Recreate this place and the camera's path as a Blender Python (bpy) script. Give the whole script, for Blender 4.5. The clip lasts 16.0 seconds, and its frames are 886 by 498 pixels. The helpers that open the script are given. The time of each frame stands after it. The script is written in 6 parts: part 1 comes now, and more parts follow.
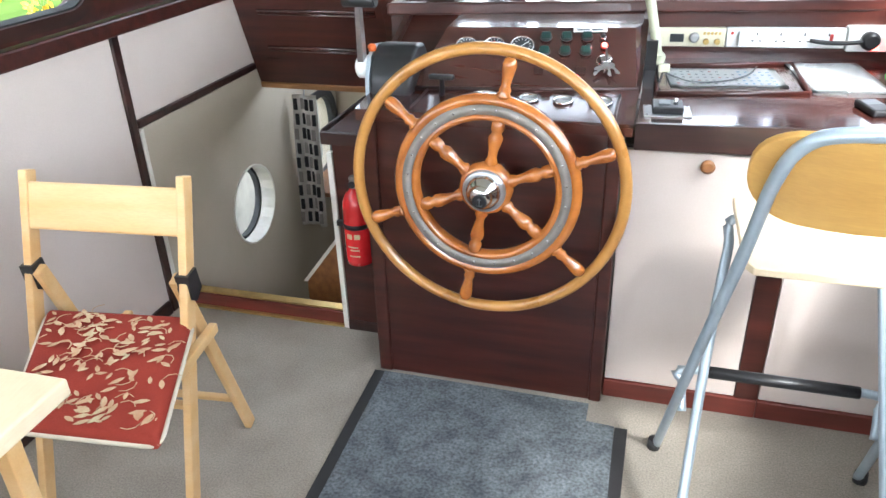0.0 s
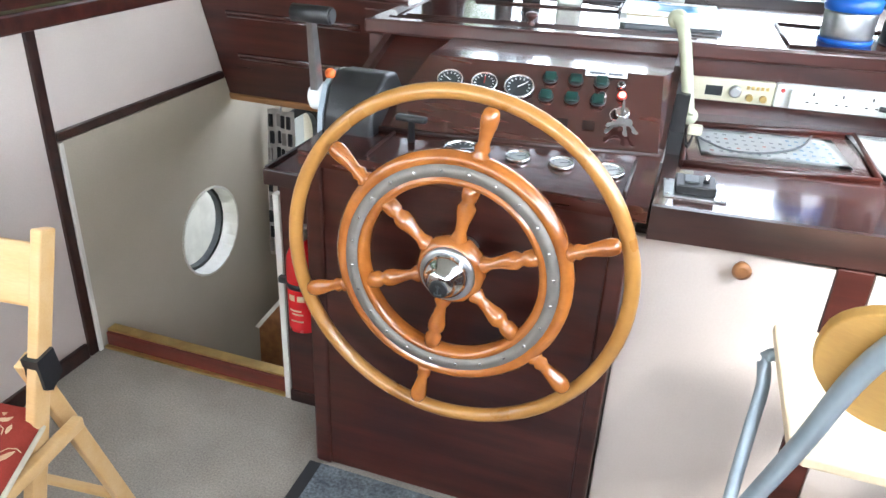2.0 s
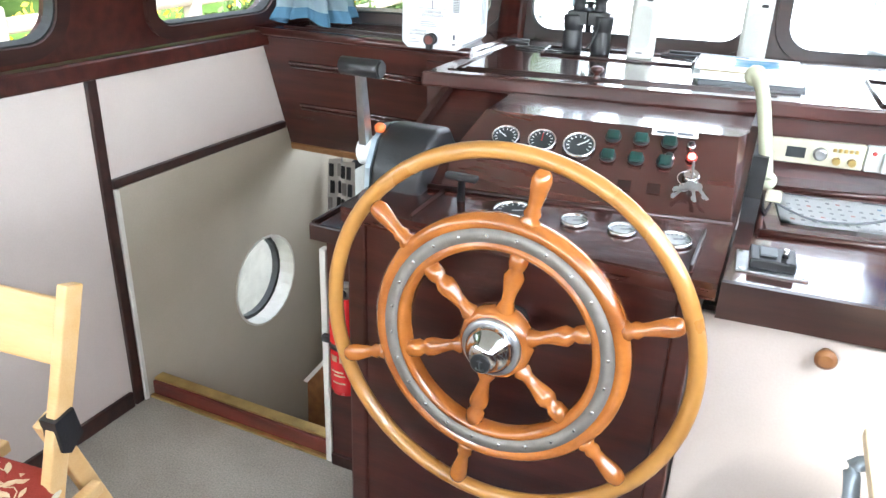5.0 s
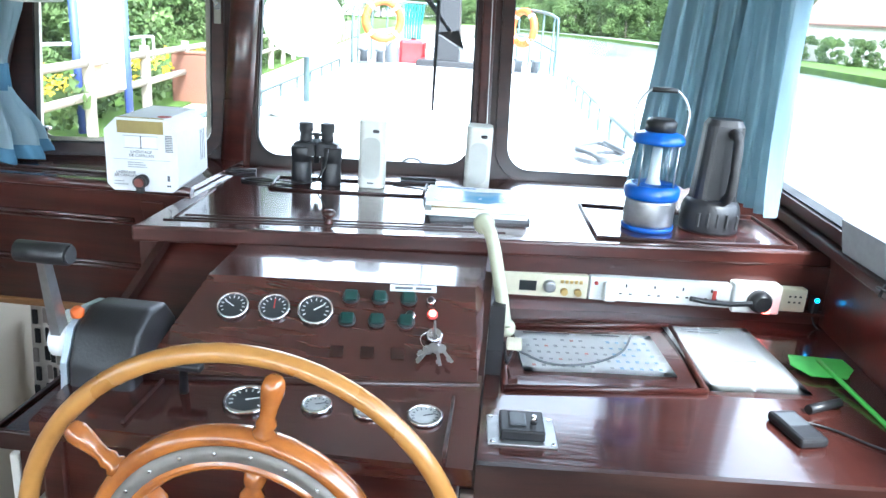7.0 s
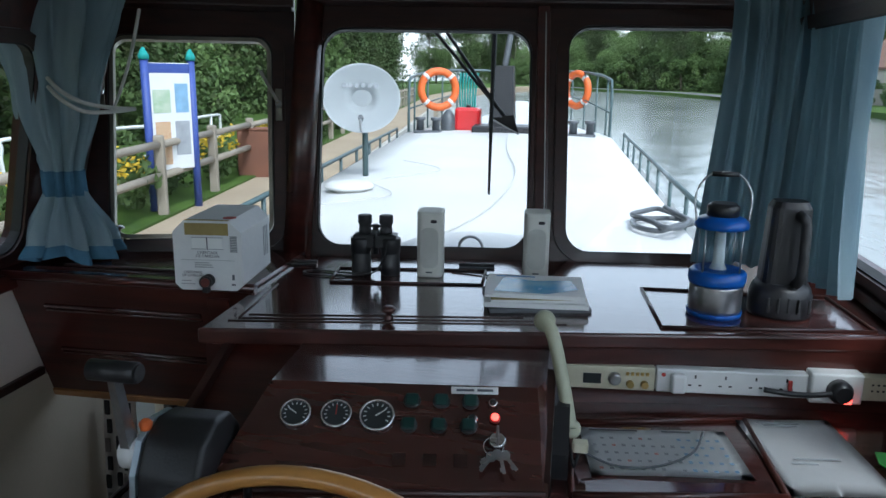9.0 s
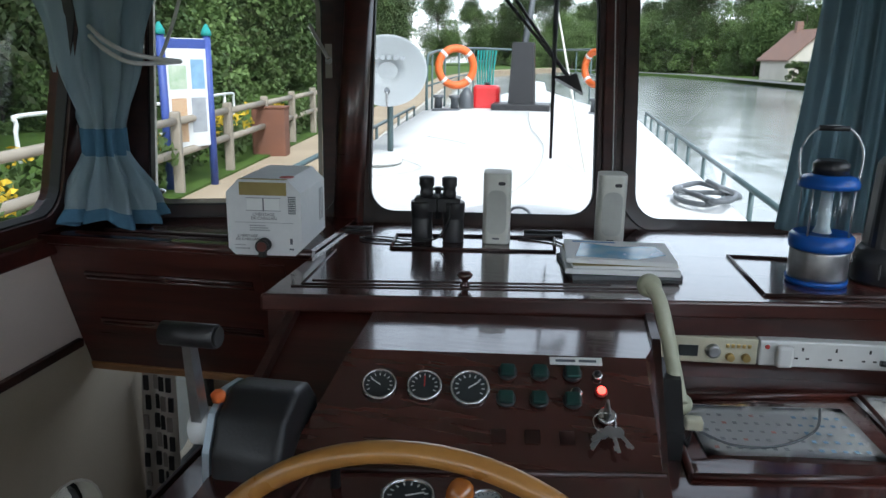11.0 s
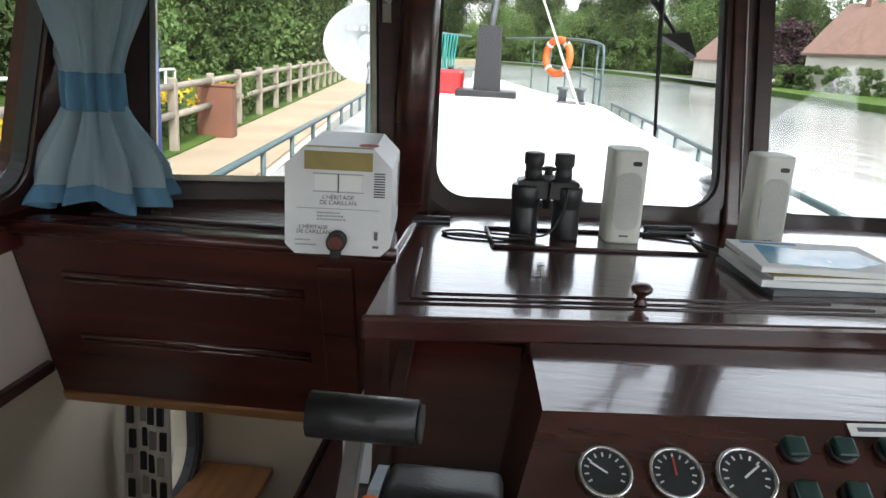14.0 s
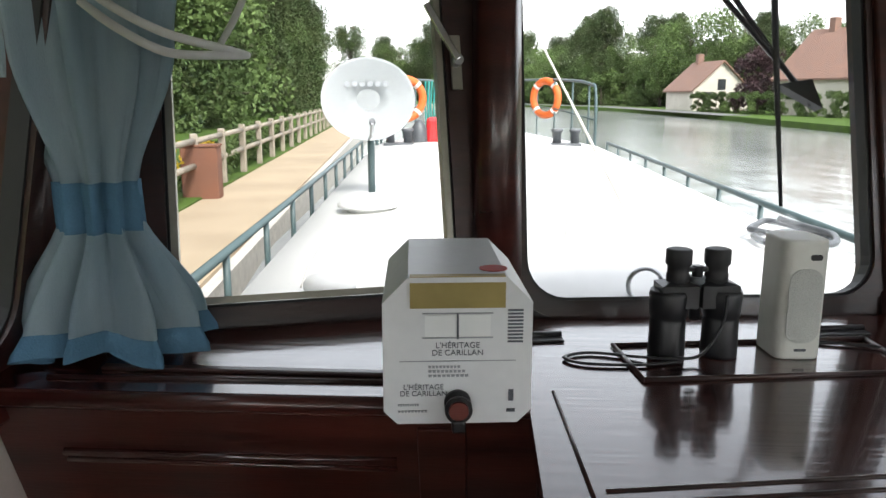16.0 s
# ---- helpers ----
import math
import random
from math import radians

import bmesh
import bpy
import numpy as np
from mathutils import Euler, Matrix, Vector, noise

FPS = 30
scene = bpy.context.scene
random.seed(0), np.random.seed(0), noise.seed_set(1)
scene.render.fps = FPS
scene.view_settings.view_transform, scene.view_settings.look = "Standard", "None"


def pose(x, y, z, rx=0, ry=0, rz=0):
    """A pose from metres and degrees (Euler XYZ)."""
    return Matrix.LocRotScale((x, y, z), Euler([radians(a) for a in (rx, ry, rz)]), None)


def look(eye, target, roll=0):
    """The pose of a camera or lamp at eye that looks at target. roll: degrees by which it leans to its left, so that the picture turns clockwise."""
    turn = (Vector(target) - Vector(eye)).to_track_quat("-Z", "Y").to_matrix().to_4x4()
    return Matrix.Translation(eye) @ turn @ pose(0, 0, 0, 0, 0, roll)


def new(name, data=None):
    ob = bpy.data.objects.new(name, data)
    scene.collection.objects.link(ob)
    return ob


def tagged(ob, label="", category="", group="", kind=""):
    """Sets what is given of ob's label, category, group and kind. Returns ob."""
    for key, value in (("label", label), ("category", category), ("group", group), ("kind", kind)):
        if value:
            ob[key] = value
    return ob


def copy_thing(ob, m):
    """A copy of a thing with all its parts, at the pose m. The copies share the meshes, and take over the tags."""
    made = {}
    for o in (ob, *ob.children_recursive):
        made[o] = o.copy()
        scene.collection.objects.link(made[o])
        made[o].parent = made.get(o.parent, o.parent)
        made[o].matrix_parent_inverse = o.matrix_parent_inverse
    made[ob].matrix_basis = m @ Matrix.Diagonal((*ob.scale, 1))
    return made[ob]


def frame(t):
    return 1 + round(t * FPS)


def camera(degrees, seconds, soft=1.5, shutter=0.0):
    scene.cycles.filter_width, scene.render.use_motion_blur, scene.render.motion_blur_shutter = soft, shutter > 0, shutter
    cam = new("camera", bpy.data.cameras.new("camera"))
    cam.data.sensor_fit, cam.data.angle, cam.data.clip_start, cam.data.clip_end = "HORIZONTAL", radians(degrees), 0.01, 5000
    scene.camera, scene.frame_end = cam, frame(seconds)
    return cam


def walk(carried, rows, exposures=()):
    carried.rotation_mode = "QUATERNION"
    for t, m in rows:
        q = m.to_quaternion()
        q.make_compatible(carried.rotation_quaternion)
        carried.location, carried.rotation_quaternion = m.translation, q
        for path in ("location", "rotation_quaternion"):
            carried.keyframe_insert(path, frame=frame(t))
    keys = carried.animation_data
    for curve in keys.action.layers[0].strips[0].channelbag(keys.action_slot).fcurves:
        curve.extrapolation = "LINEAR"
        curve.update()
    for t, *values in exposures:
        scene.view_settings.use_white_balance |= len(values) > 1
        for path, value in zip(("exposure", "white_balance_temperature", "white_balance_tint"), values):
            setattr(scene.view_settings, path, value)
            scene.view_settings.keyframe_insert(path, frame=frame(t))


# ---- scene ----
cam = camera(61.3, 16.0)
PATH = [
    (0, (0.63, 0.512, 1.39), (0.116, 2.207, 0.459), -1.9),
    (0.5, (0.593, 0.643, 1.368), (0.076, 2.321, 0.41), -0.7),
    (1, (0.556, 0.75, 1.364), (0.123, 2.465, 0.431), -0.6),
    (1.5, (0.573, 0.85, 1.353), (0.17, 2.572, 0.418), 1.0),
    (2, (0.615, 0.969, 1.346), (0.063, 2.662, 0.434), 2.7),
    (2.5, (0.62, 1.005, 1.346), (-0.146, 2.616, 0.442), 1.3),
    (3, (0.616, 1.011, 1.357), (-0.272, 2.569, 0.471), -0.1),
    (5.5, (0.619, 1.155, 1.335), (0.007, 2.887, 0.544), 3.6),
    (6, (0.531, 1.248, 1.371), (0.251, 3.068, 0.59), 3.0),
    (6.5, (0.544, 1.264, 1.419), (0.403, 3.133, 0.721), 3.6),
    (7, (0.591, 1.265, 1.468), (0.44, 3.168, 0.871), 3.7),
    (7.5, (0.614, 1.262, 1.505), (0.462, 3.192, 1.001), 3.6),
    (8, (0.609, 1.259, 1.541), (0.402, 3.192, 1.074), 3.8),
    (8.5, (0.605, 1.267, 1.557), (0.32, 3.193, 1.098), 1.6),
    (9, (0.587, 1.291, 1.544), (0.266, 3.213, 1.093), 0.8),
    (11.5, (0.382, 1.478, 1.454), (0.03, 3.382, 0.954), 1.0),
    (12, (0.366, 1.632, 1.448), (-0.169, 3.507, 1.0), 1.0),
    (12.5, (0.323, 1.681, 1.421), (-0.39, 3.499, 0.985), 0.3),
    (13, (0.179, 1.692, 1.396), (-0.523, 3.507, 0.932), 1.5),
    (13.5, (0.057, 1.714, 1.368), (-0.307, 3.621, 0.887), 2.0),
    (14, (-0.014, 1.802, 1.349), (-0.177, 3.728, 0.834), 3.1),
    (14.5, (-0.039, 1.98, 1.37), (-0.348, 3.883, 0.838), 3.3),
    (15, (-0.078, 2.06, 1.374), (-0.434, 3.961, 0.867), 2.6),
    (15.5, (-0.203, 2.127, 1.387), (-0.449, 4.059, 0.933), 0.9),
    (16, (-0.253, 2.154, 1.392), (-0.38, 4.109, 0.987), 0.0),
]
EXPOSURES = [(0, 3.82, 6000, 7), (3, 3.95, 6000, 7), (5.5, 4.1, 6000, 6), (6.5, 4.0, 5600, 5), (7, 3.75, 5500, 4), (7.5, 3.3, 5500, 4), (8, 2.45, 5500, 4), (8.5, 1.65, 5500, 4), (9, 1.25, 5500, 4), (11.5, 1.6, 6100, 7), (12, 1.75, 6300, 8), (13, 1.9, 6400, 8), (14.5, 2.15, 6500, 8), (16, 1.95, 6600, 9)]
walk(cam, [(t, look(eye, target, roll)) for t, eye, target, roll in PATH], EXPOSURES)

# ---- world and sun ----
world = bpy.data.worlds.new("sky")
scene.world = world
world.use_nodes = True
wn = world.node_tree
sky = wn.nodes.new("ShaderNodeTexSky")
sky.sky_type = "NISHITA"
sky.sun_disc = False
sky.sun_elevation, sky.sun_rotation = radians(48), radians(150)
sky.air_density, sky.dust_density, sky.ozone_density = 1.0, 0.8, 1.0
soft_sky = wn.nodes.new("ShaderNodeHueSaturation")
soft_sky.inputs["Saturation"].default_value = 0.25
wn.links.new(sky.outputs[0], soft_sky.inputs["Color"])
wn.links.new(soft_sky.outputs[0], wn.nodes["Background"].inputs[0])
wn.nodes["Background"].inputs[1].default_value = 0.15
sun = new("sun", bpy.data.lights.new("sun", "SUN"))

def sky_lamp(name, at, target, w, h, power):
    """An added area lamp before a window, to strengthen the sky's light there."""
    lamp = new(name, bpy.data.lights.new(name, "AREA"))
    lamp.data.shape, lamp.data.size, lamp.data.size_y, lamp.data.energy, lamp.data.color = "RECTANGLE", w, h, power, (0.93, 0.97, 1.0)
    lamp.matrix_world = look(at, target)


# fill lamps with no fitting of their own; the back one is out of view
sky_lamp("window_fill_back", (0.24, -1.62, 1.32), (0.24, 2.0, 0.6), 1.9, 0.6, 1.05)
sky_lamp("window_fill_right", (1.22, 2.1, 1.38), (0.5, 2.4, 0.6), 1.5, 0.45, 0.5)
sky_lamp("window_fill_left", (-0.80, 0.6, 1.36), (0.8, 1.4, 0.4), 2.2, 0.5, 1.5)
sun.data.energy, sun.data.angle, sun.data.color = 1.2, radians(14), (1, 0.96, 0.9)
sun.matrix_world = look((6, -10, 13), (0, 0, 0))


# ---- materials ----
def material(name, colour, rough=0.5, metal=0.0, second=None, scale=8.0, stretch=(1, 1, 1), bump=0.0, bump_scale=60.0, coat=0.0,
             fine=0.12, vary=0.0, spec=0.5):
    """Two colours mixed by broad noise, a fine grain over them, relief, and wear in the gloss."""
    m = bpy.data.materials.new(name)
    m.use_nodes = True
    n, l = m.node_tree.nodes, m.node_tree.links
    b = n["Principled BSDF"]
    second = second or tuple(c * 0.78 for c in colour)
    tc = n.new("ShaderNodeTexCoord")
    mp = n.new("ShaderNodeMapping")
    mp.inputs["Scale"].default_value = stretch
    l.new(tc.outputs["Object"], mp.inputs[0])
    broad = n.new("ShaderNodeTexNoise")
    broad.inputs["Scale"].default_value = scale
    broad.inputs["Detail"].default_value = 5
    grain = n.new("ShaderNodeTexNoise")
    grain.inputs["Scale"].default_value = bump_scale
    grain.inputs["Detail"].default_value = 3
    for t in (broad, grain):
        l.new(mp.outputs[0], t.inputs["Vector"])
    ramp = n.new("ShaderNodeValToRGB")
    ramp.color_ramp.elements[0].position, ramp.color_ramp.elements[1].position = 0.33, 0.67
    ramp.color_ramp.elements[0].color, ramp.color_ramp.elements[1].color = (*second, 1), (*colour, 1)
    l.new(broad.outputs[0], ramp.inputs[0])
    shade = n.new("ShaderNodeMix")
    shade.data_type, shade.blend_type = "RGBA", "OVERLAY"
    shade.inputs[0].default_value = fine
    l.new(ramp.outputs[0], shade.inputs[6])
    l.new(grain.outputs[0], shade.inputs[7])
    last = shade.outputs[2]
    if vary:
        info, hsv, rng = n.new("ShaderNodeObjectInfo"), n.new("ShaderNodeHueSaturation"), n.new("ShaderNodeMapRange")
        rng.inputs[3].default_value, rng.inputs[4].default_value = 1 - vary, 1 + vary
        l.new(info.outputs["Random"], rng.inputs[0])
        l.new(rng.outputs[0], hsv.inputs["Value"])
        l.new(last, hsv.inputs["Color"])
        last = hsv.outputs[0]
    l.new(last, b.inputs["Base Color"])
    wear = n.new("ShaderNodeMapRange")
    wear.inputs[3].default_value, wear.inputs[4].default_value = rough * 0.8, min(1, rough * 1.25)
    l.new(broad.outputs[0], wear.inputs[0])
    l.new(wear.outputs[0], b.inputs["Roughness"])
    b.inputs["Metallic"].default_value = metal
    b.inputs["Coat Weight"].default_value = coat
    b.inputs["Coat Roughness"].default_value = 0.08
    b.inputs["Specular IOR Level"].default_value = spec
    if bump:
        bp = n.new("ShaderNodeBump")
        bp.inputs["Strength"].default_value, bp.inputs["Distance"].default_value = bump, 0.004
        l.new(grain.outputs[0], bp.inputs["Height"])
        l.new(bp.outputs[0], b.inputs["Normal"])
    return m


def glass_material(name, tint=(1, 1, 1)):
    m = bpy.data.materials.new(name)
    m.use_nodes = True
    n, l = m.node_tree.nodes, m.node_tree.links
    n.clear()
    out, mix = n.new("ShaderNodeOutputMaterial"), n.new("ShaderNodeMixShader")
    clear, gloss = n.new("ShaderNodeBsdfTransparent"), n.new("ShaderNodeBsdfGlossy")
    clear.inputs[0].default_value = (*tint, 1)
    gloss.inputs["Roughness"].default_value = 0.02
    mix.inputs[0].default_value = 0.035
    l.new(clear.outputs[0], mix.inputs[1])
    l.new(gloss.outputs[0], mix.inputs[2])
    l.new(mix.outputs[0], out.inputs[0])
    return m


def glow_material(name, colour, strength):
    m = material(name, colour, 0.3)
    b = m.node_tree.nodes["Principled BSDF"]
    b.inputs["Emission Color"].default_value, b.inputs["Emission Strength"].default_value = (*colour, 1), strength
    return m


MAHOGANY = material("mahogany", (0.068, 0.016, 0.011), 0.3, second=(0.030, 0.008, 0.006), scale=5, stretch=(0.6, 6, 6), bump=0.12, bump_scale=45, coat=0.3)
MAHOGANY_TOP = material("mahogany_top", (0.066, 0.020, 0.015), 0.17, second=(0.036, 0.011, 0.009), scale=4, stretch=(0.5, 5, 5), bump=0.22, bump_scale=16, coat=0.9)
MAHOGANY_DARK = material("mahogany_dark", (0.042, 0.014, 0.010), 0.36, second=(0.018, 0.007, 0.006), scale=6, stretch=(0.6, 6, 6), bump=0.12, coat=0.2)
KICK_WOOD = material("kick_wood", (0.16, 0.03, 0.02), 0.4, second=(0.09, 0.02, 0.014), scale=5, stretch=(0.6, 6, 6), bump=0.1)
OAK_EDGE = material("oak_edge", (0.30, 0.14, 0.05), 0.4, scale=6, stretch=(0.5, 6, 6), bump=0.1)
STAIR_WOOD = material("stair_wood", (0.30, 0.13, 0.045), 0.4, second=(0.2, 0.08, 0.03), scale=6, stretch=(6, 0.5, 6), bump=0.1)
VINYL = material("wall_vinyl", (0.60, 0.515, 0.465), 0.55, second=(0.54, 0.465, 0.42), scale=3, bump=0.15, bump_scale=220, fine=0.06)
TAN_PANEL = material("tan_panel", (0.49, 0.43, 0.34), 0.6, second=(0.42, 0.365, 0.28), scale=2.5, bump=0.15, bump_scale=180, fine=0.06)
WHITE_TRIM = material("white_trim", (0.72, 0.69, 0.63), 0.45, second=(0.62, 0.59, 0.53))
CARPET = material("carpet", (0.34, 0.305, 0.26), 0.95, second=(0.27, 0.24, 0.205), scale=5, bump=0.6, bump_scale=210, fine=0.5, spec=0.1)
MAT_PILE = material("mat_pile", (0.17, 0.19, 0.205), 0.95, second=(0.095, 0.108, 0.12), scale=14, bump=1.0, bump_scale=130, fine=0.95, spec=0.1)
RUBBER = material("rubber", (0.028, 0.028, 0.03), 0.6, bump=0.1)
BLACK = material("black_plastic", (0.018, 0.018, 0.02), 0.38, bump=0.1, bump_scale=200)
GREY_PLASTIC = material("grey_plastic", (0.10, 0.11, 0.12), 0.4)
BRASS = material("brass", (0.62, 0.45, 0.17), 0.3, 0.9, second=(0.45, 0.32, 0.12), scale=20)
CHROME = material("chrome", (0.72, 0.72, 0.72), 0.12, 1.0, second=(0.6, 0.6, 0.6), fine=0.03)
STEEL = material("steel", (0.5, 0.51, 0.52), 0.3, 0.9, scale=15)
STRIP_METAL = material("dull_metal_ring", (0.25, 0.225, 0.20), 0.5, 0.25, second=(0.19, 0.17, 0.15), scale=20, bump=0.1)
VARNISH = material("varnished_teak", (0.44, 0.145, 0.026), 0.22, second=(0.27, 0.078, 0.014), scale=7, stretch=(2, 2, 2), bump=0.06, coat=0.9)
VARNISH_RIM = material("varnished_ash", (0.50, 0.25, 0.06), 0.28, second=(0.38, 0.17, 0.04), scale=6, bump=0.05, coat=0.6)
BEECH = material("beech", (0.64, 0.43, 0.21), 0.42, second=(0.60, 0.36, 0.14), scale=4, stretch=(1, 5, 5), bump=0.05)
BIRCH = material("birch_ply", (0.76, 0.62, 0.42), 0.35, second=(0.71, 0.57, 0.38), scale=3, stretch=(4, 0.7, 4), bump=0.04)
PLY_BACK = material("ply_back", (0.60, 0.35, 0.10), 0.35, second=(0.52, 0.29, 0.08), scale=4, stretch=(0.6, 5, 5), bump=0.04)
TUBE_PAINT = material("silver_blue_paint", (0.40, 0.47, 0.53), 0.3, 0.35, second=(0.36, 0.43, 0.49), scale=12)
RED_PAINT = material("red_paint", (0.62, 0.02, 0.025), 0.25, second=(0.55, 0.018, 0.02), coat=0.4)
CUSHION_RED = material("cushion_red", (0.30, 0.045, 0.03), 0.9, second=(0.24, 0.035, 0.025), scale=9, bump=0.4, bump_scale=300, spec=0.1)
PRINT_CREAM = material("print_cream", (0.60, 0.47, 0.30), 0.9, second=(0.48, 0.27, 0.16), scale=30, bump=0.3, bump_scale=300, spec=0.1)
PIPING = material("piping_cream", (0.68, 0.62, 0.48), 0.85)
CREAM = material("cream_plastic", (0.56, 0.54, 0.40), 0.4, second=(0.6, 0.56, 0.42))
HANDSET = material("handset_plastic", (0.42, 0.43, 0.31), 0.4, second=(0.37, 0.38, 0.27))
WHITE = material("white_plastic", (0.74, 0.75, 0.74), 0.4, second=(0.68, 0.69, 0.68))
SPEAKER = material("speaker_plastic", (0.68, 0.68, 0.62), 0.5, second=(0.62, 0.62, 0.57))
SPEAKER_MESH = material("speaker_mesh", (0.60, 0.61, 0.57), 0.75, bump=0.8, bump_scale=500, fine=0.3)
PAPER = material("paper", (0.78, 0.79, 0.78), 0.6, second=(0.72, 0.74, 0.75), scale=3)
INK = material("ink", (0.10, 0.11, 0.13), 0.7)
INK_SOFT = material("ink_grey", (0.36, 0.38, 0.40), 0.7)
INK_BLUE = material("ink_blue", (0.07, 0.24, 0.50), 0.6)
INK_RED = material("ink_red", (0.50, 0.05, 0.04), 0.6)
INK_GREEN = material("ink_green", (0.10, 0.30, 0.16), 0.6)
GOLD_LABEL = material("gold_label", (0.33, 0.255, 0.08), 0.5, second=(0.26, 0.2, 0.06))
CARD_WHITE = material("box_card", (0.70, 0.71, 0.72), 0.45, second=(0.64, 0.655, 0.67), scale=4)
CARD_EDGE = material("box_card_edge", (0.45, 0.36, 0.25), 0.8)
BLUE = material("blue_plastic", (0.015, 0.11, 0.46), 0.3, second=(0.012, 0.09, 0.40))
GREEN_BRIGHT = material("green_plastic", (0.13, 0.60, 0.10), 0.4, second=(0.11, 0.52, 0.08))
GREEN_DARK = material("green_switch", (0.009, 0.045, 0.038), 0.4)
DIAL = material("dial_face", (0.03, 0.035, 0.038), 0.35, second=(0.024, 0.028, 0.03))
DIAL_PALE = material("dial_face_pale", (0.45, 0.47, 0.47), 0.3)
CURTAIN = material("curtain_cloth", (0.34, 0.42, 0.46), 0.9, second=(0.22, 0.29, 0.345), scale=6, stretch=(3, 3, 0.6), bump=0.4, bump_scale=350, spec=0.1)


def let_light_through(m, colour, share):
    """Thin cloth: part of the light passes."""
    n, l = m.node_tree.nodes, m.node_tree.links
    out = n["Material Output"]
    mix, through_cloth = n.new("ShaderNodeMixShader"), n.new("ShaderNodeBsdfTranslucent")
    through_cloth.inputs[0].default_value = (*colour, 1)
    mix.inputs[0].default_value = share
    l.new(n["Principled BSDF"].outputs[0], mix.inputs[1])
    l.new(through_cloth.outputs[0], mix.inputs[2])
    l.new(mix.outputs[0], out.inputs[0])


let_light_through(CURTAIN, (0.45, 0.66, 0.70), 0.3)
CURTAIN_BAND = material("curtain_band", (0.10, 0.21, 0.31), 0.9, second=(0.075, 0.165, 0.25), bump=0.4, bump_scale=350, spec=0.1)
CORD = material("white_cord", (0.66, 0.66, 0.64), 0.7)
ALUMINIUM = material("aluminium", (0.26, 0.25, 0.21), 0.38, 0.75, second=(0.34, 0.32, 0.27), scale=10)
GASKET = material("gasket", (0.022, 0.023, 0.024), 0.55)
GLASS = glass_material("pane_glass")
LAMP_GLASS = glass_material("lamp_glass", (0.86, 0.92, 0.95))
RED_GLOW = glow_material("red_lamp", (1.0, 0.06, 0.04), 2.2)
BLUE_GLOW = glow_material("blue_lamp", (0.05, 0.45, 1.0), 0.7)
CEILING = material("ceiling_board", (0.62, 0.60, 0.56), 0.6)
DECK = material("deck_paint", (0.72, 0.72, 0.70), 0.5, second=(0.64, 0.64, 0.62), scale=1.2, bump=0.2, bump_scale=40)
GUNWALE = material("gunwale_paint", (0.30, 0.31, 0.30), 0.6, scale=2)
RAIL_PAINT = material("rail_paint", (0.075, 0.12, 0.125), 0.45)
ORANGE = material("orange_ring", (0.80, 0.16, 0.03), 0.5)
TEAL = material("teal_net", (0.03, 0.30, 0.27), 0.8)
ROPE = material("rope", (0.70, 0.68, 0.62), 0.9, bump=0.5, bump_scale=200)
DISH = material("dish_paint", (0.60, 0.63, 0.64), 0.5, second=(0.54, 0.57, 0.58), scale=2)
WATER = material("canal_water", (0.26, 0.275, 0.25), 0.16, second=(0.14, 0.16, 0.145), scale=0.2, stretch=(1, 0.35, 1), bump=0.9, bump_scale=1.1, fine=0.05)
WATER.node_tree.nodes["Bump"].inputs["Distance"].default_value = 0.05
GRAVEL = material("path_sand", (0.42, 0.335, 0.23), 0.95, second=(0.33, 0.26, 0.175), scale=0.8, bump=0.5, bump_scale=60, fine=0.3)
GRASS = material("grass", (0.085, 0.145, 0.03), 0.95, second=(0.05, 0.09, 0.018), scale=1.1, bump=1.0, bump_scale=30, fine=0.5, spec=0.1)
LEAF = material("leaves", (0.046, 0.080, 0.028), 0.7, second=(0.040, 0.048, 0.016), scale=0.9, fine=0.2, vary=0.25, spec=0.2)
LEAF_LIGHT = material("leaves_light", (0.115, 0.17, 0.055), 0.7, second=(0.06, 0.10, 0.03), scale=0.9, fine=0.2, vary=0.25, spec=0.2)
LEAF_PURPLE = material("leaves_purple", (0.055, 0.022, 0.028), 0.7, second=(0.03, 0.012, 0.016), scale=0.9)
BARK = material("bark", (0.07, 0.055, 0.04), 0.95, bump=1.0, bump_scale=20)
FENCE_WOOD = material("fence_wood", (0.33, 0.29, 0.23), 0.8, second=(0.24, 0.21, 0.165), scale=4, bump=0.3)
RUST = material("rusty_steel", (0.20, 0.085, 0.05), 0.8, second=(0.15, 0.065, 0.04), scale=3, bump=0.3)
RENDER = material("house_render", (0.62, 0.58, 0.50), 0.9, second=(0.55, 0.51, 0.44), scale=0.8)
ROOF_TILE = material("roof_tile", (0.26, 0.15, 0.11), 0.85, second=(0.18, 0.11, 0.085), scale=2, bump=0.6, bump_scale=12)
SIGN_BLUE = material("sign_blue", (0.05, 0.085, 0.32), 0.5)
YELLOW = material("iris_yellow", (0.75, 0.52, 0.03), 0.7)
CHECK_DARK = material("check_black", (0.02, 0.02, 0.022), 0.9)
CHECK_LIGHT = material("check_white", (0.62, 0.58, 0.53), 0.9)
CHECK_MID = material("check_grey", (0.30, 0.27, 0.25), 0.9)


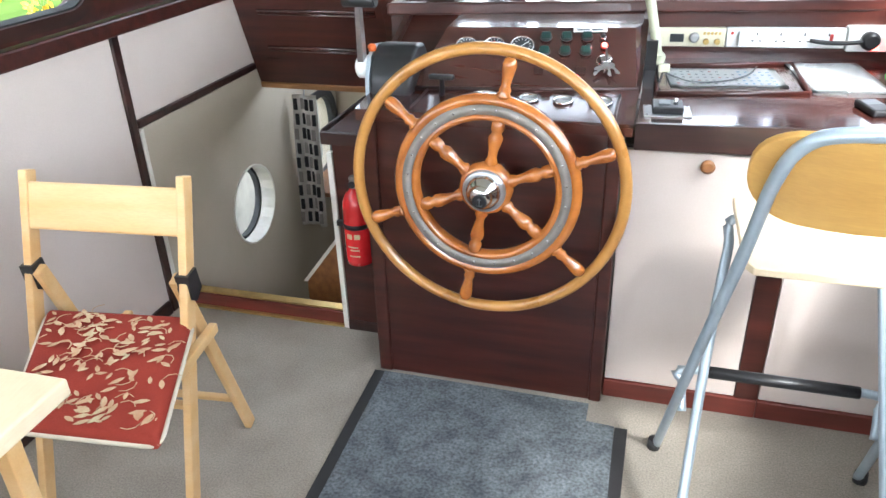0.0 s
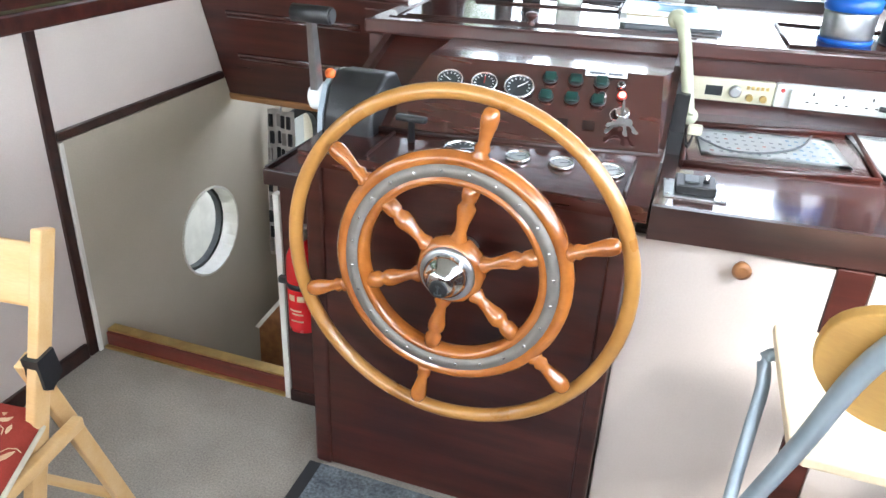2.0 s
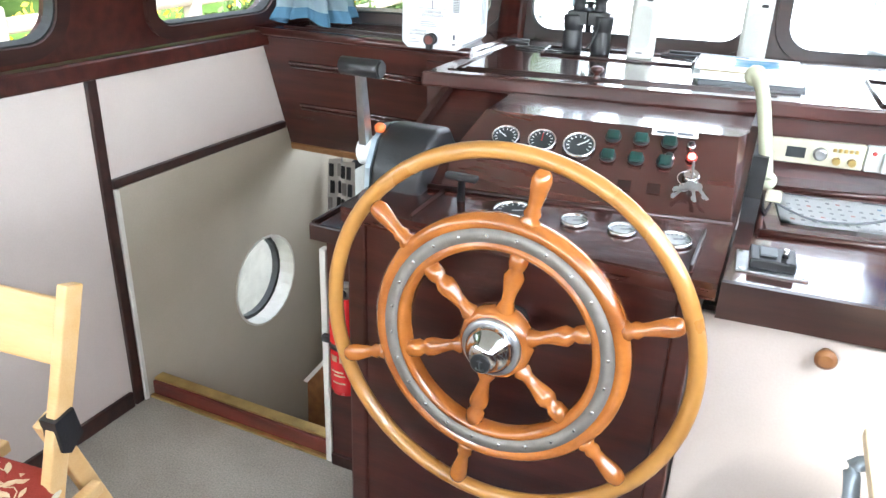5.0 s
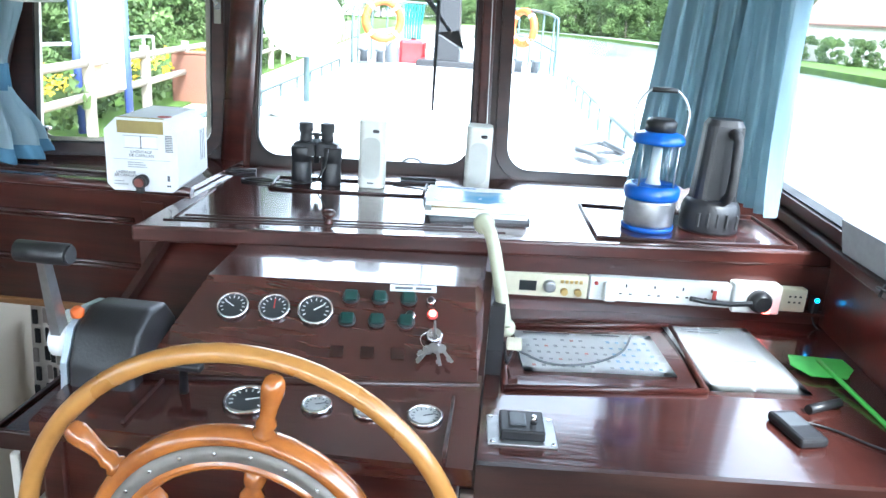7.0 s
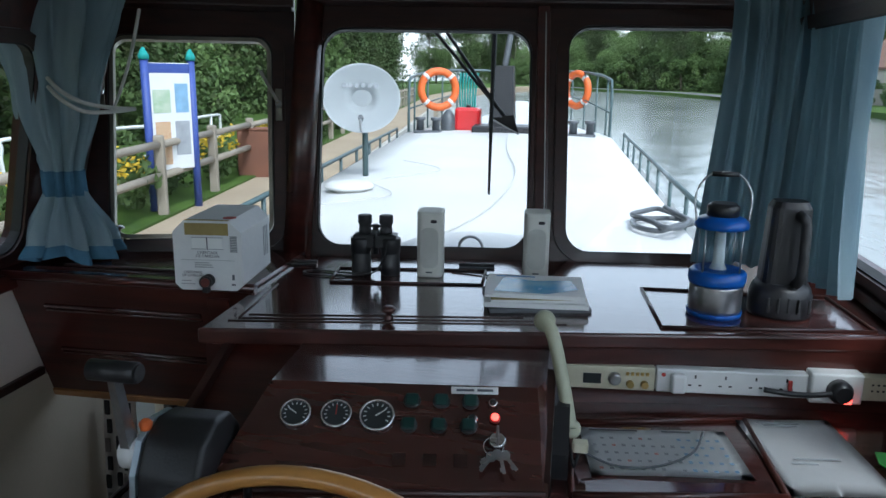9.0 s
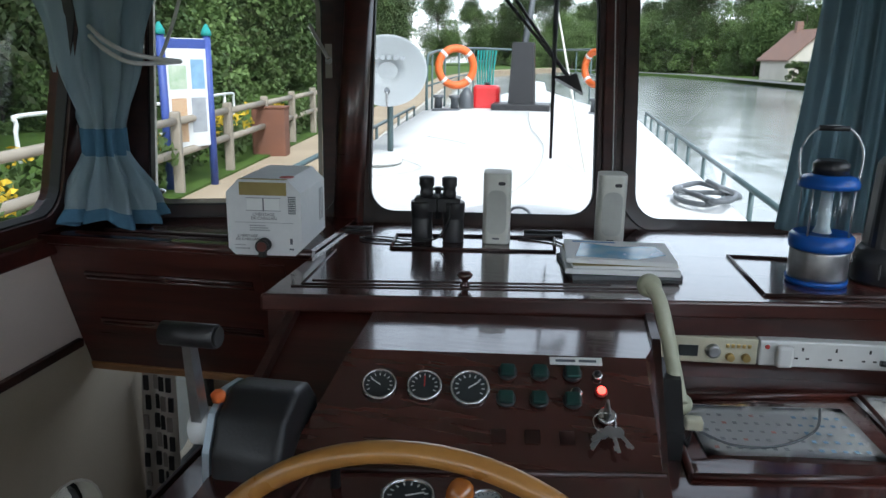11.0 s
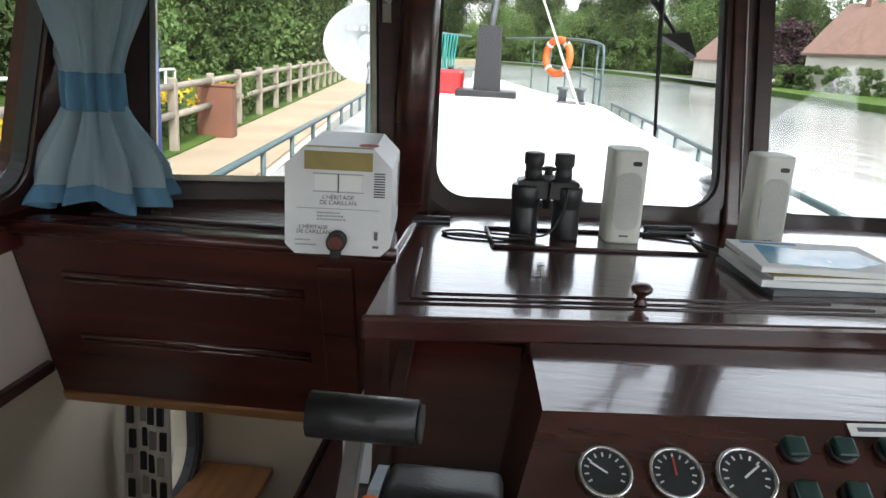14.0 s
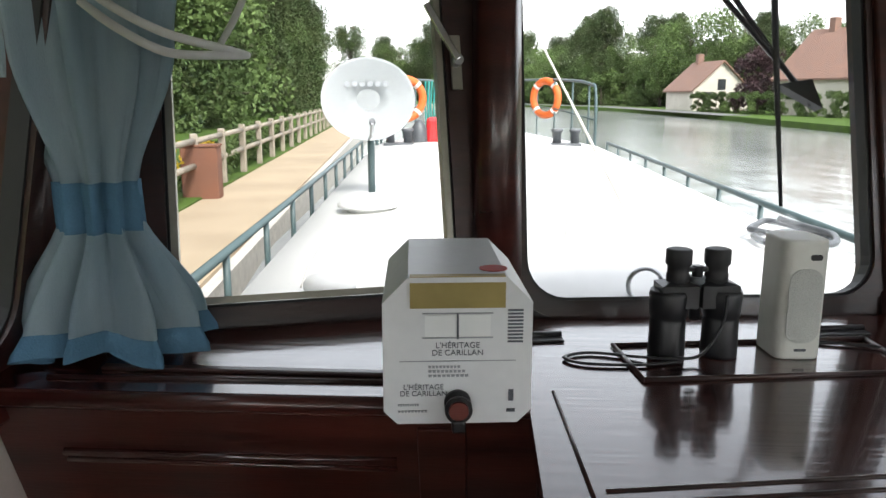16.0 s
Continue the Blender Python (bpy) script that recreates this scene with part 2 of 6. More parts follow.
# ---- mesh builders ----
def bm_box(x0, y0, z0, x1, y1, z1, bevel=0.0, m=None, segments=2):
    bm = bmesh.new()
    bmesh.ops.create_cube(bm, size=1)
    for v in bm.verts:
        v.co = Vector(((x0 + x1) / 2 + v.co.x * (x1 - x0), (y0 + y1) / 2 + v.co.y * (y1 - y0), (z0 + z1) / 2 + v.co.z * (z1 - z0)))
    if bevel:
        bmesh.ops.bevel(bm, geom=bm.edges[:], offset=bevel, segments=segments, affect="EDGES", profile=0.5)
    if m:
        bm.transform(m)
    return bm


def join(*parts):
    out = bmesh.new()
    for p in parts:
        me = bpy.data.meshes.new("tmp")
        p.to_mesh(me)
        out.from_mesh(me)
        p.free()
        bpy.data.meshes.remove(me)
    return out


def bm_prism(outline, z0, z1, m=None, bevel=0.0):
    """An upright prism over a plan outline."""
    bm = bmesh.new()
    face = bm.faces.new([bm.verts.new((x, y, z0)) for x, y in outline])
    top = bmesh.ops.extrude_face_region(bm, geom=[face])
    bmesh.ops.translate(bm, vec=(0, 0, z1 - z0), verts=[v for v in top["geom"] if isinstance(v, bmesh.types.BMVert)])
    bmesh.ops.recalc_face_normals(bm, faces=bm.faces)
    if bevel:
        bmesh.ops.bevel(bm, geom=bm.edges[:], offset=bevel, segments=2, affect="EDGES", profile=0.5)
    if m:
        bm.transform(m)
    return bm


def bm_hull(points):
    bm = bmesh.new()
    for p in points:
        bm.verts.new(p)
    bmesh.ops.convex_hull(bm, input=bm.verts)
    bmesh.ops.dissolve_limit(bm, angle_limit=0.01, verts=bm.verts, edges=bm.edges)
    return bm


def bm_lathe(profile, n=24, m=None):
    """Turned round z: profile of (radius, height)."""
    bm = bmesh.new()
    rings = []
    for r, z in profile:
        rings.append([bm.verts.new((max(r, 1e-5) * math.cos(a), max(r, 1e-5) * math.sin(a), z)) for a in (2 * math.pi * i / n for i in range(n))])
    for a, b in zip(rings, rings[1:]):
        for i in range(n):
            bm.faces.new((a[i], a[(i + 1) % n], b[(i + 1) % n], b[i]))
    if profile[0] == profile[-1]:
        bmesh.ops.remove_doubles(bm, verts=bm.verts, dist=1e-6)
    else:
        for ring, flip in ((rings[0], True), (rings[-1], False)):
            bm.faces.new(ring[::-1] if flip else ring)
    bmesh.ops.recalc_face_normals(bm, faces=bm.faces)
    for f in bm.faces:
        f.smooth = len(f.verts) == 4
    if m:
        bm.transform(m)
    return bm


def bm_tube(points, r, n=8, closed=False, taper=None, flat=1.0):
    """A round bar along points."""
    bm = bmesh.new()
    pts = [Vector(p) for p in points]
    rings = []
    k = len(pts)
    up = Vector((0.13, 0.21, 0.97)).normalized()
    for i, p in enumerate(pts):
        a, b = (pts[i - 1], pts[(i + 1) % k]) if closed else (pts[max(i - 1, 0)], pts[min(i + 1, k - 1)])
        d = (b - a).normalized()
        if abs(d.dot(up)) > 0.97:
            side = d.cross(Vector((1, 0, 0))).normalized()
        else:
            side = d.cross(up).normalized()
        other = side.cross(d)
        rr = r if taper is None else r + (taper - r) * i / (k - 1)
        rings.append([bm.verts.new(p + rr * (math.cos(t) * side + flat * math.sin(t) * other)) for t in (2 * math.pi * j / n for j in range(n))])
    for i in range(k if closed else k - 1):
        a, b = rings[i], rings[(i + 1) % k]
        for j in range(n):
            bm.faces.new((a[j], a[(j + 1) % n], b[(j + 1) % n], b[j]))
    if not closed:
        bm.faces.new(rings[0][::-1])
        bm.faces.new(rings[-1])
    bmesh.ops.recalc_face_normals(bm, faces=bm.faces)
    for f in bm.faces:
        f.smooth = len(f.verts) == 4
    return bm


def smooth_path(points, steps=6, closed=False):
    """Catmull-Rom through points."""
    p = [Vector(q) for q in points]
    n, out = len(p), []
    for i in range(n if closed else n - 1):
        a, b, c, d = (p[(i - 1) % n], p[i], p[(i + 1) % n], p[(i + 2) % n]) if closed else (p[max(i - 1, 0)], p[i], p[i + 1], p[min(i + 2, n - 1)])
        for s in range(steps):
            t = s / steps
            out.append(0.5 * (2 * b + (c - a) * t + (2 * a - 5 * b + 4 * c - d) * t * t + (3 * b - a - 3 * c + d) * t ** 3))
    if not closed:
        out.append(p[-1])
    return out


def rounded(w, h, r, n=6):
    """The outline of a rounded rectangle w x h centred on 0, 0, in one turn."""
    out = []
    for cx, cy, a0 in ((w / 2 - r, h / 2 - r, 0), (-w / 2 + r, h / 2 - r, 90), (-w / 2 + r, -h / 2 + r, 180), (w / 2 - r, -h / 2 + r, 270)):
        for i in range(n + 1):
            a = radians(a0 + 90 * i / n)
            out.append((cx + r * math.cos(a), cy + r * math.sin(a)))
    return out


def bm_ring(w, h, r, width, z0, z1, n=6):
    """A flat frame round a rounded opening w x h, width wide outward, between z0 and z1."""
    inner, outer = rounded(w, h, r, n), rounded(w + 2 * width, h + 2 * width, r + width, n)
    return bm_band(inner, outer, z0, z1)


def bm_band(inner, outer, z0, z1):
    bm = bmesh.new()
    k = len(inner)
    v = [[bm.verts.new((x, y, z)) for x, y in loop] for loop, z in ((inner, z0), (outer, z0), (outer, z1), (inner, z1))]
    for a, b in zip(v, v[1:] + v[:1]):
        for i in range(k):
            bm.faces.new((a[i], a[(i + 1) % k], b[(i + 1) % k], b[i]))
    bmesh.ops.recalc_face_normals(bm, faces=bm.faces)
    return bm


def obj(name, bm, mat, parent=None, label="", smooth=False):
    me = bpy.data.meshes.new(name)
    if smooth:
        for f in bm.faces:
            f.smooth = True
    bm.to_mesh(me)
    bm.free()
    me.materials.append(mat)
    ob = new(name, me)
    if parent:
        ob.parent = parent
    if label:
        ob["label"] = label
    return ob


def part(name, bm, mat, parent, label="", smooth=False):
    """One mesh under a thing or a part; its points are in the thing's own space."""
    return obj(name, bm, mat, parent, label, smooth)


def thing(name, m, label, category, group=""):
    """An Empty at the thing's base."""
    ob = new(name)
    ob.empty_display_size = 0.05
    ob.matrix_world = m
    return tagged(ob, label, category, group)


def structure(name, bm, mat, label, category="", smooth=False):
    return tagged(obj(name, bm, mat, smooth=smooth), label, category or name.split("_")[0], kind="structure")


def sheet(p0, du, dv, nu, nv, height):
    """A bent cloth sheet: height(u, v) along the normal."""
    bm = bmesh.new()
    p0, du, dv = Vector(p0), Vector(du), Vector(dv)
    nrm = du.cross(dv).normalized()
    grid = [[bm.verts.new(p0 + du * (i / nu) + dv * (j / nv) + nrm * height(i / nu, j / nv)) for i in range(nu + 1)] for j in range(nv + 1)]
    for j in range(nv):
        for i in range(nu):
            bm.faces.new((grid[j][i], grid[j][i + 1], grid[j + 1][i + 1], grid[j + 1][i])).smooth = True
    return bm


def plate(outline, z0, z1, m=None, bevel=0.0):
    return bm_prism(outline, z0, z1, m, bevel)


def line(x, y, sx, sy, z, m=None, t=0.0006):
    return bm_box(x - sx / 2, y - sy / 2, z, x + sx / 2, y + sy / 2, z + t, m=m)


def words(text, size, mat, parent, m, label="", wide=1.0):
    """Raised lettering from the built-in font, facing +z of m."""
    cu = bpy.data.curves.new("lettering", "FONT")
    cu.body, cu.size, cu.align_x, cu.align_y, cu.extrude = text, size, "CENTER", "CENTER", 0.0003
    tmp = bpy.data.objects.new("tmp", cu)
    scene.collection.objects.link(tmp)
    me = bpy.data.meshes.new_from_object(tmp.evaluated_get(bpy.context.evaluated_depsgraph_get()))
    bpy.data.objects.remove(tmp)
    me.transform(m @ Matrix.Diagonal((wide, 1, 1, 1)))
    me.materials.clear()
    me.materials.append(mat)
    ob = new("lettering", me)
    ob.parent = parent
    if label:
        ob["label"] = label
    return ob


def frame_at(origin, right, up):
    """Axes: x along right, y along up, z out of the face."""
    x, y = Vector(right).normalized(), Vector(up)
    y = (y - x * y.dot(x)).normalized()
    z = x.cross(y)
    return Matrix(((x.x, y.x, z.x, origin[0]), (x.y, y.y, z.y, origin[1]), (x.z, y.z, z.z, origin[2]), (0, 0, 0, 1)))


# ---- the wheelhouse shell ----
XL, XR, YB = -0.94, 1.36, -1.7       # left and right wall, back wall
SILL = 1.0                            # height of the side window sills
EAVE = 1.74                           # underside of the head beams
LEAN = 0.22                           # slope of the window walls


def boxed_floor():
    outline = [(XL, YB), (XR, YB), (XR, 3.2), (-0.28, 3.2), (-0.28, 2.44), (XL, 2.44)]
    return structure("floor", bm_prism(outline, -0.06, 0.0), CARPET, "beige grey short-pile carpet on the wheelhouse floor", "floor")


boxed_floor()


def wall_with_holes(name, m, w, h, holes, thick, mat, label):
    """A wall w x h in m's x, y from its corner, thick along -z, with rounded holes (cx, cy, w, h, r)."""
    bm = bmesh.new()
    loops = [[(0, 0), (w, 0), (w, h), (0, h)]] + [[(cx + x, cy + y) for x, y in rounded(hw, hh, r)] for cx, cy, hw, hh, r in holes]
    edges = []
    for loop in loops:
        vs = [bm.verts.new((x, y, 0)) for x, y in loop]
        edges += [bm.edges.new((vs[i], vs[(i + 1) % len(vs)])) for i in range(len(vs))]
    bmesh.ops.triangle_fill(bm, use_beauty=True, use_dissolve=False, edges=edges)
    for f in list(bm.faces):
        c = f.calc_center_median()
        if any(abs(c.x - cx) < hw / 2 - r * 0.2 and abs(c.y - cy) < hh / 2 - r * 0.2 and all(
                abs(v.co.x - cx) <= hw / 2 + 1e-4 and abs(v.co.y - cy) <= hh / 2 + 1e-4 for v in f.verts) for cx, cy, hw, hh, r in holes):
            bm.faces.remove(f)
    for f in bm.faces:
        if f.normal.z < 0:
            f.normal_flip()
    ext = bmesh.ops.extrude_face_region(bm, geom=bm.faces[:])
    bmesh.ops.translate(bm, vec=(0, 0, -thick), verts=[v for v in ext["geom"] if isinstance(v, bmesh.types.BMVert)])
    bmesh.ops.recalc_face_normals(bm, faces=bm.faces)
    bm.transform(m)
    return structure(name, bm, mat, label, "wall")


def window(name, m, cx, cy, w, h, r, mat, label, deep=0.05, metal=None):
    """A fixed window in a wall's plane: a gasket frame, an optional metal sash, and a pane."""
    ob = thing(name, m @ pose(cx, cy, 0), label, "window")
    ob["kind"] = "structure"
    part("window_frame", bm_ring(w - 0.024, h - 0.024, r, 0.035, 0.001, 0.012), mat, ob, "rounded dark rubber and wood surround")
    part("gasket", bm_ring(w - 0.034, h - 0.034, r - 0.004, 0.016, -0.025, 0.004), GASKET, ob, "black rubber gasket")
    if metal:
        part("sash", bm_ring(w - 0.060, h - 0.060, r - 0.012, 0.012, -0.01, 0.016), metal, ob, "worn metal opening sash")
    pane = part("pane", plate(rounded(w - 0.03, h - 0.03, r), -0.03, -0.026), GLASS, ob)
    pane.visible_shadow = False
    return ob


# left side: solid lower wall, then the leaning window band
structure("wall_left", join(bm_box(XL - 0.06, YB, -0.06, XL, 2.405, 0.95), bm_box(XL - 0.06, 2.405, 0.66, XL, 3.45, 0.95)), VINYL,
          "cream vinyl-covered lower side wall", "wall")
port_c, port_r = (3.01, 0.135), 0.162


def stairwell_wall():
    m = frame_at((XL + 0.006, 2.41, -0.9), (0, 1, 0), (0, 0, 1))
    ob = wall_with_holes("wall_stairwell", m, 1.5, 1.555, [(port_c[0] - 2.41, port_c[1] + 0.9, 2 * port_r, 2 * port_r, port_r - 0.001), (3.67 - 2.41, 0.20 + 0.9, 0.36, 0.40, 0.12)], 0.07, TAN_PANEL,
                         "tan lining panel of the stairwell with a porthole")
    p = thing("porthole", frame_at((XL + 0.006, port_c[0], port_c[1]), (0, 1, 0), (0, 0, 1)), "round porthole with pale rim and dark seal in the stairwell wall", "porthole")
    window("window_stairwell", m, 3.67 - 2.41, 0.20 + 0.9, 0.36, 0.40, 0.12, GASKET, "rounded window with a dark seal low in the stairwell")
    p["kind"] = "structure"
    part("window_frame", bm_ring(2 * port_r - 0.004, 2 * port_r - 0.004, port_r - 0.003, 0.007, -0.068, 0.004), WHITE_TRIM, p)
    part("seal", bm_ring(2 * port_r - 0.03, 2 * port_r - 0.03, port_r - 0.016, 0.014, -0.085, -0.060), GASKET, p)
    pane = part("pane", plate(rounded(2 * port_r - 0.02, 2 * port_r - 0.02, port_r - 0.011), -0.074, -0.07), GLASS, p)
    pane.visible_shadow = False
    return ob


stairwell_wall()
SIDE_L = frame_at((XL, YB, SILL), (0, 1, 0), (LEAN, 0, 1))
SIDE_LEN = 3.30 - YB
wy = lambda y: y - YB
hl = 0.66
left_holes = [(wy(2.86), 0.34, 0.53, 0.60, 0.07), (wy(1.62), 0.34, 1.40, 0.60, 0.07), (wy(0.05), 0.34, 1.5, 0.60, 0.07)]
wall_with_holes("wall_left_windows", SIDE_L, SIDE_LEN, 0.80, left_holes, 0.06, MAHOGANY, "mahogany window band leaning inwards, with rounded windows")
for i, (cx, cy, w, h, r) in enumerate(left_holes):
    window("window_left_%d" % (i + 1), SIDE_L, cx, cy, w, h, r, MAHOGANY_DARK, "side window with rounded corners and a view of trees and the towpath")
structure("trim_left_rail", join(bm_box(XL - 0.03, YB, 0.95, XL + 0.030, 3.30, 0.998, 0.006)), MAHOGANY, "varnished mahogany sill rail along the side wall", "rail")
structure("trim_left_stud", join(bm_box(XL - 0.01, 2.378, 0.0, XL + 0.012, 2.408, 0.949, 0.003)), MAHOGANY_DARK, "dark wooden cover strip on the side wall", "trim")
structure("trim_left_mid", bm_box(XL - 0.01, 2.4085, 0.66, XL + 0.016, 3.16, 0.684, 0.003), MAHOGANY_DARK, "dark wooden strip above the stairwell lining", "trim")
structure("trim_left_edge", bm_box(XL + 0.006, 2.41, -0.02, XL + 0.016, 2.424, 0.656, 0.002), WHITE_TRIM, "white edge strip of the stairwell lining", "trim")
structure("baseboard_left", bm_box(XL, YB, 0.001, XL + 0.014, 2.37, 0.05, 0.003), MAHOGANY_DARK, "dark wooden baseboard", "baseboard")

# right side
structure("wall_right", bm_box(XR, YB, -0.06, XR + 0.06, 3.75, 1.0), MAHOGANY, "mahogany-panelled lower side wall", "wall")
SIDE_R = frame_at((XR, 3.75, SILL), (0, -1, 0), (-LEAN, 0, 1))
right_holes = [(0.62, 0.385, 0.98, 0.65, 0.07), (1.95, 0.36, 1.35, 0.60, 0.07), (3.5, 0.36, 1.5, 0.60, 0.07)]
wall_with_holes("wall_right_windows", SIDE_R, 3.75 - YB, 0.80, right_holes, 0.06, MAHOGANY, "mahogany window band leaning inwards over the canal side")
for i, (cx, cy, w, h, r) in enumerate(right_holes):
    window("window_right_%d" % (i + 1), SIDE_R, cx, cy, w, h, r, MAHOGANY_DARK, "side window with rounded corners over the canal")
structure("trim_right_rail", bm_box(XR - 0.035, YB, 1.0, XR + 0.03, 3.70, 1.03, 0.006), MAHOGANY_DARK, "dark sill rail along the canal side", "rail")

# back wall with two glazed windows: out of view, added to enclose the room and admit daylight
BACK = frame_at((XR, YB, 0), (-1, 0, 0), (0, 0, 1))
wall_with_holes("wall_back", BACK, XR - XL, 1.86, [(0.62, 1.30, 0.9, 0.66, 0.05), (1.62, 1.30, 0.9, 0.66, 0.05)], 0.06, MAHOGANY, "unseen mahogany back wall with two windows, added to close the room")
for i, cx in enumerate((0.62, 1.62)):
    window("window_back_%d" % (i + 1), BACK, cx, 1.30, 0.9, 0.66, 0.05, MAHOGANY_DARK, "unseen rear window, added to let daylight in")
# ceiling above the view, added to close the room; pale so it bounces daylight
structure("ceiling", bm_prism([(XL - 0.1, YB - 0.1), (XR + 0.1, YB - 0.1), (XR + 0.1, 3.85), (-0.2, 3.75), (XL - 0.1, 3.45)], 1.86, 1.92), CEILING, "unseen ceiling, added pale to bounce daylight", "ceiling")

# front: two window walls meeting in a corner post
F0, F1, F2 = (-0.955, 3.245), (-0.24, 3.475), (1.40, 3.68)
RAKE = 0.25
dl, dr = Vector((F1[0] - F0[0], F1[1] - F0[1], 0)), Vector((F2[0] - F1[0], F2[1] - F1[1], 0))
FRONT_L = frame_at((*F0, 0.96), dl, (-dl.y / dl.length * RAKE * 1.0, RAKE, 1))
FRONT_R = frame_at((*F1, 0.96), dr, (-dr.y / dr.length * RAKE, RAKE, 1))
fl_holes = [(0.435, 0.40, 0.52, 0.66, 0.05)]
fr_holes = [(0.388, 0.405, 0.690, 0.715, 0.075), (1.115, 0.41, 0.590, 0.735, 0.075)]
wall_with_holes("wall_front_left", FRONT_L, dl.length, 0.97, fl_holes, 0.07, MAHOGANY_DARK, "mahogany front window wall beside the towpath")
wall_with_holes("wall_front_right", FRONT_R, dr.length, 0.97, fr_holes, 0.07, MAHOGANY_DARK, "mahogany front window wall over the foredeck")
window("window_front_1", FRONT_L, *fl_holes[0], MAHOGANY_DARK, "opening front window in a metal sash", metal=ALUMINIUM)
window("window_front_2", FRONT_R, *fr_holes[0], MAHOGANY_DARK, "front window with rounded corners looking over the foredeck")
window("window_front_3", FRONT_R, *fr_holes[1], MAHOGANY_DARK, "front window with rounded corners over the canal")
structure("trim_corner_post", bm_tube([(F1[0] + 0.0, F1[1] - 0.012, 0.99), (F1[0] - 0.01, F1[1] + 0.22, 1.86)], 0.045, 8), MAHOGANY, "mahogany corner post between the front windows", "post")
structure("trim_mullion", bm_box(0.735, 0.0, 0.0, 0.775, 0.9, 0.022, 0.005, FRONT_R), MAHOGANY, "mahogany cover strip between the front windows", "post")
structure("trim_corner_post_left", bm_tube([(F0[0] + 0.02, F0[1] - 0.0, 0.99), (F0[0] + 0.19, F0[1] + 0.16, 1.86)], 0.05, 8), MAHOGANY_DARK, "dark corner post of the window walls", "post")
structure("trim_head_left", bm_box(0.0, 0.80, 0.0, dl.length, 0.90, 0.05, 0.006, FRONT_L), MAHOGANY_DARK, "dark head beam over the window", "beam")
structure("trim_head_right", bm_box(0.0, 0.82, 0.0, dr.length - 0.26, 0.92, 0.05, 0.006, FRONT_R), MAHOGANY_DARK, "dark head beam over the front windows", "beam")

# stairwell: sill, far bulkhead, side
structure("trim_stair_sill", bm_box(XL + 0.017, 2.44, -0.02, -0.305, 2.475, 0.05, 0.003), KICK_WOOD, "reddish wooden sill at the head of the stairs", "sill")
structure("trim_sill_brass_front", bm_box(XL + 0.017, 2.425, 0.0005, -0.305, 2.439, 0.008, 0.001), BRASS, "brass floor strip along the stair sill", "trim")
structure("trim_sill_brass_top", bm_box(XL + 0.017, 2.448, 0.0505, -0.305, 2.482, 0.057, 0.001), BRASS, "brass nosing on the stair sill", "trim")
wall_with_holes("wall_stairwell_far", frame_at((XL - 0.1, 3.90, -1.0), (1, 0, 0), (0, 0, 1)), 1.04, 1.62, [(0.40, 1.36, 0.26, 0.30, 0.05)], 0.05, TAN_PANEL, "pale bulkhead below the foredeck with a small window")
structure("wall_stairwell_side", bm_box(-0.30, 2.48, -1.0, -0.28, 3.9, 0.62), WHITE_TRIM, "white side of the stairwell", "wall")
structure("floor_stairwell", bm_box(XL - 0.06, 2.3, -1.06, 0.0, 3.96, -1.0), STAIR_WOOD, "wooden cabin floor below", "floor")
structure("wall_stairwell_back", bm_box(XL - 0.06, 2.38, -1.0, -0.28, 2.438, -0.061), TAN_PANEL, "lining below the wheelhouse floor", "wall")
structure("trim_stair_jamb", bm_box(-0.304, 2.425, 0.0, -0.286, 2.45, 0.62, 0.003), WHITE_TRIM, "white jamb strip beside the stairs", "trim")

# ---- console, shelves and worktop ----
SHELF_Z, SHELF_L_Z, TOP_Z, LEDGE_Z, POD_Z = 0.995, 1.010, 0.82, 0.70, 0.83
edge = lambda x: 2.752 + 0.170 * (x + 0.19)      # front edge of the main shelf


def main_shelf():
    ob = thing("dash_shelf", pose(0, 0, 0), "wide glossy mahogany dash shelf below the front windows", "shelf")
    outline = [(-0.195, edge(-0.195)), (XR - 0.001, edge(XR)), (XR - 0.001, 3.64), (-0.2, 3.45), (-0.2, 3.07)]
    part("top", bm_prism(outline, SHELF_Z - 0.03, SHELF_Z), MAHOGANY_TOP, ob)
    a = (-0.195, edge(-0.195))
    b = (XR - 0.002, edge(XR))
    d = math.degrees(math.atan2(b[1] - a[1], b[0] - a[0]))
    ln = math.hypot(b[0] - a[0], b[1] - a[1])
    m = pose(a[0], a[1], SHELF_Z - 0.034, 0, 0, d)
    part("nosing", bm_box(-0.006, -0.014, 0, ln, 0.0, 0.036, 0.006, m), MAHOGANY, ob, "rounded front nosing")
    part("front_panel", bm_box(0, 0.02, -0.16, ln, 0.035, -0.001, 0, m), MAHOGANY, ob)
    part("side_panel", bm_prism([(-0.185, 2.775), (-0.165, 2.775), (-0.165, 3.2), (-0.185, 3.2)], 0.5, SHELF_Z - 0.031), MAHOGANY, ob)
    # the lift-up locker lid in the top: grooves as thin dark ridges
    lid = [((-0.145, 2.832), (0.56, 2.952)), ((-0.16, 2.808), (0.60, 2.937)), ((-0.145, 2.832), (-0.165, 3.12)), ((-0.132, 2.86), (0.50, 2.967))]
    for p, q in lid:
        part("lid_moulding", bm_tube([(*p, SHELF_Z), (*q, SHELF_Z)], 0.0028, 6), MAHOGANY_DARK, ob)
    return ob


main_shelf()


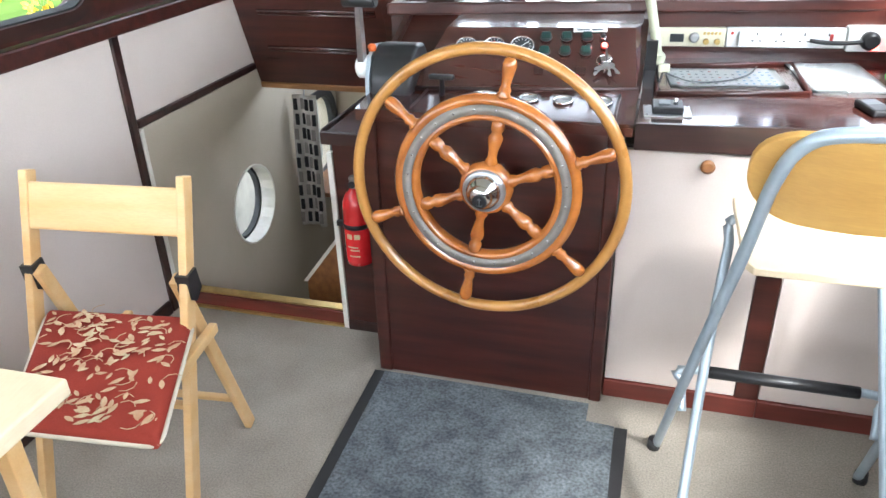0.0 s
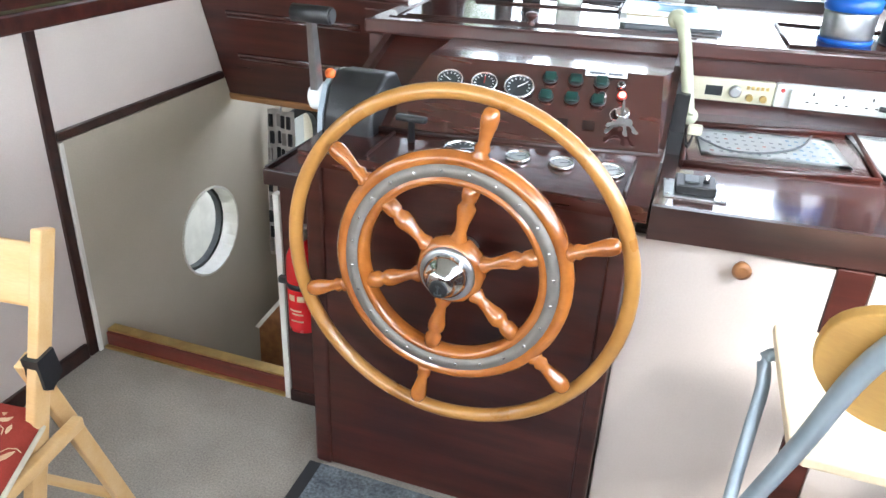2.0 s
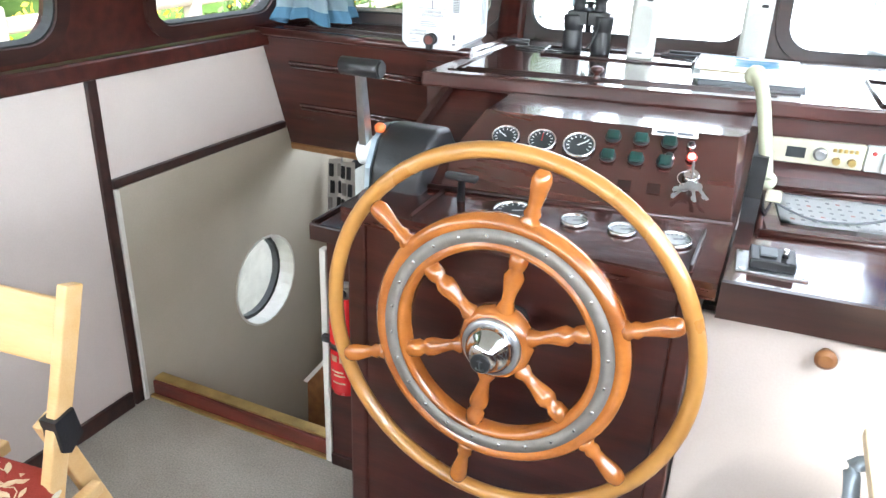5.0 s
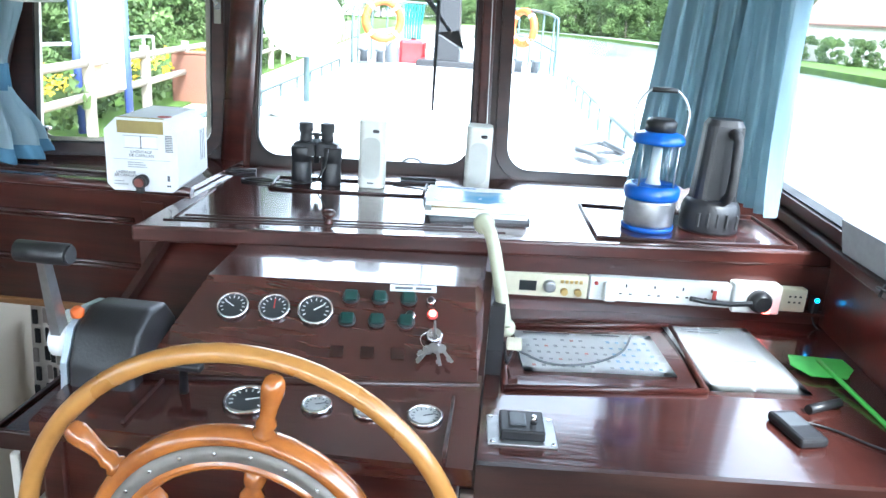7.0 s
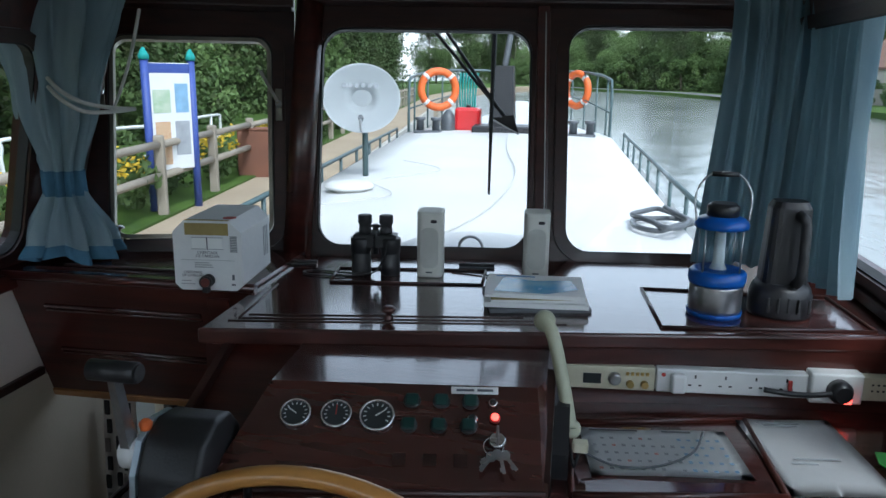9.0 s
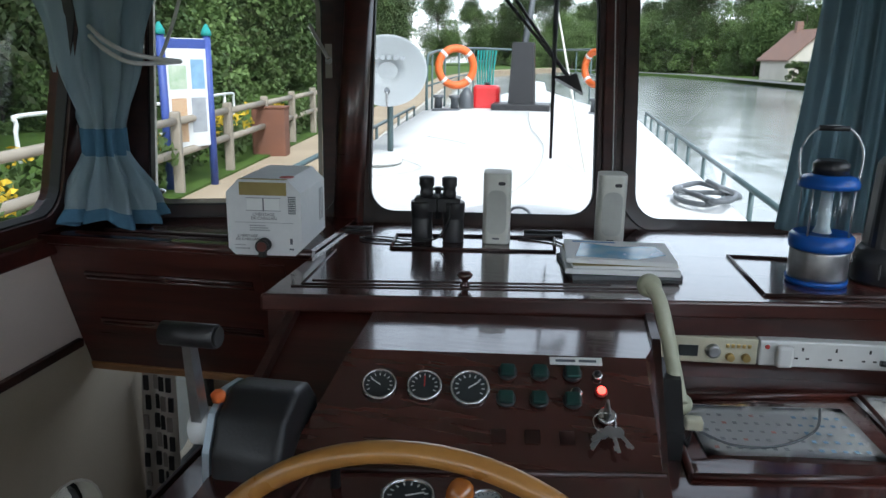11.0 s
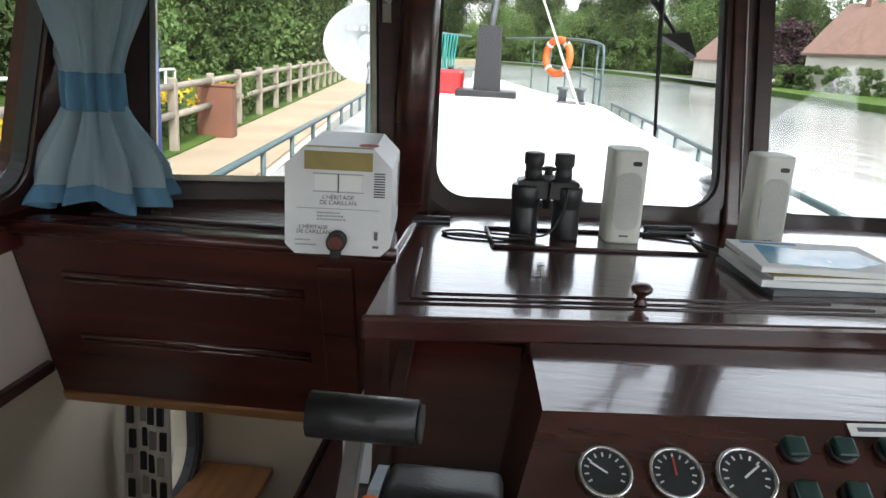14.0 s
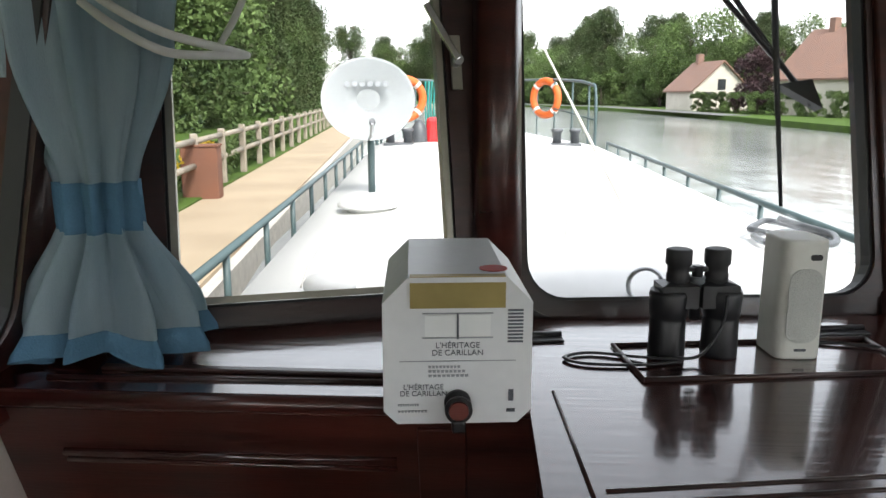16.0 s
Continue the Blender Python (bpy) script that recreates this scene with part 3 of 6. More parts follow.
def tray_frame(name, corners, label):
    """A square of raised dark beading on the shelf."""
    ob = thing(name, pose(*corners[0], SHELF_Z), label, "tray")
    o = Vector((*corners[0], SHELF_Z))
    for p, q in zip(corners, corners[1:] + corners[:1]):
        part("beading", bm_tube([Vector((*p, SHELF_Z + 0.003)) - o, Vector((*q, SHELF_Z + 0.002)) - o], 0.0042, 6), MAHOGANY_DARK, ob)
    return ob


tray_frame("beaded_tray", [(-0.035, 3.165), (0.372, 3.225), (0.365, 3.375), (-0.055, 3.315)], "dark beaded hatch frame on the dash shelf under the binoculars")
tray_frame("beaded_tray", [(0.812, 2.96), (1.285, 3.025), (1.262, 3.30), (0.795, 3.282)], "dark beaded tray frame under the lantern and torch")


def left_shelf():
    ob = thing("side_shelf", pose(0, 0, 0), "narrow mahogany shelf and panelled apron over the stairwell", "shelf")
    part("top", bm_prism([(-0.875, 3.05), (-0.205, 3.055), (-0.205, 3.46), (-0.94, 3.235), (-0.94, 3.05)], SHELF_L_Z - 0.028, SHELF_L_Z), MAHOGANY_TOP, ob)
    part("nosing", bm_tube([(-0.935, 3.05, SHELF_L_Z - 0.013), (-0.2, 3.055, SHELF_L_Z - 0.013)], 0.0125, 8), MAHOGANY, ob)
    part("batten", bm_box(-0.80, 3.12, SHELF_L_Z, -0.34, 3.135, SHELF_L_Z + 0.006, 0.002), MAHOGANY_DARK, ob)
    face = frame_at((-0.937, 3.065, SHELF_L_Z - 0.029), (1, 0, 0), (0, -0.135, 0.39))
    part("apron", bm_box(0, -0.405, -0.03, 0.765, 0.0, 0.0, 0.002, face), MAHOGANY, ob, "dark panelled apron")
    for z in (-0.085, -0.240):
        part("moulding", bm_tube([face @ Vector((0.09, z, 0.002)), face @ Vector((0.56, z, 0.002))], 0.007, 8), MAHOGANY_TOP, ob)
        part("moulding", bm_tube([face @ Vector((0.09, z - 0.016, 0.0)), face @ Vector((0.56, z - 0.016, 0.0))], 0.005, 8), MAHOGANY_TOP, ob)
    part("fillet", bm_tube([(-0.86, 3.09, SHELF_L_Z + 0.001), (-0.36, 3.10, SHELF_L_Z + 0.001)], 0.004, 6), MAHOGANY_DARK, ob)
    part("stile", bm_box(0.59, -0.39, 0.0, 0.655, -0.02, 0.007, 0.002, face), MAHOGANY, ob)
    part("bottom_trim", bm_box(0.0, -0.43, -0.034, 0.765, -0.405, 0.006, 0.004, face), OAK_EDGE, ob, "light brown bottom edge trim")
    return ob


left_shelf()


def steering_pod():
    ob = thing("steering_console", pose(0, 0, 0), "dark mahogany steering console with sloping instrument panel", "console")
    part("body", bm_box(-0.098, 2.245, 0.0, 0.548, 2.70, POD_Z - 0.03, 0.004), MAHOGANY, ob)
    part("corner_post", bm_box(-0.108, 2.238, 0.0, -0.066, 2.28, POD_Z - 0.03, 0.006), MAHOGANY, ob)
    part("corner_post", bm_box(0.522, 2.238, 0.0, 0.558, 2.28, POD_Z - 0.03, 0.006), MAHOGANY, ob)
    part("lower_panel", bm_hull([(x, y, z) for x in (-0.115, 0.58) for y, z in ((2.232, POD_Z - 0.035), (2.232, POD_Z - 0.005), (2.50, POD_Z + 0.022), (2.50, POD_Z - 0.035))]), MAHOGANY_TOP, ob, "nearly flat lower instrument panel")
    part("divider", bm_box(0.532, 2.245, POD_Z, 0.538, 2.47, POD_Z + 0.014, 0.002), MAHOGANY_DARK, ob)
    part("divider", bm_hull([(0.03 + dx, 2.25, POD_Z - 0.003) for dx in (-0.006, 0.0)] + [(0.045 + dx, 2.45, POD_Z + z) for dx in (-0.006, 0.0) for z in (0.01, 0.022)] + [(0.03, 2.25, POD_Z + 0.006)]), MAHOGANY_DARK, ob)
    # instrument box with a leaning front
    fr = [(-0.01, 2.375, 0.845), (0.572, 2.462, 0.845), (0.550, 2.645, 0.9625), (0.042, 2.569, 0.967)]
    bk = [(0.028, 2.80, 0.966), (0.572, 2.87, 0.962), (0.572, 2.87, 0.845), (-0.01, 2.80, 0.845), (0.572, 2.72, 0.962)]
    part("instrument_box", bm_hull(fr + bk), MAHOGANY_TOP, ob, "instrument box with leaning face")
    part("lip", bm_tube([Vector(fr[0]) + Vector((0, -0.004, 0)), Vector(fr[1]) + Vector((0.004, -0.004, 0))], 0.006, 6), MAHOGANY_DARK, ob)
    part("end_board", bm_hull([(x, y, z) for x in (0.566, 0.582) for y, z in ((2.46, 0.835), (2.72, 0.972), (2.90, 0.972), (2.90, 0.835))]), MAHOGANY_DARK, ob)
    # sloping board up to the shelf on the stair side
    part("sloping_board", bm_hull([(x, y, z) for x in (-0.135, 0.02) for y, z in ((2.46, 0.80), (2.46, 0.825), (2.78, 0.955), (2.78, 0.93))]), MAHOGANY, ob)
    part("board_rail", bm_hull([(x, y, z) for x in (-0.145, -0.128) for y, z in ((2.44, 0.80), (2.44, 0.842), (2.77, 0.972), (2.77, 0.93))]), MAHOGANY_DARK, ob)
    part("side_board", bm_hull([(x, y, z) for x in (-0.135, -0.12) for y, z in ((2.46, 0.5), (2.46, 0.81), (2.78, 0.94), (2.78, 0.5))]), MAHOGANY, ob)
    # lower ledge beside the stairs
    part("ledge", bm_box(-0.285, 2.385, LEDGE_Z - 0.03, -0.1085, 3.0, LEDGE_Z, 0.003), MAHOGANY_TOP, ob, "low ledge beside the stairs")
    part("ledge_rim", bm_box(-0.293, 2.385, LEDGE_Z - 0.03, -0.285, 3.0, LEDGE_Z + 0.008, 0.002), MAHOGANY_DARK, ob)
    part("ledge_front", bm_box(-0.293, 2.375, LEDGE_Z - 0.035, -0.109, 2.385, LEDGE_Z + 0.004, 0.003), MAHOGANY_DARK, ob)
    part("side_panel", bm_box(-0.284, 2.43, 0.0, -0.109, 2.448, LEDGE_Z - 0.031), MAHOGANY, ob)
    part("kick", bm_box(-0.284, 2.42, 0.0, -0.109, 2.4295, 0.035, 0.002), MAHOGANY_DARK, ob)
    return ob


CONSOLE = steering_pod()
BOX_FACE = frame_at((-0.006, 2.3745, 0.8455), (0.582, 0.087, 0.0), (0.02, 0.191, 0.122))       # x along the instrument box, y up its face
LOW_FACE = frame_at((-0.115, 2.232, POD_Z - 0.005), (1, 0, 0), (0, 0.268, 0.027))


def gauge(face, x, y, r, label, mat=DIAL, needle=0.6, needle_mat=None):
    ob = thing("gauge", face @ pose(x, y, 0.0005), label, "gauge", "instrument gauges")
    part("bezel", bm_lathe([(r * 1.0, 0), (r * 1.0, 0.006), (r * 0.9, 0.009), (r * 0.84, 0.006), (r * 0.84, 0.001)], 28), CHROME, ob, "chrome bezel")
    part("dial", bm_lathe([(r * 0.84, 0.0011), (r * 0.84, 0.0042)], 28), mat, ob)
    ticks = [line(0, r * 0.66, r * 0.06, r * 0.16, 0.0043, pose(0, 0, 0, 0, 0, a)) for a in range(-120, 121, 24)]
    part("scale", join(*ticks), WHITE if mat == DIAL else INK, ob)
    part("needle", line(0, r * 0.26, r * 0.07, r * 0.7, 0.0052, pose(0, 0, 0, 0, 0, needle * 60)), needle_mat or (WHITE if mat == DIAL else INK), ob)
    return ob


gauge(BOX_FACE, 0.134, 0.148, 0.030, "round black gauge in a chrome bezel on the instrument box", needle=0.9)
gauge(BOX_FACE, 0.210, 0.148, 0.030, "round gauge with a red needle in a dark bezel", needle=0.0, needle_mat=INK_RED)
gauge(BOX_FACE, 0.286, 0.146, 0.034, "larger round rev counter in a chrome bezel", needle=-0.9)
for gx, gr, gm in ((0.313, 0.041, DIAL), (0.428, 0.026, DIAL_PALE), (0.515, 0.026, DIAL_PALE), (0.608, 0.030, DIAL_PALE)):
    gauge(LOW_FACE, gx, 0.108 if gm == DIAL else 0.115, gr, "round gauge set flat in the lower instrument panel", gm, needle=-1.1)


def switch(x, y):
    ob = thing("rocker_switch", BOX_FACE @ pose(x, y, 0.0005), "dark green round rocker switch on the instrument box", "switch", "panel switches")
    part("collar", bm_lathe([(0.0165, 0), (0.0165, 0.004), (0.013, 0.005)], 16), BLACK, ob)
    part("cap", bm_box(-0.0125, -0.012, 0.005, 0.0125, 0.012, 0.012, 0.003), GREEN_DARK, ob, "green switch cap")
    return ob


for i in range(3):
    switch(0.350 + 0.055 * i, 0.180)
    switch(0.346 + 0.055 * i, 0.128)
    lab = tagged(obj("nameplate", bm_box(-0.012, -0.012, 0, 0.012, 0.012, 0.001, m=BOX_FACE @ pose(0.332 + 0.055 * i, 0.06, 0.0006)), MAHOGANY_DARK), "small dark red plate under the switches", "plate", "small plates")


def panel_small():
    for x, y, r, mat, nm, lb in ((0.502, 0.178, 0.009, CHROME, "push_button", "small chrome push button"), (0.463, 0.143, 0.0105, CHROME, "push_button", "small chrome push button with a dark centre"),
                                 (0.505, 0.146, 0.0105, RED_GLOW, "warning_lamp", "glowing red warning lamp on the instrument box")):
        ob = thing(nm, BOX_FACE @ pose(x, y, 0.0005), lb, nm.replace("_", " "))
        part("collar", bm_lathe([(r, 0), (r, 0.004), (r * 0.75, 0.0055)], 16), CHROME if mat != RED_GLOW else INK_RED, ob)
        part("button", bm_lathe([(r * 0.7, 0.0056), (r * 0.65, 0.009), (r * 0.3, 0.0105)], 14), mat if mat == RED_GLOW else BLACK, ob)
    tag = thing("label_plate", BOX_FACE @ pose(0.468, 0.206, 0.0005), "white engraved label strip above the switches", "label")
    part("plate", bm_box(-0.045, -0.008, 0, 0.045, 0.008, 0.0015, 0.0005), WHITE, tag)
    part("print", join(line(-0.018, 0, 0.034, 0.005, 0.0015), line(0.020, 0, 0.030, 0.005, 0.0015)), INK, tag)
    key = thing("ignition_key", BOX_FACE @ pose(0.508, 0.098, 0.0005), "ignition lock with a bunch of keys hanging from it", "keys")
    part("lock", bm_lathe([(0.016, 0), (0.016, 0.008), (0.013, 0.011)], 20), CHROME, key)
    part("key_head", bm_box(-0.002, -0.012, 0.011, 0.002, 0.016, 0.032, 0.001), STEEL, key)
    part("key_ring", bm_tube([(0.018 * math.cos(a) - 0.008, -0.020 + 0.018 * math.sin(a), 0.020) for a in (2 * math.pi * i / 18 for i in range(18))], 0.0013, 6, True), CHROME, key)
    for k, (a, dx) in enumerate(((35, -0.012), (-10, 0.004), (-35, 0.012), (60, -0.002))):
        m = pose(dx, -0.036, 0.012 + 0.003 * k, 0, 0, -a)
        part("key", join(bm_lathe([(0.0095, 0), (0.0095, 0.002)], 12, m), bm_box(-0.003, -0.034, 0, 0.003, -0.006, 0.002, m=m), bm_box(-0.006, -0.030, 0, -0.002, -0.022, 0.002, m=m)), STEEL, key)


panel_small()
pull = thing("choke_pull", pose(0.085, 2.348, 0.838), "black T-handled pull knob on the console", "pull knob")
part("stem", bm_lathe([(0.008, -0.01), (0.007, 0.04), (0.012, 0.045)], 12), BLACK, pull)
part("handle", bm_box(-0.034, -0.010, 0.040, 0.034, 0.010, 0.054, 0.005), BLACK, pull)


# ---- steering wheel ----
def steering_wheel():
    c = Vector((0.250, 2.158, 0.675))
    ob = thing("steering_wheel", Matrix.Translation(c) @ pose(0, 0, 0, 90 - 2.0, 0, 0), "varnished wooden ship's wheel with turned spokes and an outer hoop", "steering wheel")
    # wheel space: x right, y up, z towards the helmsman
    circ = lambda r, z, n=72, dx=0, dy=0: [(dx + r * math.cos(2 * math.pi * i / n), dy + r * math.sin(2 * math.pi * i / n), z) for i in range(n)]
    part("outer_hoop", bm_tube(circ(0.336, -0.012, 72, -0.006, -0.008), 0.0145, 12, True), VARNISH_RIM, ob, "pale varnished outer hoop")
    part("felloe", bm_lathe([(0.171, 0.000), (0.168, 0.006), (0.170, 0.028), (0.176, 0.034), (0.181, 0.034), (0.185, 0.030), (0.209, 0.030), (0.213, 0.034), (0.222, 0.034), (0.231, 0.026), (0.232, 0.006), (0.228, 0.000), (0.171, 0.000)], 72), VARNISH, ob, "moulded teak rim", True)
    part("inlay_ring", bm_lathe([(0.1855, 0.0305), (0.1855, 0.0325), (0.2085, 0.0325), (0.2085, 0.0305), (0.1855, 0.0305)], 72), STRIP_METAL, ob, "dull grey metal ring with small screws")
    screw = None
    for i in range(24):
        a = 2 * math.pi * (i + 0.5) / 24
        m = pose(0.197 * math.cos(a), 0.197 * math.sin(a), 0.0322)
        if screw is None:
            screw = part("screw", bm_lathe([(0.0036, 0), (0.0034, 0.001), (0.0015, 0.0018)], 8), CHROME, ob)
            screw.matrix_local = m
            continue
        s2 = new("screw", screw.data)
        s2.parent = ob
        s2.matrix_local = m
    prof_in = [(0.012, 0.045), (0.016, 0.055), (0.013, 0.060), (0.0175, 0.068), (0.011, 0.082), (0.0125, 0.100), (0.0175, 0.120), (0.0185, 0.132), (0.012, 0.143), (0.0165, 0.150), (0.017, 0.158), (0.0165, 0.176)]
    prof_out = [(0.016, 0.225), (0.0175, 0.233), (0.0125, 0.238), (0.0155, 0.246), (0.011, 0.256), (0.013, 0.272), (0.0165, 0.292), (0.0172, 0.304), (0.0135, 0.315), (0.008, 0.319)]
    for k in range(6):
        m = pose(0, 0, 0.016, 0, 0, 20 + 60 * k) @ pose(0, 0, 0, 0, 90, 0)
        part("spoke", bm_lathe(prof_in, 14, m), VARNISH, ob, smooth=True)
        part("handle", bm_lathe(prof_out, 14, m), VARNISH, ob, smooth=True)
    part("hub", bm_lathe([(0.062, -0.010), (0.068, 0.0), (0.068, 0.022), (0.062, 0.032), (0.056, 0.036), (0.05, 0.036)], 12), VARNISH, ob)
    part("hub_plate", bm_lathe([(0.053, 0.0365), (0.053, 0.041), (0.050, 0.044), (0.044, 0.045)], 40), STEEL, ob, "brushed metal hub plate")
    part("hub_cap", bm_lathe([(0.043, 0.0452), (0.043, 0.050), (0.040, 0.058), (0.034, 0.066), (0.028, 0.070), (0.026, 0.078), (0.022, 0.083), (0.014, 0.086), (0.003, 0.087)], 40), CHROME, ob, "domed chrome hub cap", True)
    am = pose(0, -0.008, 0.0822, 8, 0, 0)
    part("badge", bm_lathe([(0.018, 0.0), (0.018, 0.006), (0.016, 0.007)], 24, am), BLACK, ob, "black anchor badge")
    part("anchor", join(line(0, 0, 0.003, 0.022, 0.0072, am), line(0, 0.007, 0.010, 0.0025, 0.0074, am), line(0, -0.0105, 0.013, 0.003, 0.0074, am), line(-0.006, -0.0085, 0.003, 0.005, 0.0072, am), line(0.006, -0.0085, 0.003, 0.005, 0.0072, am)), CHROME, ob)
    part("shaft", bm_lathe([(0.025, -0.10), (0.025, -0.008)], 16), STEEL, ob)
    return ob


steering_wheel()


# ---- engine lever and fire extinguisher ----
def engine_lever():
    ob = thing("engine_control", pose(-0.062, 2.385, POD_Z - 0.006), "black engine control box with a chrome lever", "engine control")
    prof = ((-0.055, 0.0), (-0.05, 0.05), (-0.02, 0.105), (0.03, 0.128), (0.09, 0.12), (0.125, 0.08), (0.125, 0.0))
    shell = bm_hull([(x, y, z) for x in (-0.050, 0.065) for y, z in prof])
    bmesh.ops.bevel(shell, geom=shell.edges[:], offset=0.012, segments=3, affect="EDGES", profile=0.5)
    part("housing", shell, BLACK, ob, "rounded black housing", True)
    part("face_plate", bm_hull([(x, y * 0.94, z * 0.96 + 0.001) for x in (-0.062, -0.051) for y, z in prof]), TUBE_PAINT, ob, "pale blue-grey side plate")
    part("hinge", bm_lathe([(0.030, 0), (0.030, 0.03), (0.022, 0.036)], 20, pose(-0.0625, 0.0, 0.07, 0, -90, 0)), WHITE, ob)
    part("trip_knob", bm_lathe([(0.010, 0), (0.012, 0.012), (0.006, 0.018)], 12, pose(-0.056, 0.005, 0.112)), ORANGE, ob, "orange trip knob")
    part("lever", bm_hull([(-0.085 + dx, 0.0 + dy, 0.06) for dx in (-0.009, 0.009) for dy in (-0.014, 0.014)] + [(-0.052 + dx, -0.078 + dy, 0.245) for dx in (-0.006, 0.006) for dy in (-0.010, 0.010)]), STEEL, ob, "tapered chrome lever")
    part("grip", bm_tube([(-0.088, -0.083, 0.256), (-0.006, -0.083, 0.256)], 0.0175, 14), BLACK, ob, "black grip")
    part("grip_cap", bm_tube([(-0.006, -0.083, 0.256), (-0.002, -0.083, 0.256)], 0.0145, 14), RUBBER, ob)
    return ob


engine_lever()


def fire_extinguisher():
    ob = thing("fire_extinguisher", pose(-0.205, 2.385, 0.285), "small red fire extinguisher strapped to the console side", "extinguisher")
    part("bottle", bm_lathe([(0.028, 0), (0.040, 0.006), (0.041, 0.02), (0.041, 0.185), (0.038, 0.21), (0.028, 0.232), (0.016, 0.243), (0.014, 0.25)], 28), RED_PAINT, ob, smooth=True)
    part("valve", bm_lathe([(0.013, 0.25), (0.015, 0.262), (0.012, 0.275)], 14), STEEL, ob)
    part("lever_handle", bm_hull([(x, y, z) for x in (-0.012, 0.045) for y in (-0.009, 0.009) for z in ((0.276 if x < 0 else 0.290), (0.284 if x < 0 else 0.296))]), STEEL, ob)
    part("gauge", bm_lathe([(0.010, 0), (0.010, 0.008)], 14, pose(0.0, -0.012, 0.264, 90, 0, 0)), BLACK, ob)
    part("strap", bm_lathe([(0.0412, 0.128), (0.0432, 0.128), (0.0432, 0.142), (0.0412, 0.142)], 28), BLACK, ob, "black strap")
    part("strap_clip", bm_box(-0.060, -0.02, 0.126, -0.035, -0.004, 0.144, 0.003), BLACK, ob)
    part("bracket", bm_box(-0.015, 0.030, 0.06, 0.015, 0.045, 0.22, 0.002), BLACK, ob)
    for x, z, w, h in ((-0.3, 0.105, 0.3, 0.016), (0.3, 0.105, 0.3, 0.016), (-0.1, 0.070, 0.7, 0.004), (0.05, 0.060, 0.6, 0.004), (0.0, 0.04, 0.7, 0.004)):
        lab = []
        for k in range(6):
            a = x + w * (k / 5 - 0.5) - math.pi / 2
            lab.append(bm_box(-0.0026, -0.0004, -h / 2, 0.0026, 0.0004, h / 2, m=pose(0.0413 * math.cos(a), 0.0413 * math.sin(a), z, 0, 0, math.degrees(a) + 90)))
        part("label_patch", join(*lab), PRINT_CREAM, ob, "pale printed label")
    return ob


fire_extinguisher()


# ---- worktop and cupboards ----
wfront = lambda x: 2.262 + 0.075 * (x - 0.58)


def chart_top():
    ob = thing("chart_table", pose(0, 0, 0), "glossy mahogany chart table top with a dark front edge", "worktop")
    part("top", bm_prism([(0.584, wfront(0.584)), (XR - 0.001, wfront(XR)), (XR - 0.001, 3.03), (0.584, 2.93)], TOP_Z - 0.03, TOP_Z), MAHOGANY_TOP, ob)
    part("front_edge", bm_hull([(x, wfront(x) + dy, z) for x in (0.584, XR - 0.001) for dy in (-0.012, -0.0005) for z in (TOP_Z - 0.062, TOP_Z + 0.003)]), MAHOGANY_DARK, ob, "thick dark front edge")
    part("backboard", bm_hull([(x, 2.945 + 0.085 * (x - 0.8) + dy, z) for x in (0.584, XR - 0.001) for dy in (0.0, 0.014) for z in (TOP_Z, SHELF_Z - 0.031)]), MAHOGANY, ob)
    part("back_ledge", bm_hull([(x, 2.945 + 0.085 * (x - 0.8) + dy, z) for x in (0.60, XR - 0.002) for dy in (-0.022, -0.001) for z in (TOP_Z + 0.028, TOP_Z + 0.036)]), MAHOGANY, ob)
    return ob


chart_top()


def cupboard(x0, x1, knob_x):
    ob = thing("cupboard", pose((x0 + x1) / 2, 2.285, 0), "cream cupboard door in a mahogany frame under the chart table", "cupboard", "cupboards under the chart table")
    w = (x1 - x0) / 2
    part("carcass", bm_box(-w, 0.012, 0.06, w, 0.40, TOP_Z - 0.064), MAHOGANY_DARK, ob)
    door = part("door", bm_box(-w + 0.002, -0.004, 0.058, w - 0.035, 0.011, TOP_Z - 0.072, 0.003), VINYL, ob, "cream vinyl door")
    part("knob", bm_lathe([(0.009, 0), (0.008, 0.010), (0.016, 0.018), (0.017, 0.026), (0.010, 0.031)], 18, pose(knob_x - (x0 + x1) / 2, -0.004, 0.725, 90, 0, 0)), STAIR_WOOD, door, "turned wooden and brass knob")
    part("stile", bm_box(w - 0.034, -0.008, 0.0585, w + 0.024, 0.011, TOP_Z - 0.066, 0.002), MAHOGANY, ob)
    part("plinth", bm_box(-w, -0.012, 0.0, w + 0.024, 0.012, 0.057, 0.003), KICK_WOOD, ob, "reddish wooden plinth")
    return ob


cupboard(0.56, 0.945, 0.757)
cupboard(0.97, 1.335, 1.28)


# ---- floor mat, chair, stool, table ----
mat = thing("door_mat", pose(0, 0, 0), "dark grey ribbed entrance mat with a black rubber border", "mat")
part("mat_surface", bm_prism([(-0.085, 2.222), (0.528, 2.215), (0.528, 2.14), (0.605, 2.135), (0.625, 1.0), (-0.05, 1.0)], 0.001, 0.010), MAT_PILE, mat, "dark grey pile")
part("border", bm_hull([(x + (0.035 if y < 2 else 0.0), y, z) for x in (-0.118, -0.086) for y in (1.0, 2.224) for z in (0.0008, 0.007)]), RUBBER, mat, "black rubber border")
part("border", bm_box(0.606, 1.0, 0.0008, 0.64, 2.137, 0.007, 0.002), RUBBER, mat, "black rubber border")


def bar(a, b, w, t, mat_, parent, name, side=(1, 0, 0), bevel=0.003):
    """A squared wooden bar from a to b, w along side."""
    a, b = Vector(a), Vector(b)
    d = b - a
    m = frame_at(a, side, d)
    return part(name, bm_box(-w / 2, 0, -t / 2, w / 2, d.length, t / 2, bevel, m), mat_, parent)


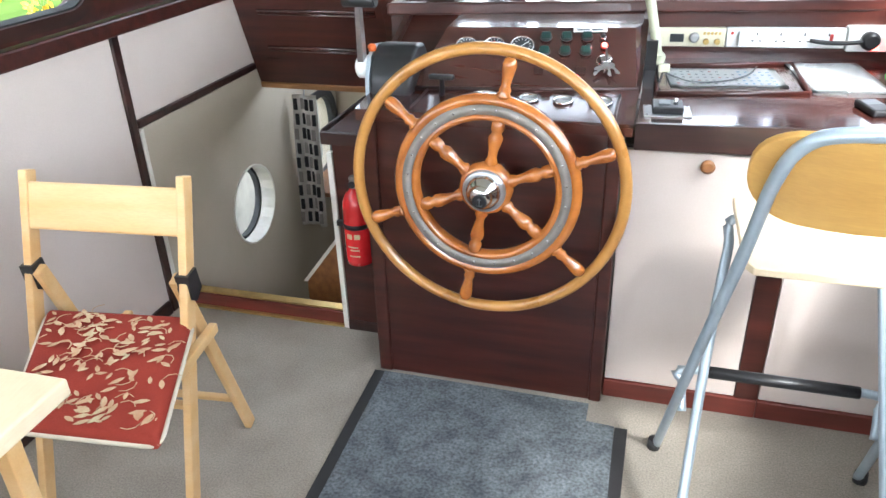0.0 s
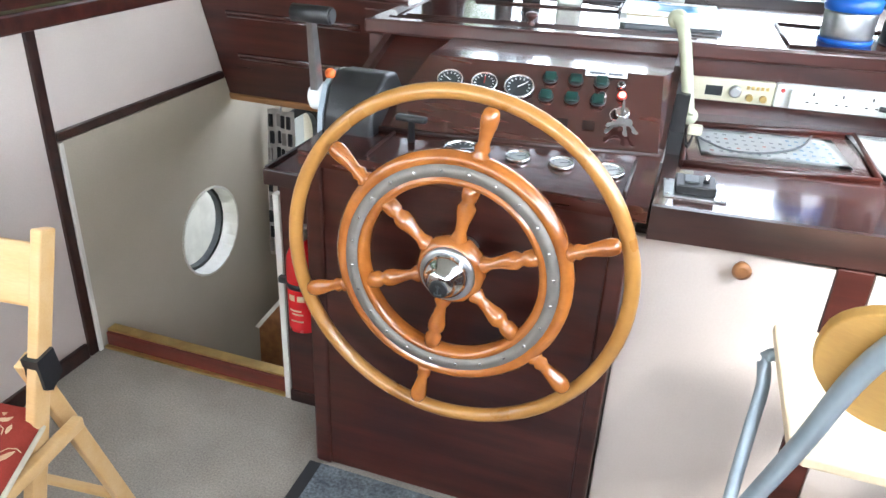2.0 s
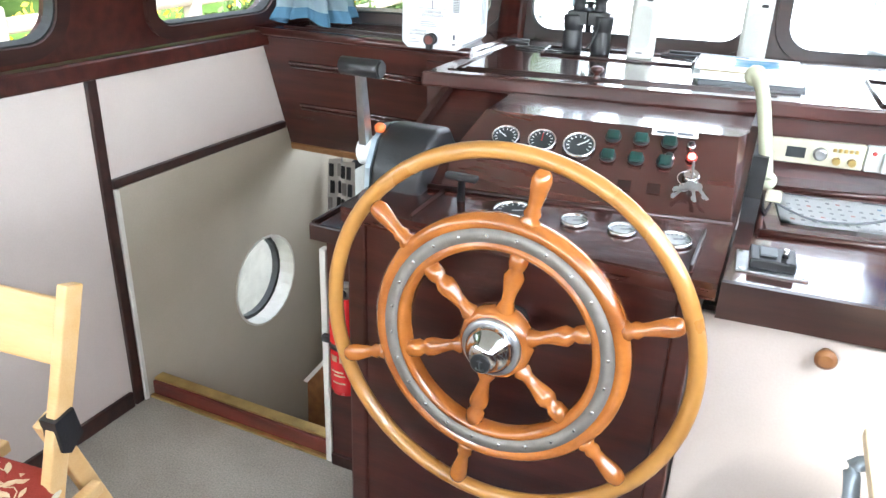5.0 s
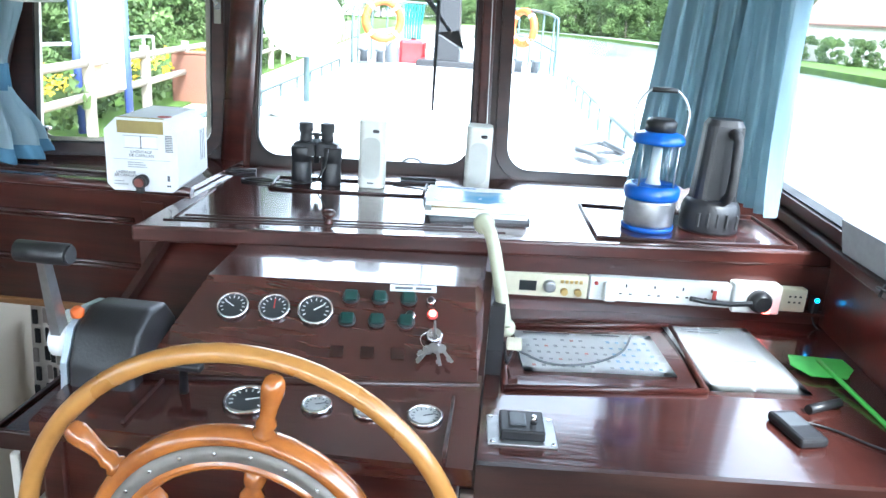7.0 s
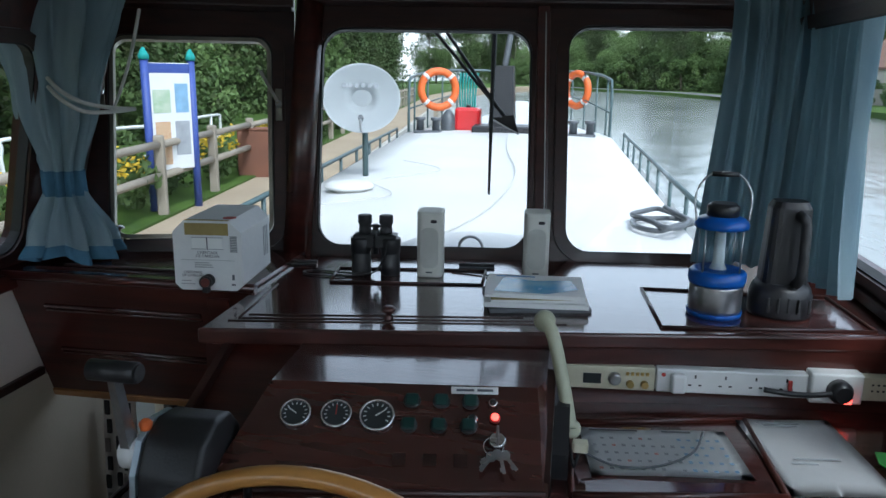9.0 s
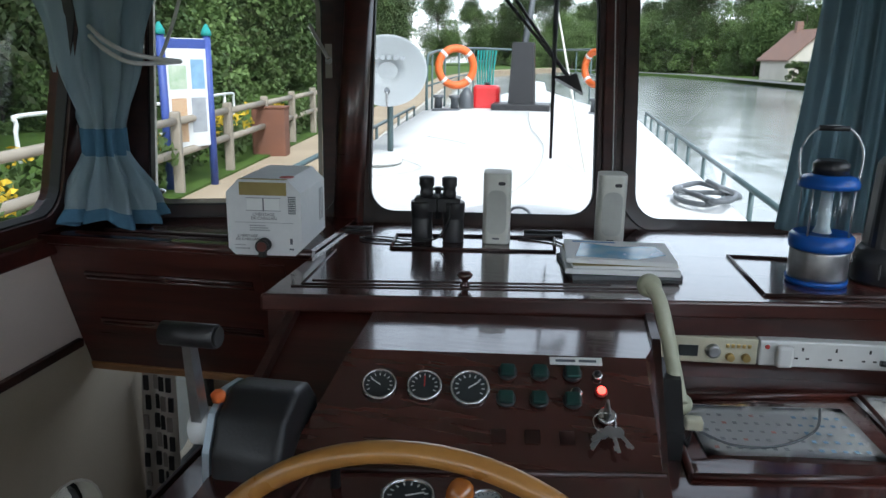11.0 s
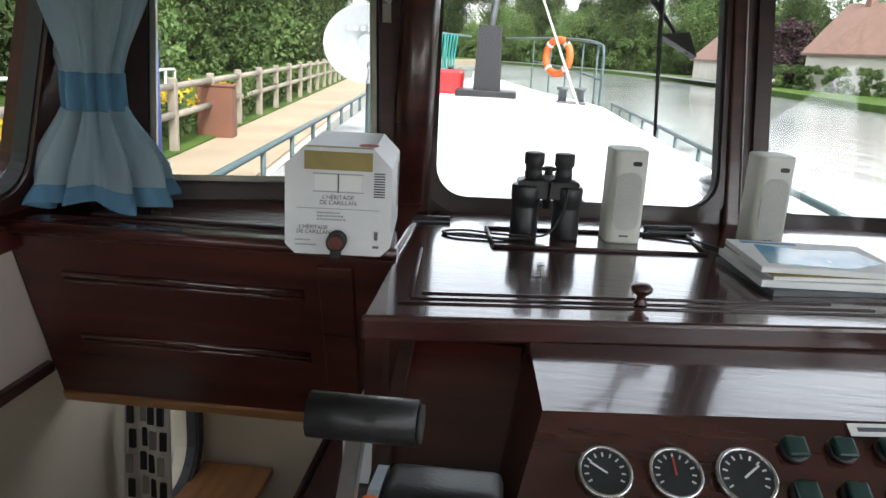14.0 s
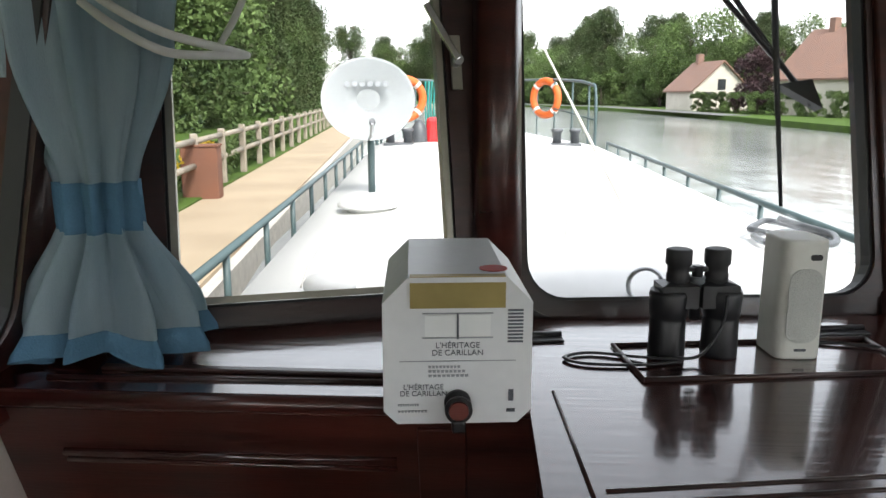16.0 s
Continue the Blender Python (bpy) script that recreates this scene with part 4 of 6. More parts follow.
def folding_chair():
    ob = thing("folding_chair", pose(-0.36, 1.80, 0, 0, 0, 6) @ pose(-0.17, 0, 0), "pale beech folding chair with a red flowered seat pad", "chair")
    for sx in (-0.19, 0.19):
        bar((sx, -0.27, 0.0), (sx, -0.005, 0.795), 0.020, 0.036, BEECH, ob, "back_post")
        bar((sx * 0.88, 0.115, 0.0), (sx * 0.88, -0.085, 0.585), 0.018, 0.034, BEECH, ob, "leg")
        part("bracket", bm_hull([(sx * 1.0 + dx, -0.078 + dy, 0.565 + dz) for dx in (-0.016, 0.016) for dy, dz in ((-0.02, 0.03), (0.02, 0.035), (0.03, -0.02), (0.0, -0.04), (-0.015, -0.03))]), BLACK, ob, "black plastic hinge bracket")
        bar((sx * 0.60 + 0.10, -0.42, 0.425), (sx * 0.85, -0.05, 0.435), 0.020, 0.024, BEECH, ob, "seat_rail")
    m = frame_at((0, -0.033, 0.722), (1, 0, 0), (0, 0.30, 0.80))
    part("back_slat", bm_box(-0.19, -0.055, -0.009, 0.19, 0.052, 0.009, 0.006, m), BEECH, ob, "wide curved back slat")
    bar((-0.17, 0.075, 0.12), (0.17, 0.075, 0.12), 0.02, 0.014, BEECH, ob, "stretcher", (0, 1, 0))
    bar((-0.19, -0.17, 0.30), (0.19, -0.17, 0.30), 0.02, 0.014, BEECH, ob, "stretcher", (0, 1, 0))
    part("seat", bm_prism([(-0.135, -0.09), (0.165, -0.09), (0.285, -0.45), (0.0, -0.45)], 0.437, 0.449, bevel=0.004), BEECH, ob)
    return ob


folding_chair()


def seat_pad():
    ob = thing("seat_pad", pose(-0.36, 1.80, 0.4505, 0, 0, 6) @ pose(-0.160, -0.290, 0), "red flowered seat pad with cream piping on the folding chair", "cushion")
    bm = bm_box(-0.172, -0.185, 0, 0.166, 0.205, 0.034, 0.016, segments=3)
    skew = lambda y: 0.40 * (0.2 - y) * (1 if y < 0.2 else 0)
    for v in bm.verts:
        v.co.z += 0.012 * (1 - (v.co.x / 0.2) ** 2) * (1 - (v.co.y / 0.24) ** 2) if v.co.z > 0.017 else 0
        v.co.x = v.co.x * (1.0 + 0.10 * (v.co.y / 0.24)) + skew(v.co.y)
        v.co.z += 0.004 * math.sin(30 * v.co.x) * math.sin(25 * v.co.y)
    part("pad", bm, CUSHION_RED, ob, "red cotton cover", True)
    part("piping", bm_tube([((x) * (1.0 + 0.10 * (y / 0.24)) * 1.01 + skew(y), y, 0.018) for x, y in [(px - 0.003, py + 0.010) for px, py in rounded(0.338, 0.39, 0.03, 4)]], 0.005, 6, True), PIPING, ob, "cream piping")
    rng = random.Random(4)
    leaves = []
    for i in range(150):
        x, y, a, s = rng.uniform(-0.152, 0.148), rng.uniform(-0.165, 0.188), rng.uniform(0, 360), rng.uniform(0.5, 0.95)
        z = 0.0345 + 0.012 * (1 - (x / 0.2) ** 2) * (1 - (y / 0.24) ** 2)
        shape = [(0, -0.020), (0.006, -0.010), (0.0075, 0.0), (0.005, 0.011), (0, 0.019), (-0.005, 0.010), (-0.0065, -0.003)]
        leaves.append(bm_prism([(px * s, py * s) for px, py in shape], 0, 0.0006, pose(x * (1 + 0.1 * y / 0.24) + skew(y), y, z, 0, 0, a)))
        if i % 3 == 0:
            leaves.append(bm_tube([pose(x + skew(y), y, z + 0.0003, 0, 0, a) @ Vector(p) for p in ((0.0, 0.018, 0), (0.012, 0.028, 0), (0.026, 0.026, 0), (0.036, 0.016, 0))], 0.0010, 4))
    part("leaf_print", join(*leaves), PRINT_CREAM, ob, "cream leaf and stem print")
    return ob


seat_pad()


def bar_stool():
    ob = thing("bar_stool", pose(0.955, 1.935, 0), "folding bar stool with silver-blue tube frame and ply seat", "stool")
    side_l = [(-0.239, 0.155, 0.012), (-0.22, 0.03, 0.24), (-0.20, -0.095, 0.47), (-0.165, -0.245, 0.79), (-0.150, -0.315, 0.95), (-0.125, -0.345, 1.02), (-0.07, -0.36, 1.045)]
    back = smooth_path(side_l + [(-x, y, z) for x, y, z in reversed(side_l)], 6)
    part("back_frame", bm_tube(back, 0.0112, 12), TUBE_PAINT, ob)
    front = smooth_path([(-0.205, -0.32, 0.012), (-0.175, -0.05, 0.38), (-0.15, 0.10, 0.62), (-0.13, 0.13, 0.69), (0.13, 0.13, 0.69), (0.15, 0.10, 0.62), (0.175, -0.05, 0.38), (0.205, -0.32, 0.012)], 6)
    part("front_frame", bm_tube(front, 0.0108, 12), TUBE_PAINT, ob)
    for x, y in ((-0.245, 0.155), (0.245, 0.155), (-0.205, -0.32), (0.205, -0.32)):
        part("foot", bm_lathe([(0.016, 0), (0.017, 0.012), (0.015, 0.03)], 12, pose(x, y, 0)), RUBBER, ob, "black rubber foot")
    loop = smooth_path([(-0.20, 0.02, 0.24), (-0.205, 0.06, 0.29), (-0.19, 0.075, 0.32), (0.19, 0.075, 0.32), (0.205, 0.06, 0.29), (0.20, 0.02, 0.24)], 5)
    part("foot_rest", bm_tube(loop, 0.010, 10), TUBE_PAINT, ob)
    part("foot_sleeve", bm_tube([(-0.165, 0.075, 0.32), (0.165, 0.075, 0.32)], 0.014, 12), BLACK, ob, "black foam sleeve")
    seat = bm_prism([(-0.15, 0.16), (-0.15, 0.13), (-0.145, -0.13), (-0.13, -0.155), (0.13, -0.155), (0.145, -0.13), (0.15, 0.16)], 0.706, 0.724, bevel=0.004)
    part("seat", seat, BIRCH, ob, "pale birch ply seat")
    bm = bm_prism(rounded(0.37, 0.19, 0.085, 8), -0.006, 0.006, bevel=0.002)
    bmesh.ops.subdivide_edges(bm, edges=[e for e in bm.edges if e.calc_length() > 0.12], cuts=4)
    for v in bm.verts:
        v.co.z -= 1.0 * v.co.x ** 2
    bm.transform(frame_at((0, -0.318, 0.950), (1, 0, 0), (0, -0.30, 0.62)))
    part("backrest", bm, PLY_BACK, ob, "curved ply backrest")
    return ob


bar_stool()


def side_table():
    ob = thing("side_table", pose(-0.172, 1.212, 0, 0, 0, 1), "pale wooden table, only its corner seen beside the chair", "table")
    part("tabletop", bm_box(-0.55, -0.42, 0.69, 0.0, 0.0, 0.72, 0.004), BIRCH, ob)
    for x, y in ((-0.50, -0.38), (-0.09, -0.38), (-0.50, -0.06), (-0.09, -0.06)):
        part("leg", bm_box(x - 0.015, y - 0.015, 0, x + 0.015, y + 0.015, 0.689, 0.003), BEECH, ob)
    return ob


side_table()


# ---- things on the shelves ----
def wine_box():
    ob = thing("wine_box", pose(-0.302, 3.098, SHELF_L_Z, 0, 0, 6), "white cardboard wine box with a gold label and black tap", "box")
    w, d, h, c = 0.087, 0.118, 0.178, 0.016
    section = [(-w + c, 0), (w - c, 0), (w, c), (w, h - 0.03), (w - 0.03, h), (-w + 0.03, h), (-w, h - 0.03), (-w, c)]
    bm = bm_prism(section, 0, 2 * d)
    bm.transform(frame_at((0, d, 0), (1, 0, 0), (0, 0, 1)))
    part("carton", bm, CARD_WHITE, ob, "white printed card")
    f = frame_at((0, -d - 0.0008, 0), (1, 0, 0), (0, 0, 1))
    part("gold_band", bm_box(-0.055, h - 0.036, 0, 0.055, h - 0.006, 0.0012, m=f), GOLD_LABEL, ob, "gold band")
    part("window_label", join(*[bm_box(x - 0.018, h - 0.070, 0, x + 0.018, h - 0.044, 0.0010, m=f) for x in (-0.020, 0.020)]), PAPER, ob)
    part("label_rule", bm_box(-0.001, h - 0.073, 0, 0.001, h - 0.042, 0.0014, m=f), INK, ob)
    part("window_edge", join(*[bm_box(x0, z0, 0, x1, z1, 0.0007, m=f) for x0, x1, z0, z1 in ((-0.041, 0.041, h - 0.0725, h - 0.071), (-0.041, 0.041, h - 0.043, h - 0.0415))]), INK_SOFT, ob)
    for text, x, z, sz in (("L'H\u00c9RITAGE", 0.0, 0.097, 0.0098), ("DE CARILLAN", 0.0, 0.088, 0.0098), ("L'H\u00c9RITAGE", -0.040, 0.046, 0.0090), ("DE CARILLAN", -0.040, 0.038, 0.0090)):
        words(text, sz, INK, ob, f @ pose(x, z, 0.0004))
    for z, x0, x1, t in ((0.071, -0.034, 0.004, 0.0028), (0.0655, -0.034, 0.010, 0.0028), (0.060, -0.034, 0.014, 0.0028), (0.024, -0.070, -0.045, 0.0024), (0.016, -0.070, -0.035, 0.0024)):
        part("print_line", join(*[bm_box(x0 + (x1 - x0) * k / 9, z - t / 2, 0, x0 + (x1 - x0) * (k + 0.72) / 9, z + t / 2, 0.0008, m=f) for k in range(9)]), INK_SOFT, ob)
    part("fold_line", bm_box(-0.068, 0.0775, 0, 0.068, 0.0785, 0.0006, m=f), INK_SOFT, ob)
    part("barcode", join(*[bm_box(0.058, h - 0.078 + 0.0042 * k, 0, 0.076, h - 0.078 + 0.0042 * k + 0.0022, 0.0008, m=f) for k in range(10)]), INK, ob)
    part("pictogram", join(bm_box(0.060, 0.028, 0, 0.066, 0.042, 0.0008, m=f), bm_box(0.058, 0.014, 0, 0.068, 0.018, 0.0008, m=f)), INK, ob)
    tap = part("tap", bm_lathe([(0.016, 0), (0.016, 0.008), (0.012, 0.010), (0.012, 0.018), (0.016, 0.020), (0.016, 0.026)], 20, f @ pose(0.0, 0.027, 0)), BLACK, ob, "black plastic tap")
    part("tap_button", bm_lathe([(0.012, 0.0262), (0.011, 0.029)], 18, f @ pose(0.0, 0.027, 0)), KICK_WOOD, tap, "dark red button")
    part("spout", bm_box(-0.008, 0.0, 0.010, 0.008, 0.016, 0.030, 0.003, f), BLACK, tap)
    part("tape", bm_box(-0.055, -d, h, 0.055, -d + 0.012, h + 0.0012), GOLD_LABEL, ob)
    part("top_mark", bm_lathe([(0.017, 0), (0.017, 0.0008)], 20, pose(0.045, -0.075, h)), INK_RED, ob)
    part("side_print", join(*[bm_box(w, y, 0.05, w + 0.0008, y + 0.006, 0.13) for y in (0.06, 0.075, 0.09)]), INK_SOFT, ob)
    return ob


wine_box()


def binoculars():
    ob = thing("binoculars", pose(0.062, 3.285, SHELF_Z, 0, 0, 6) @ Matrix.Diagonal((0.94, 0.94, 0.94, 1)), "black binoculars standing on their lenses, with strap", "binoculars")
    for sx in (-0.044, 0.044):
        part("barrel", bm_lathe([(0.029, 0), (0.030, 0.004), (0.0285, 0.062), (0.027, 0.066), (0.030, 0.070), (0.032, 0.105), (0.030, 0.112)], 22, pose(sx, 0, 0)), BLACK, ob, smooth=False)
        part("prism_house", bm_hull([(sx * 0.75 + dx, dy, z) for dx in (-0.030, 0.030) for dy in (-0.024, 0.024) for z in (0.085, 0.122)] + [(sx * 0.7, 0, 0.132)]), BLACK, ob)
        part("eyepiece", bm_lathe([(0.018, 0.125), (0.019, 0.138), (0.0175, 0.140), (0.0175, 0.152), (0.021, 0.155), (0.021, 0.178), (0.017, 0.180)], 18, pose(sx * 0.72, 0, 0)), RUBBER, ob, "rubber eyecup")
    part("bridge", join(bm_tube([(0, 0, 0.062), (0, 0, 0.152)], 0.009, 12), bm_box(-0.03, -0.006, 0.142, 0.03, 0.006, 0.150, 0.002), bm_box(-0.03, -0.006, 0.082, 0.03, 0.006, 0.096, 0.002)), BLACK, ob)
    part("focus_wheel", bm_lathe([(0.013, 0), (0.013, 0.018)], 16, pose(0, 0, 0.116)), GREY_PLASTIC, ob)
    strap = smooth_path([(-0.03, -0.04, 0.004), (-0.10, -0.055, 0.004), (-0.19, -0.045, 0.004), (-0.215, -0.015, 0.004), (-0.17, 0.005, 0.004), (-0.10, -0.02, 0.005), (-0.05, -0.045, 0.010), (0.0, -0.04, 0.014), (0.03, -0.038, 0.06), (0.038, -0.034, 0.11)], 6)
    part("strap", bm_tube(strap, 0.0045, 6, flat=0.6), BLACK, ob, "looped black strap")
    return ob


binoculars()


def speaker(x, y, turn):
    ob = thing("speaker", pose(x, y, SHELF_Z, 0, 0, turn), "small off-white desktop loudspeaker on the dash shelf", "speaker", "pair of desktop speakers")
    part("cabinet", bm_prism(rounded(0.072, 0.085, 0.018, 4), 0.0, 0.186, bevel=0.004), SPEAKER, ob)
    f = frame_at((0, -0.0428, 0), (1, 0, 0), (0, 0, 1))
    part("grille", plate([(px, py + 0.085) for px, py in rounded(0.050, 0.115, 0.02, 5)], 0, 0.0015, f), SPEAKER_MESH, ob, "perforated grille")
    part("port", plate([(px + 0.012, py + 0.160) for px, py in rounded(0.018, 0.009, 0.004, 3)], 0, 0.0012, f), BLACK, ob)
    part("name_plate", plate([(px, py + 0.016) for px, py in rounded(0.018, 0.004, 0.001, 2)], 0, 0.0010, f), GREY_PLASTIC, ob)
    return ob


speaker(0.215, 3.312, 4)
speaker(0.507, 3.36, 4)
cable = thing("speaker_cable", pose(0, 0, SHELF_Z), "thin dark speaker lead lying on the shelf", "cable")
part("lead", bm_tube(smooth_path([(0.27, 3.35, 0.004), (0.36, 3.33, 0.004), (0.42, 3.27, 0.004), (0.47, 3.33, 0.004), (0.51, 3.38, 0.004)], 6), 0.003, 6), BLACK, cable)

z = SHELF_Z
for k, (w, d, t, mat_, cover, turn, lb) in enumerate(((0.245, 0.20, 0.010, GREY_PLASTIC, INK, 12, "dark folder at the bottom of the paper pile"), (0.25, 0.20, 0.012, PAPER, PAPER, 5, "white brochure in the paper pile"), (0.23, 0.19, 0.008, PAPER, GOLD_LABEL, 9, "pale map in the paper pile"),
                                                      (0.24, 0.185, 0.010, PAPER, INK_BLUE, 3, "blue-covered canal guide on top of the paper pile"))):
    bk = thing("brochure", pose(0.518, 3.11, z, 0, 0, turn), lb, "brochure", "pile of brochures")
    part("page_block", bm_box(-w / 2, -d / 2, 0, w / 2, d / 2, t - 0.0012, 0.001), PAPER if k else GREY_PLASTIC, bk)
    part("cover", bm_box(-w / 2, -d / 2, t - 0.0011, w / 2, d / 2, t, 0), cover if k != 3 else PAPER, bk)
    if k == 3:
        part("picture", bm_prism([(-0.10, -0.07), (0.03, -0.08), (0.105, -0.03), (0.09, 0.05), (0.0, 0.035), (-0.08, 0.06)], t + 0.0002, t + 0.0008), material("cover_blue", (0.04, 0.26, 0.50), 0.25, second=(0.22, 0.44, 0.58), scale=16), bk, "blue water picture")
        part("title", line(-0.05, 0.073, 0.10, 0.010, t + 0.0002), INK_BLUE, bk)
    z += t + 0.0008

kn = thing("locker_knob", pose(0.195, 2.892, SHELF_Z), "turned wooden knob on the dash locker lid", "knob")
part("knob", bm_lathe([(0.010, 0), (0.011, 0.003), (0.0065, 0.008), (0.007, 0.014), (0.015, 0.020), (0.0165, 0.026), (0.012, 0.031), (0.004, 0.033)], 20), MAHOGANY, kn, smooth=True)


def lantern():
    ob = thing("camping_lantern", pose(0.948, 3.10, SHELF_Z), "blue and steel camping lantern with clear chimney", "lantern")
    part("base", bm_lathe([(0.062, 0), (0.064, 0.006), (0.064, 0.012)], 32), BLUE, ob)
    part("body", bm_lathe([(0.060, 0.012), (0.061, 0.02), (0.061, 0.072), (0.060, 0.078)], 32), STEEL, ob, "brushed steel body", False)
    part("collar", bm_lathe([(0.064, 0.078), (0.066, 0.086), (0.066, 0.104), (0.058, 0.112)], 32), BLUE, ob, "blue collar")
    ch = part("chimney", bm_lathe([(0.052, 0.112), (0.054, 0.15), (0.053, 0.212)], 32), LAMP_GLASS, ob, "clear ribbed chimney", True)
    part("tube", bm_lathe([(0.020, 0.112), (0.014, 0.125), (0.012, 0.20)], 14), WHITE, ob)
    for k in range(4):
        a = radians(45 + 90 * k)
        part("guard", bm_tube([(0.058 * math.cos(a), 0.058 * math.sin(a), 0.11), (0.058 * math.cos(a), 0.058 * math.sin(a), 0.215)], 0.0022, 6), STEEL, ob)
    part("cap", bm_lathe([(0.061, 0.212), (0.062, 0.222), (0.054, 0.234), (0.035, 0.240)], 32), BLUE, ob, "blue cap")
    part("lid", bm_lathe([(0.036, 0.240), (0.037, 0.262), (0.028, 0.270)], 24), BLACK, ob, "black lid")
    part("handle", bm_tube(smooth_path([(-0.058, 0, 0.225), (-0.062, 0.01, 0.29), (-0.03, 0.015, 0.335), (0.03, 0.015, 0.335), (0.062, 0.01, 0.29), (0.058, 0, 0.225)], 5), 0.0028, 6), STEEL, ob, "wire handle")
    part("grip", bm_tube([(-0.03, 0.015, 0.335), (0.03, 0.015, 0.335)], 0.006, 8), BLACK, ob)
    return ob


lantern()


def torch():
    ob = thing("hand_torch", pose(1.105, 3.14, SHELF_Z) @ Matrix.Diagonal((0.9, 0.9, 1.0, 1)), "large black rechargeable hand torch standing upright", "torch")
    part("base", bm_lathe([(0.078, 0), (0.080, 0.008), (0.080, 0.05), (0.074, 0.068), (0.064, 0.082)], 30), BLACK, ob)
    part("body", bm_hull([(x * s, y * s, zz) for zz, s in ((0.08, 1.0), (0.26, 0.86), (0.275, 0.7)) for x, y in rounded(0.118, 0.10, 0.03, 4)]), BLACK, ob)
    part("handle", bm_tube(smooth_path([(0.015, -0.045, 0.245), (0.02, -0.085, 0.23), (0.022, -0.09, 0.12), (0.02, -0.055, 0.085)], 6), 0.013, 10), RUBBER, ob)
    part("ribs", join(*[bm_box(-0.05 + 0.025 * k, -0.083, 0.02, -0.044 + 0.025 * k, -0.076, 0.055, 0.002) for k in range(5)]), RUBBER, ob)
    return ob


torch()


# ---- instruments on the chart table ----
def handset():
    ob = thing("radio_handset", pose(0.585, 2.72, TOP_Z), "cream radio telephone handset on a black cradle", "handset")
    part("cradle", bm_hull([(x, y, zz) for x in (-0.002, 0.028) for y, zz in ((-0.16, 0.0), (-0.16, 0.05), (-0.08, 0.11), (0.02, 0.11), (0.02, 0.0))]), BLACK, ob, "black cradle")
    path = smooth_path([(-0.035, 0.01, 0.252), (-0.015, -0.01, 0.235), (0.005, -0.03, 0.17), (0.022, -0.055, 0.10), (0.030, -0.085, 0.065)], 6)
    part("grip", bm_tube(path, 0.0135, 12), HANDSET, ob)
    part("earpiece", bm_lathe([(0.020, 0), (0.022, 0.012), (0.015, 0.024)], 20, pose(-0.030, 0.02, 0.246, 70, 0, 0)), HANDSET, ob, smooth=True)
    part("mouthpiece", bm_lathe([(0.018, 0), (0.019, 0.010), (0.013, 0.02)], 20, pose(0.032, -0.07, 0.06, 60, 0, 0)), HANDSET, ob, smooth=True)
    part("plug", bm_box(0.035, -0.12, 0.035, 0.065, -0.095, 0.055, 0.004), CREAM, ob)
    coil = [(0.03 + 0.02 * i / 90, -0.10 - 0.02 * math.sin(math.pi * i / 90) + 0.006 * math.cos(i * 1.1), 0.04 - 0.028 * math.sin(math.pi * i / 90) + 0.006 * math.sin(i * 1.1)) for i in range(91)]
    part("coil_cord", bm_tube(coil, 0.0018, 5), BLACK, ob, "coiled black cord")
    part("lead", bm_tube(smooth_path([(0.055, -0.10, 0.03), (0.12, -0.11, 0.012), (0.20, -0.09, 0.010), (0.27, -0.03, 0.014), (0.30, 0.05, 0.02)], 8), 0.0024, 6), GREY_PLASTIC, ob)
    return ob


handset()
strip_m = frame_at((0.597, 2.916, 0.857), (1, 0.085, 0), (0, 0, 1))


def heater_panel():
    ob = thing("heater_timer", strip_m @ pose(0, 0, 0), "cream heating timer panel with display and knobs", "control panel")
    part("case", bm_box(0.0, 0, -0.018, 0.205, 0.056, 0.012, 0.003), CREAM, ob)
    part("display", bm_box(0.045, 0.014, 0.012, 0.085, 0.038, 0.0135, 0), DIAL, ob, "dark display")
    part("dial", bm_lathe([(0.015, 0.012), (0.014, 0.022), (0.010, 0.024)], 20, pose(0.115, 0.028, 0)), STEEL, ob)
    for x in (0.150, 0.182):
        part("knob", bm_lathe([(0.009, 0.012), (0.008, 0.022)], 16, pose(x, 0.016, 0)), BRASS, ob)
    for k in range(5):
        part("button", bm_box(0.140 + 0.011 * k, 0.036, 0.012, 0.147 + 0.011 * k, 0.044, 0.015, 0.001), BRASS, ob)
    return ob


heater_panel()


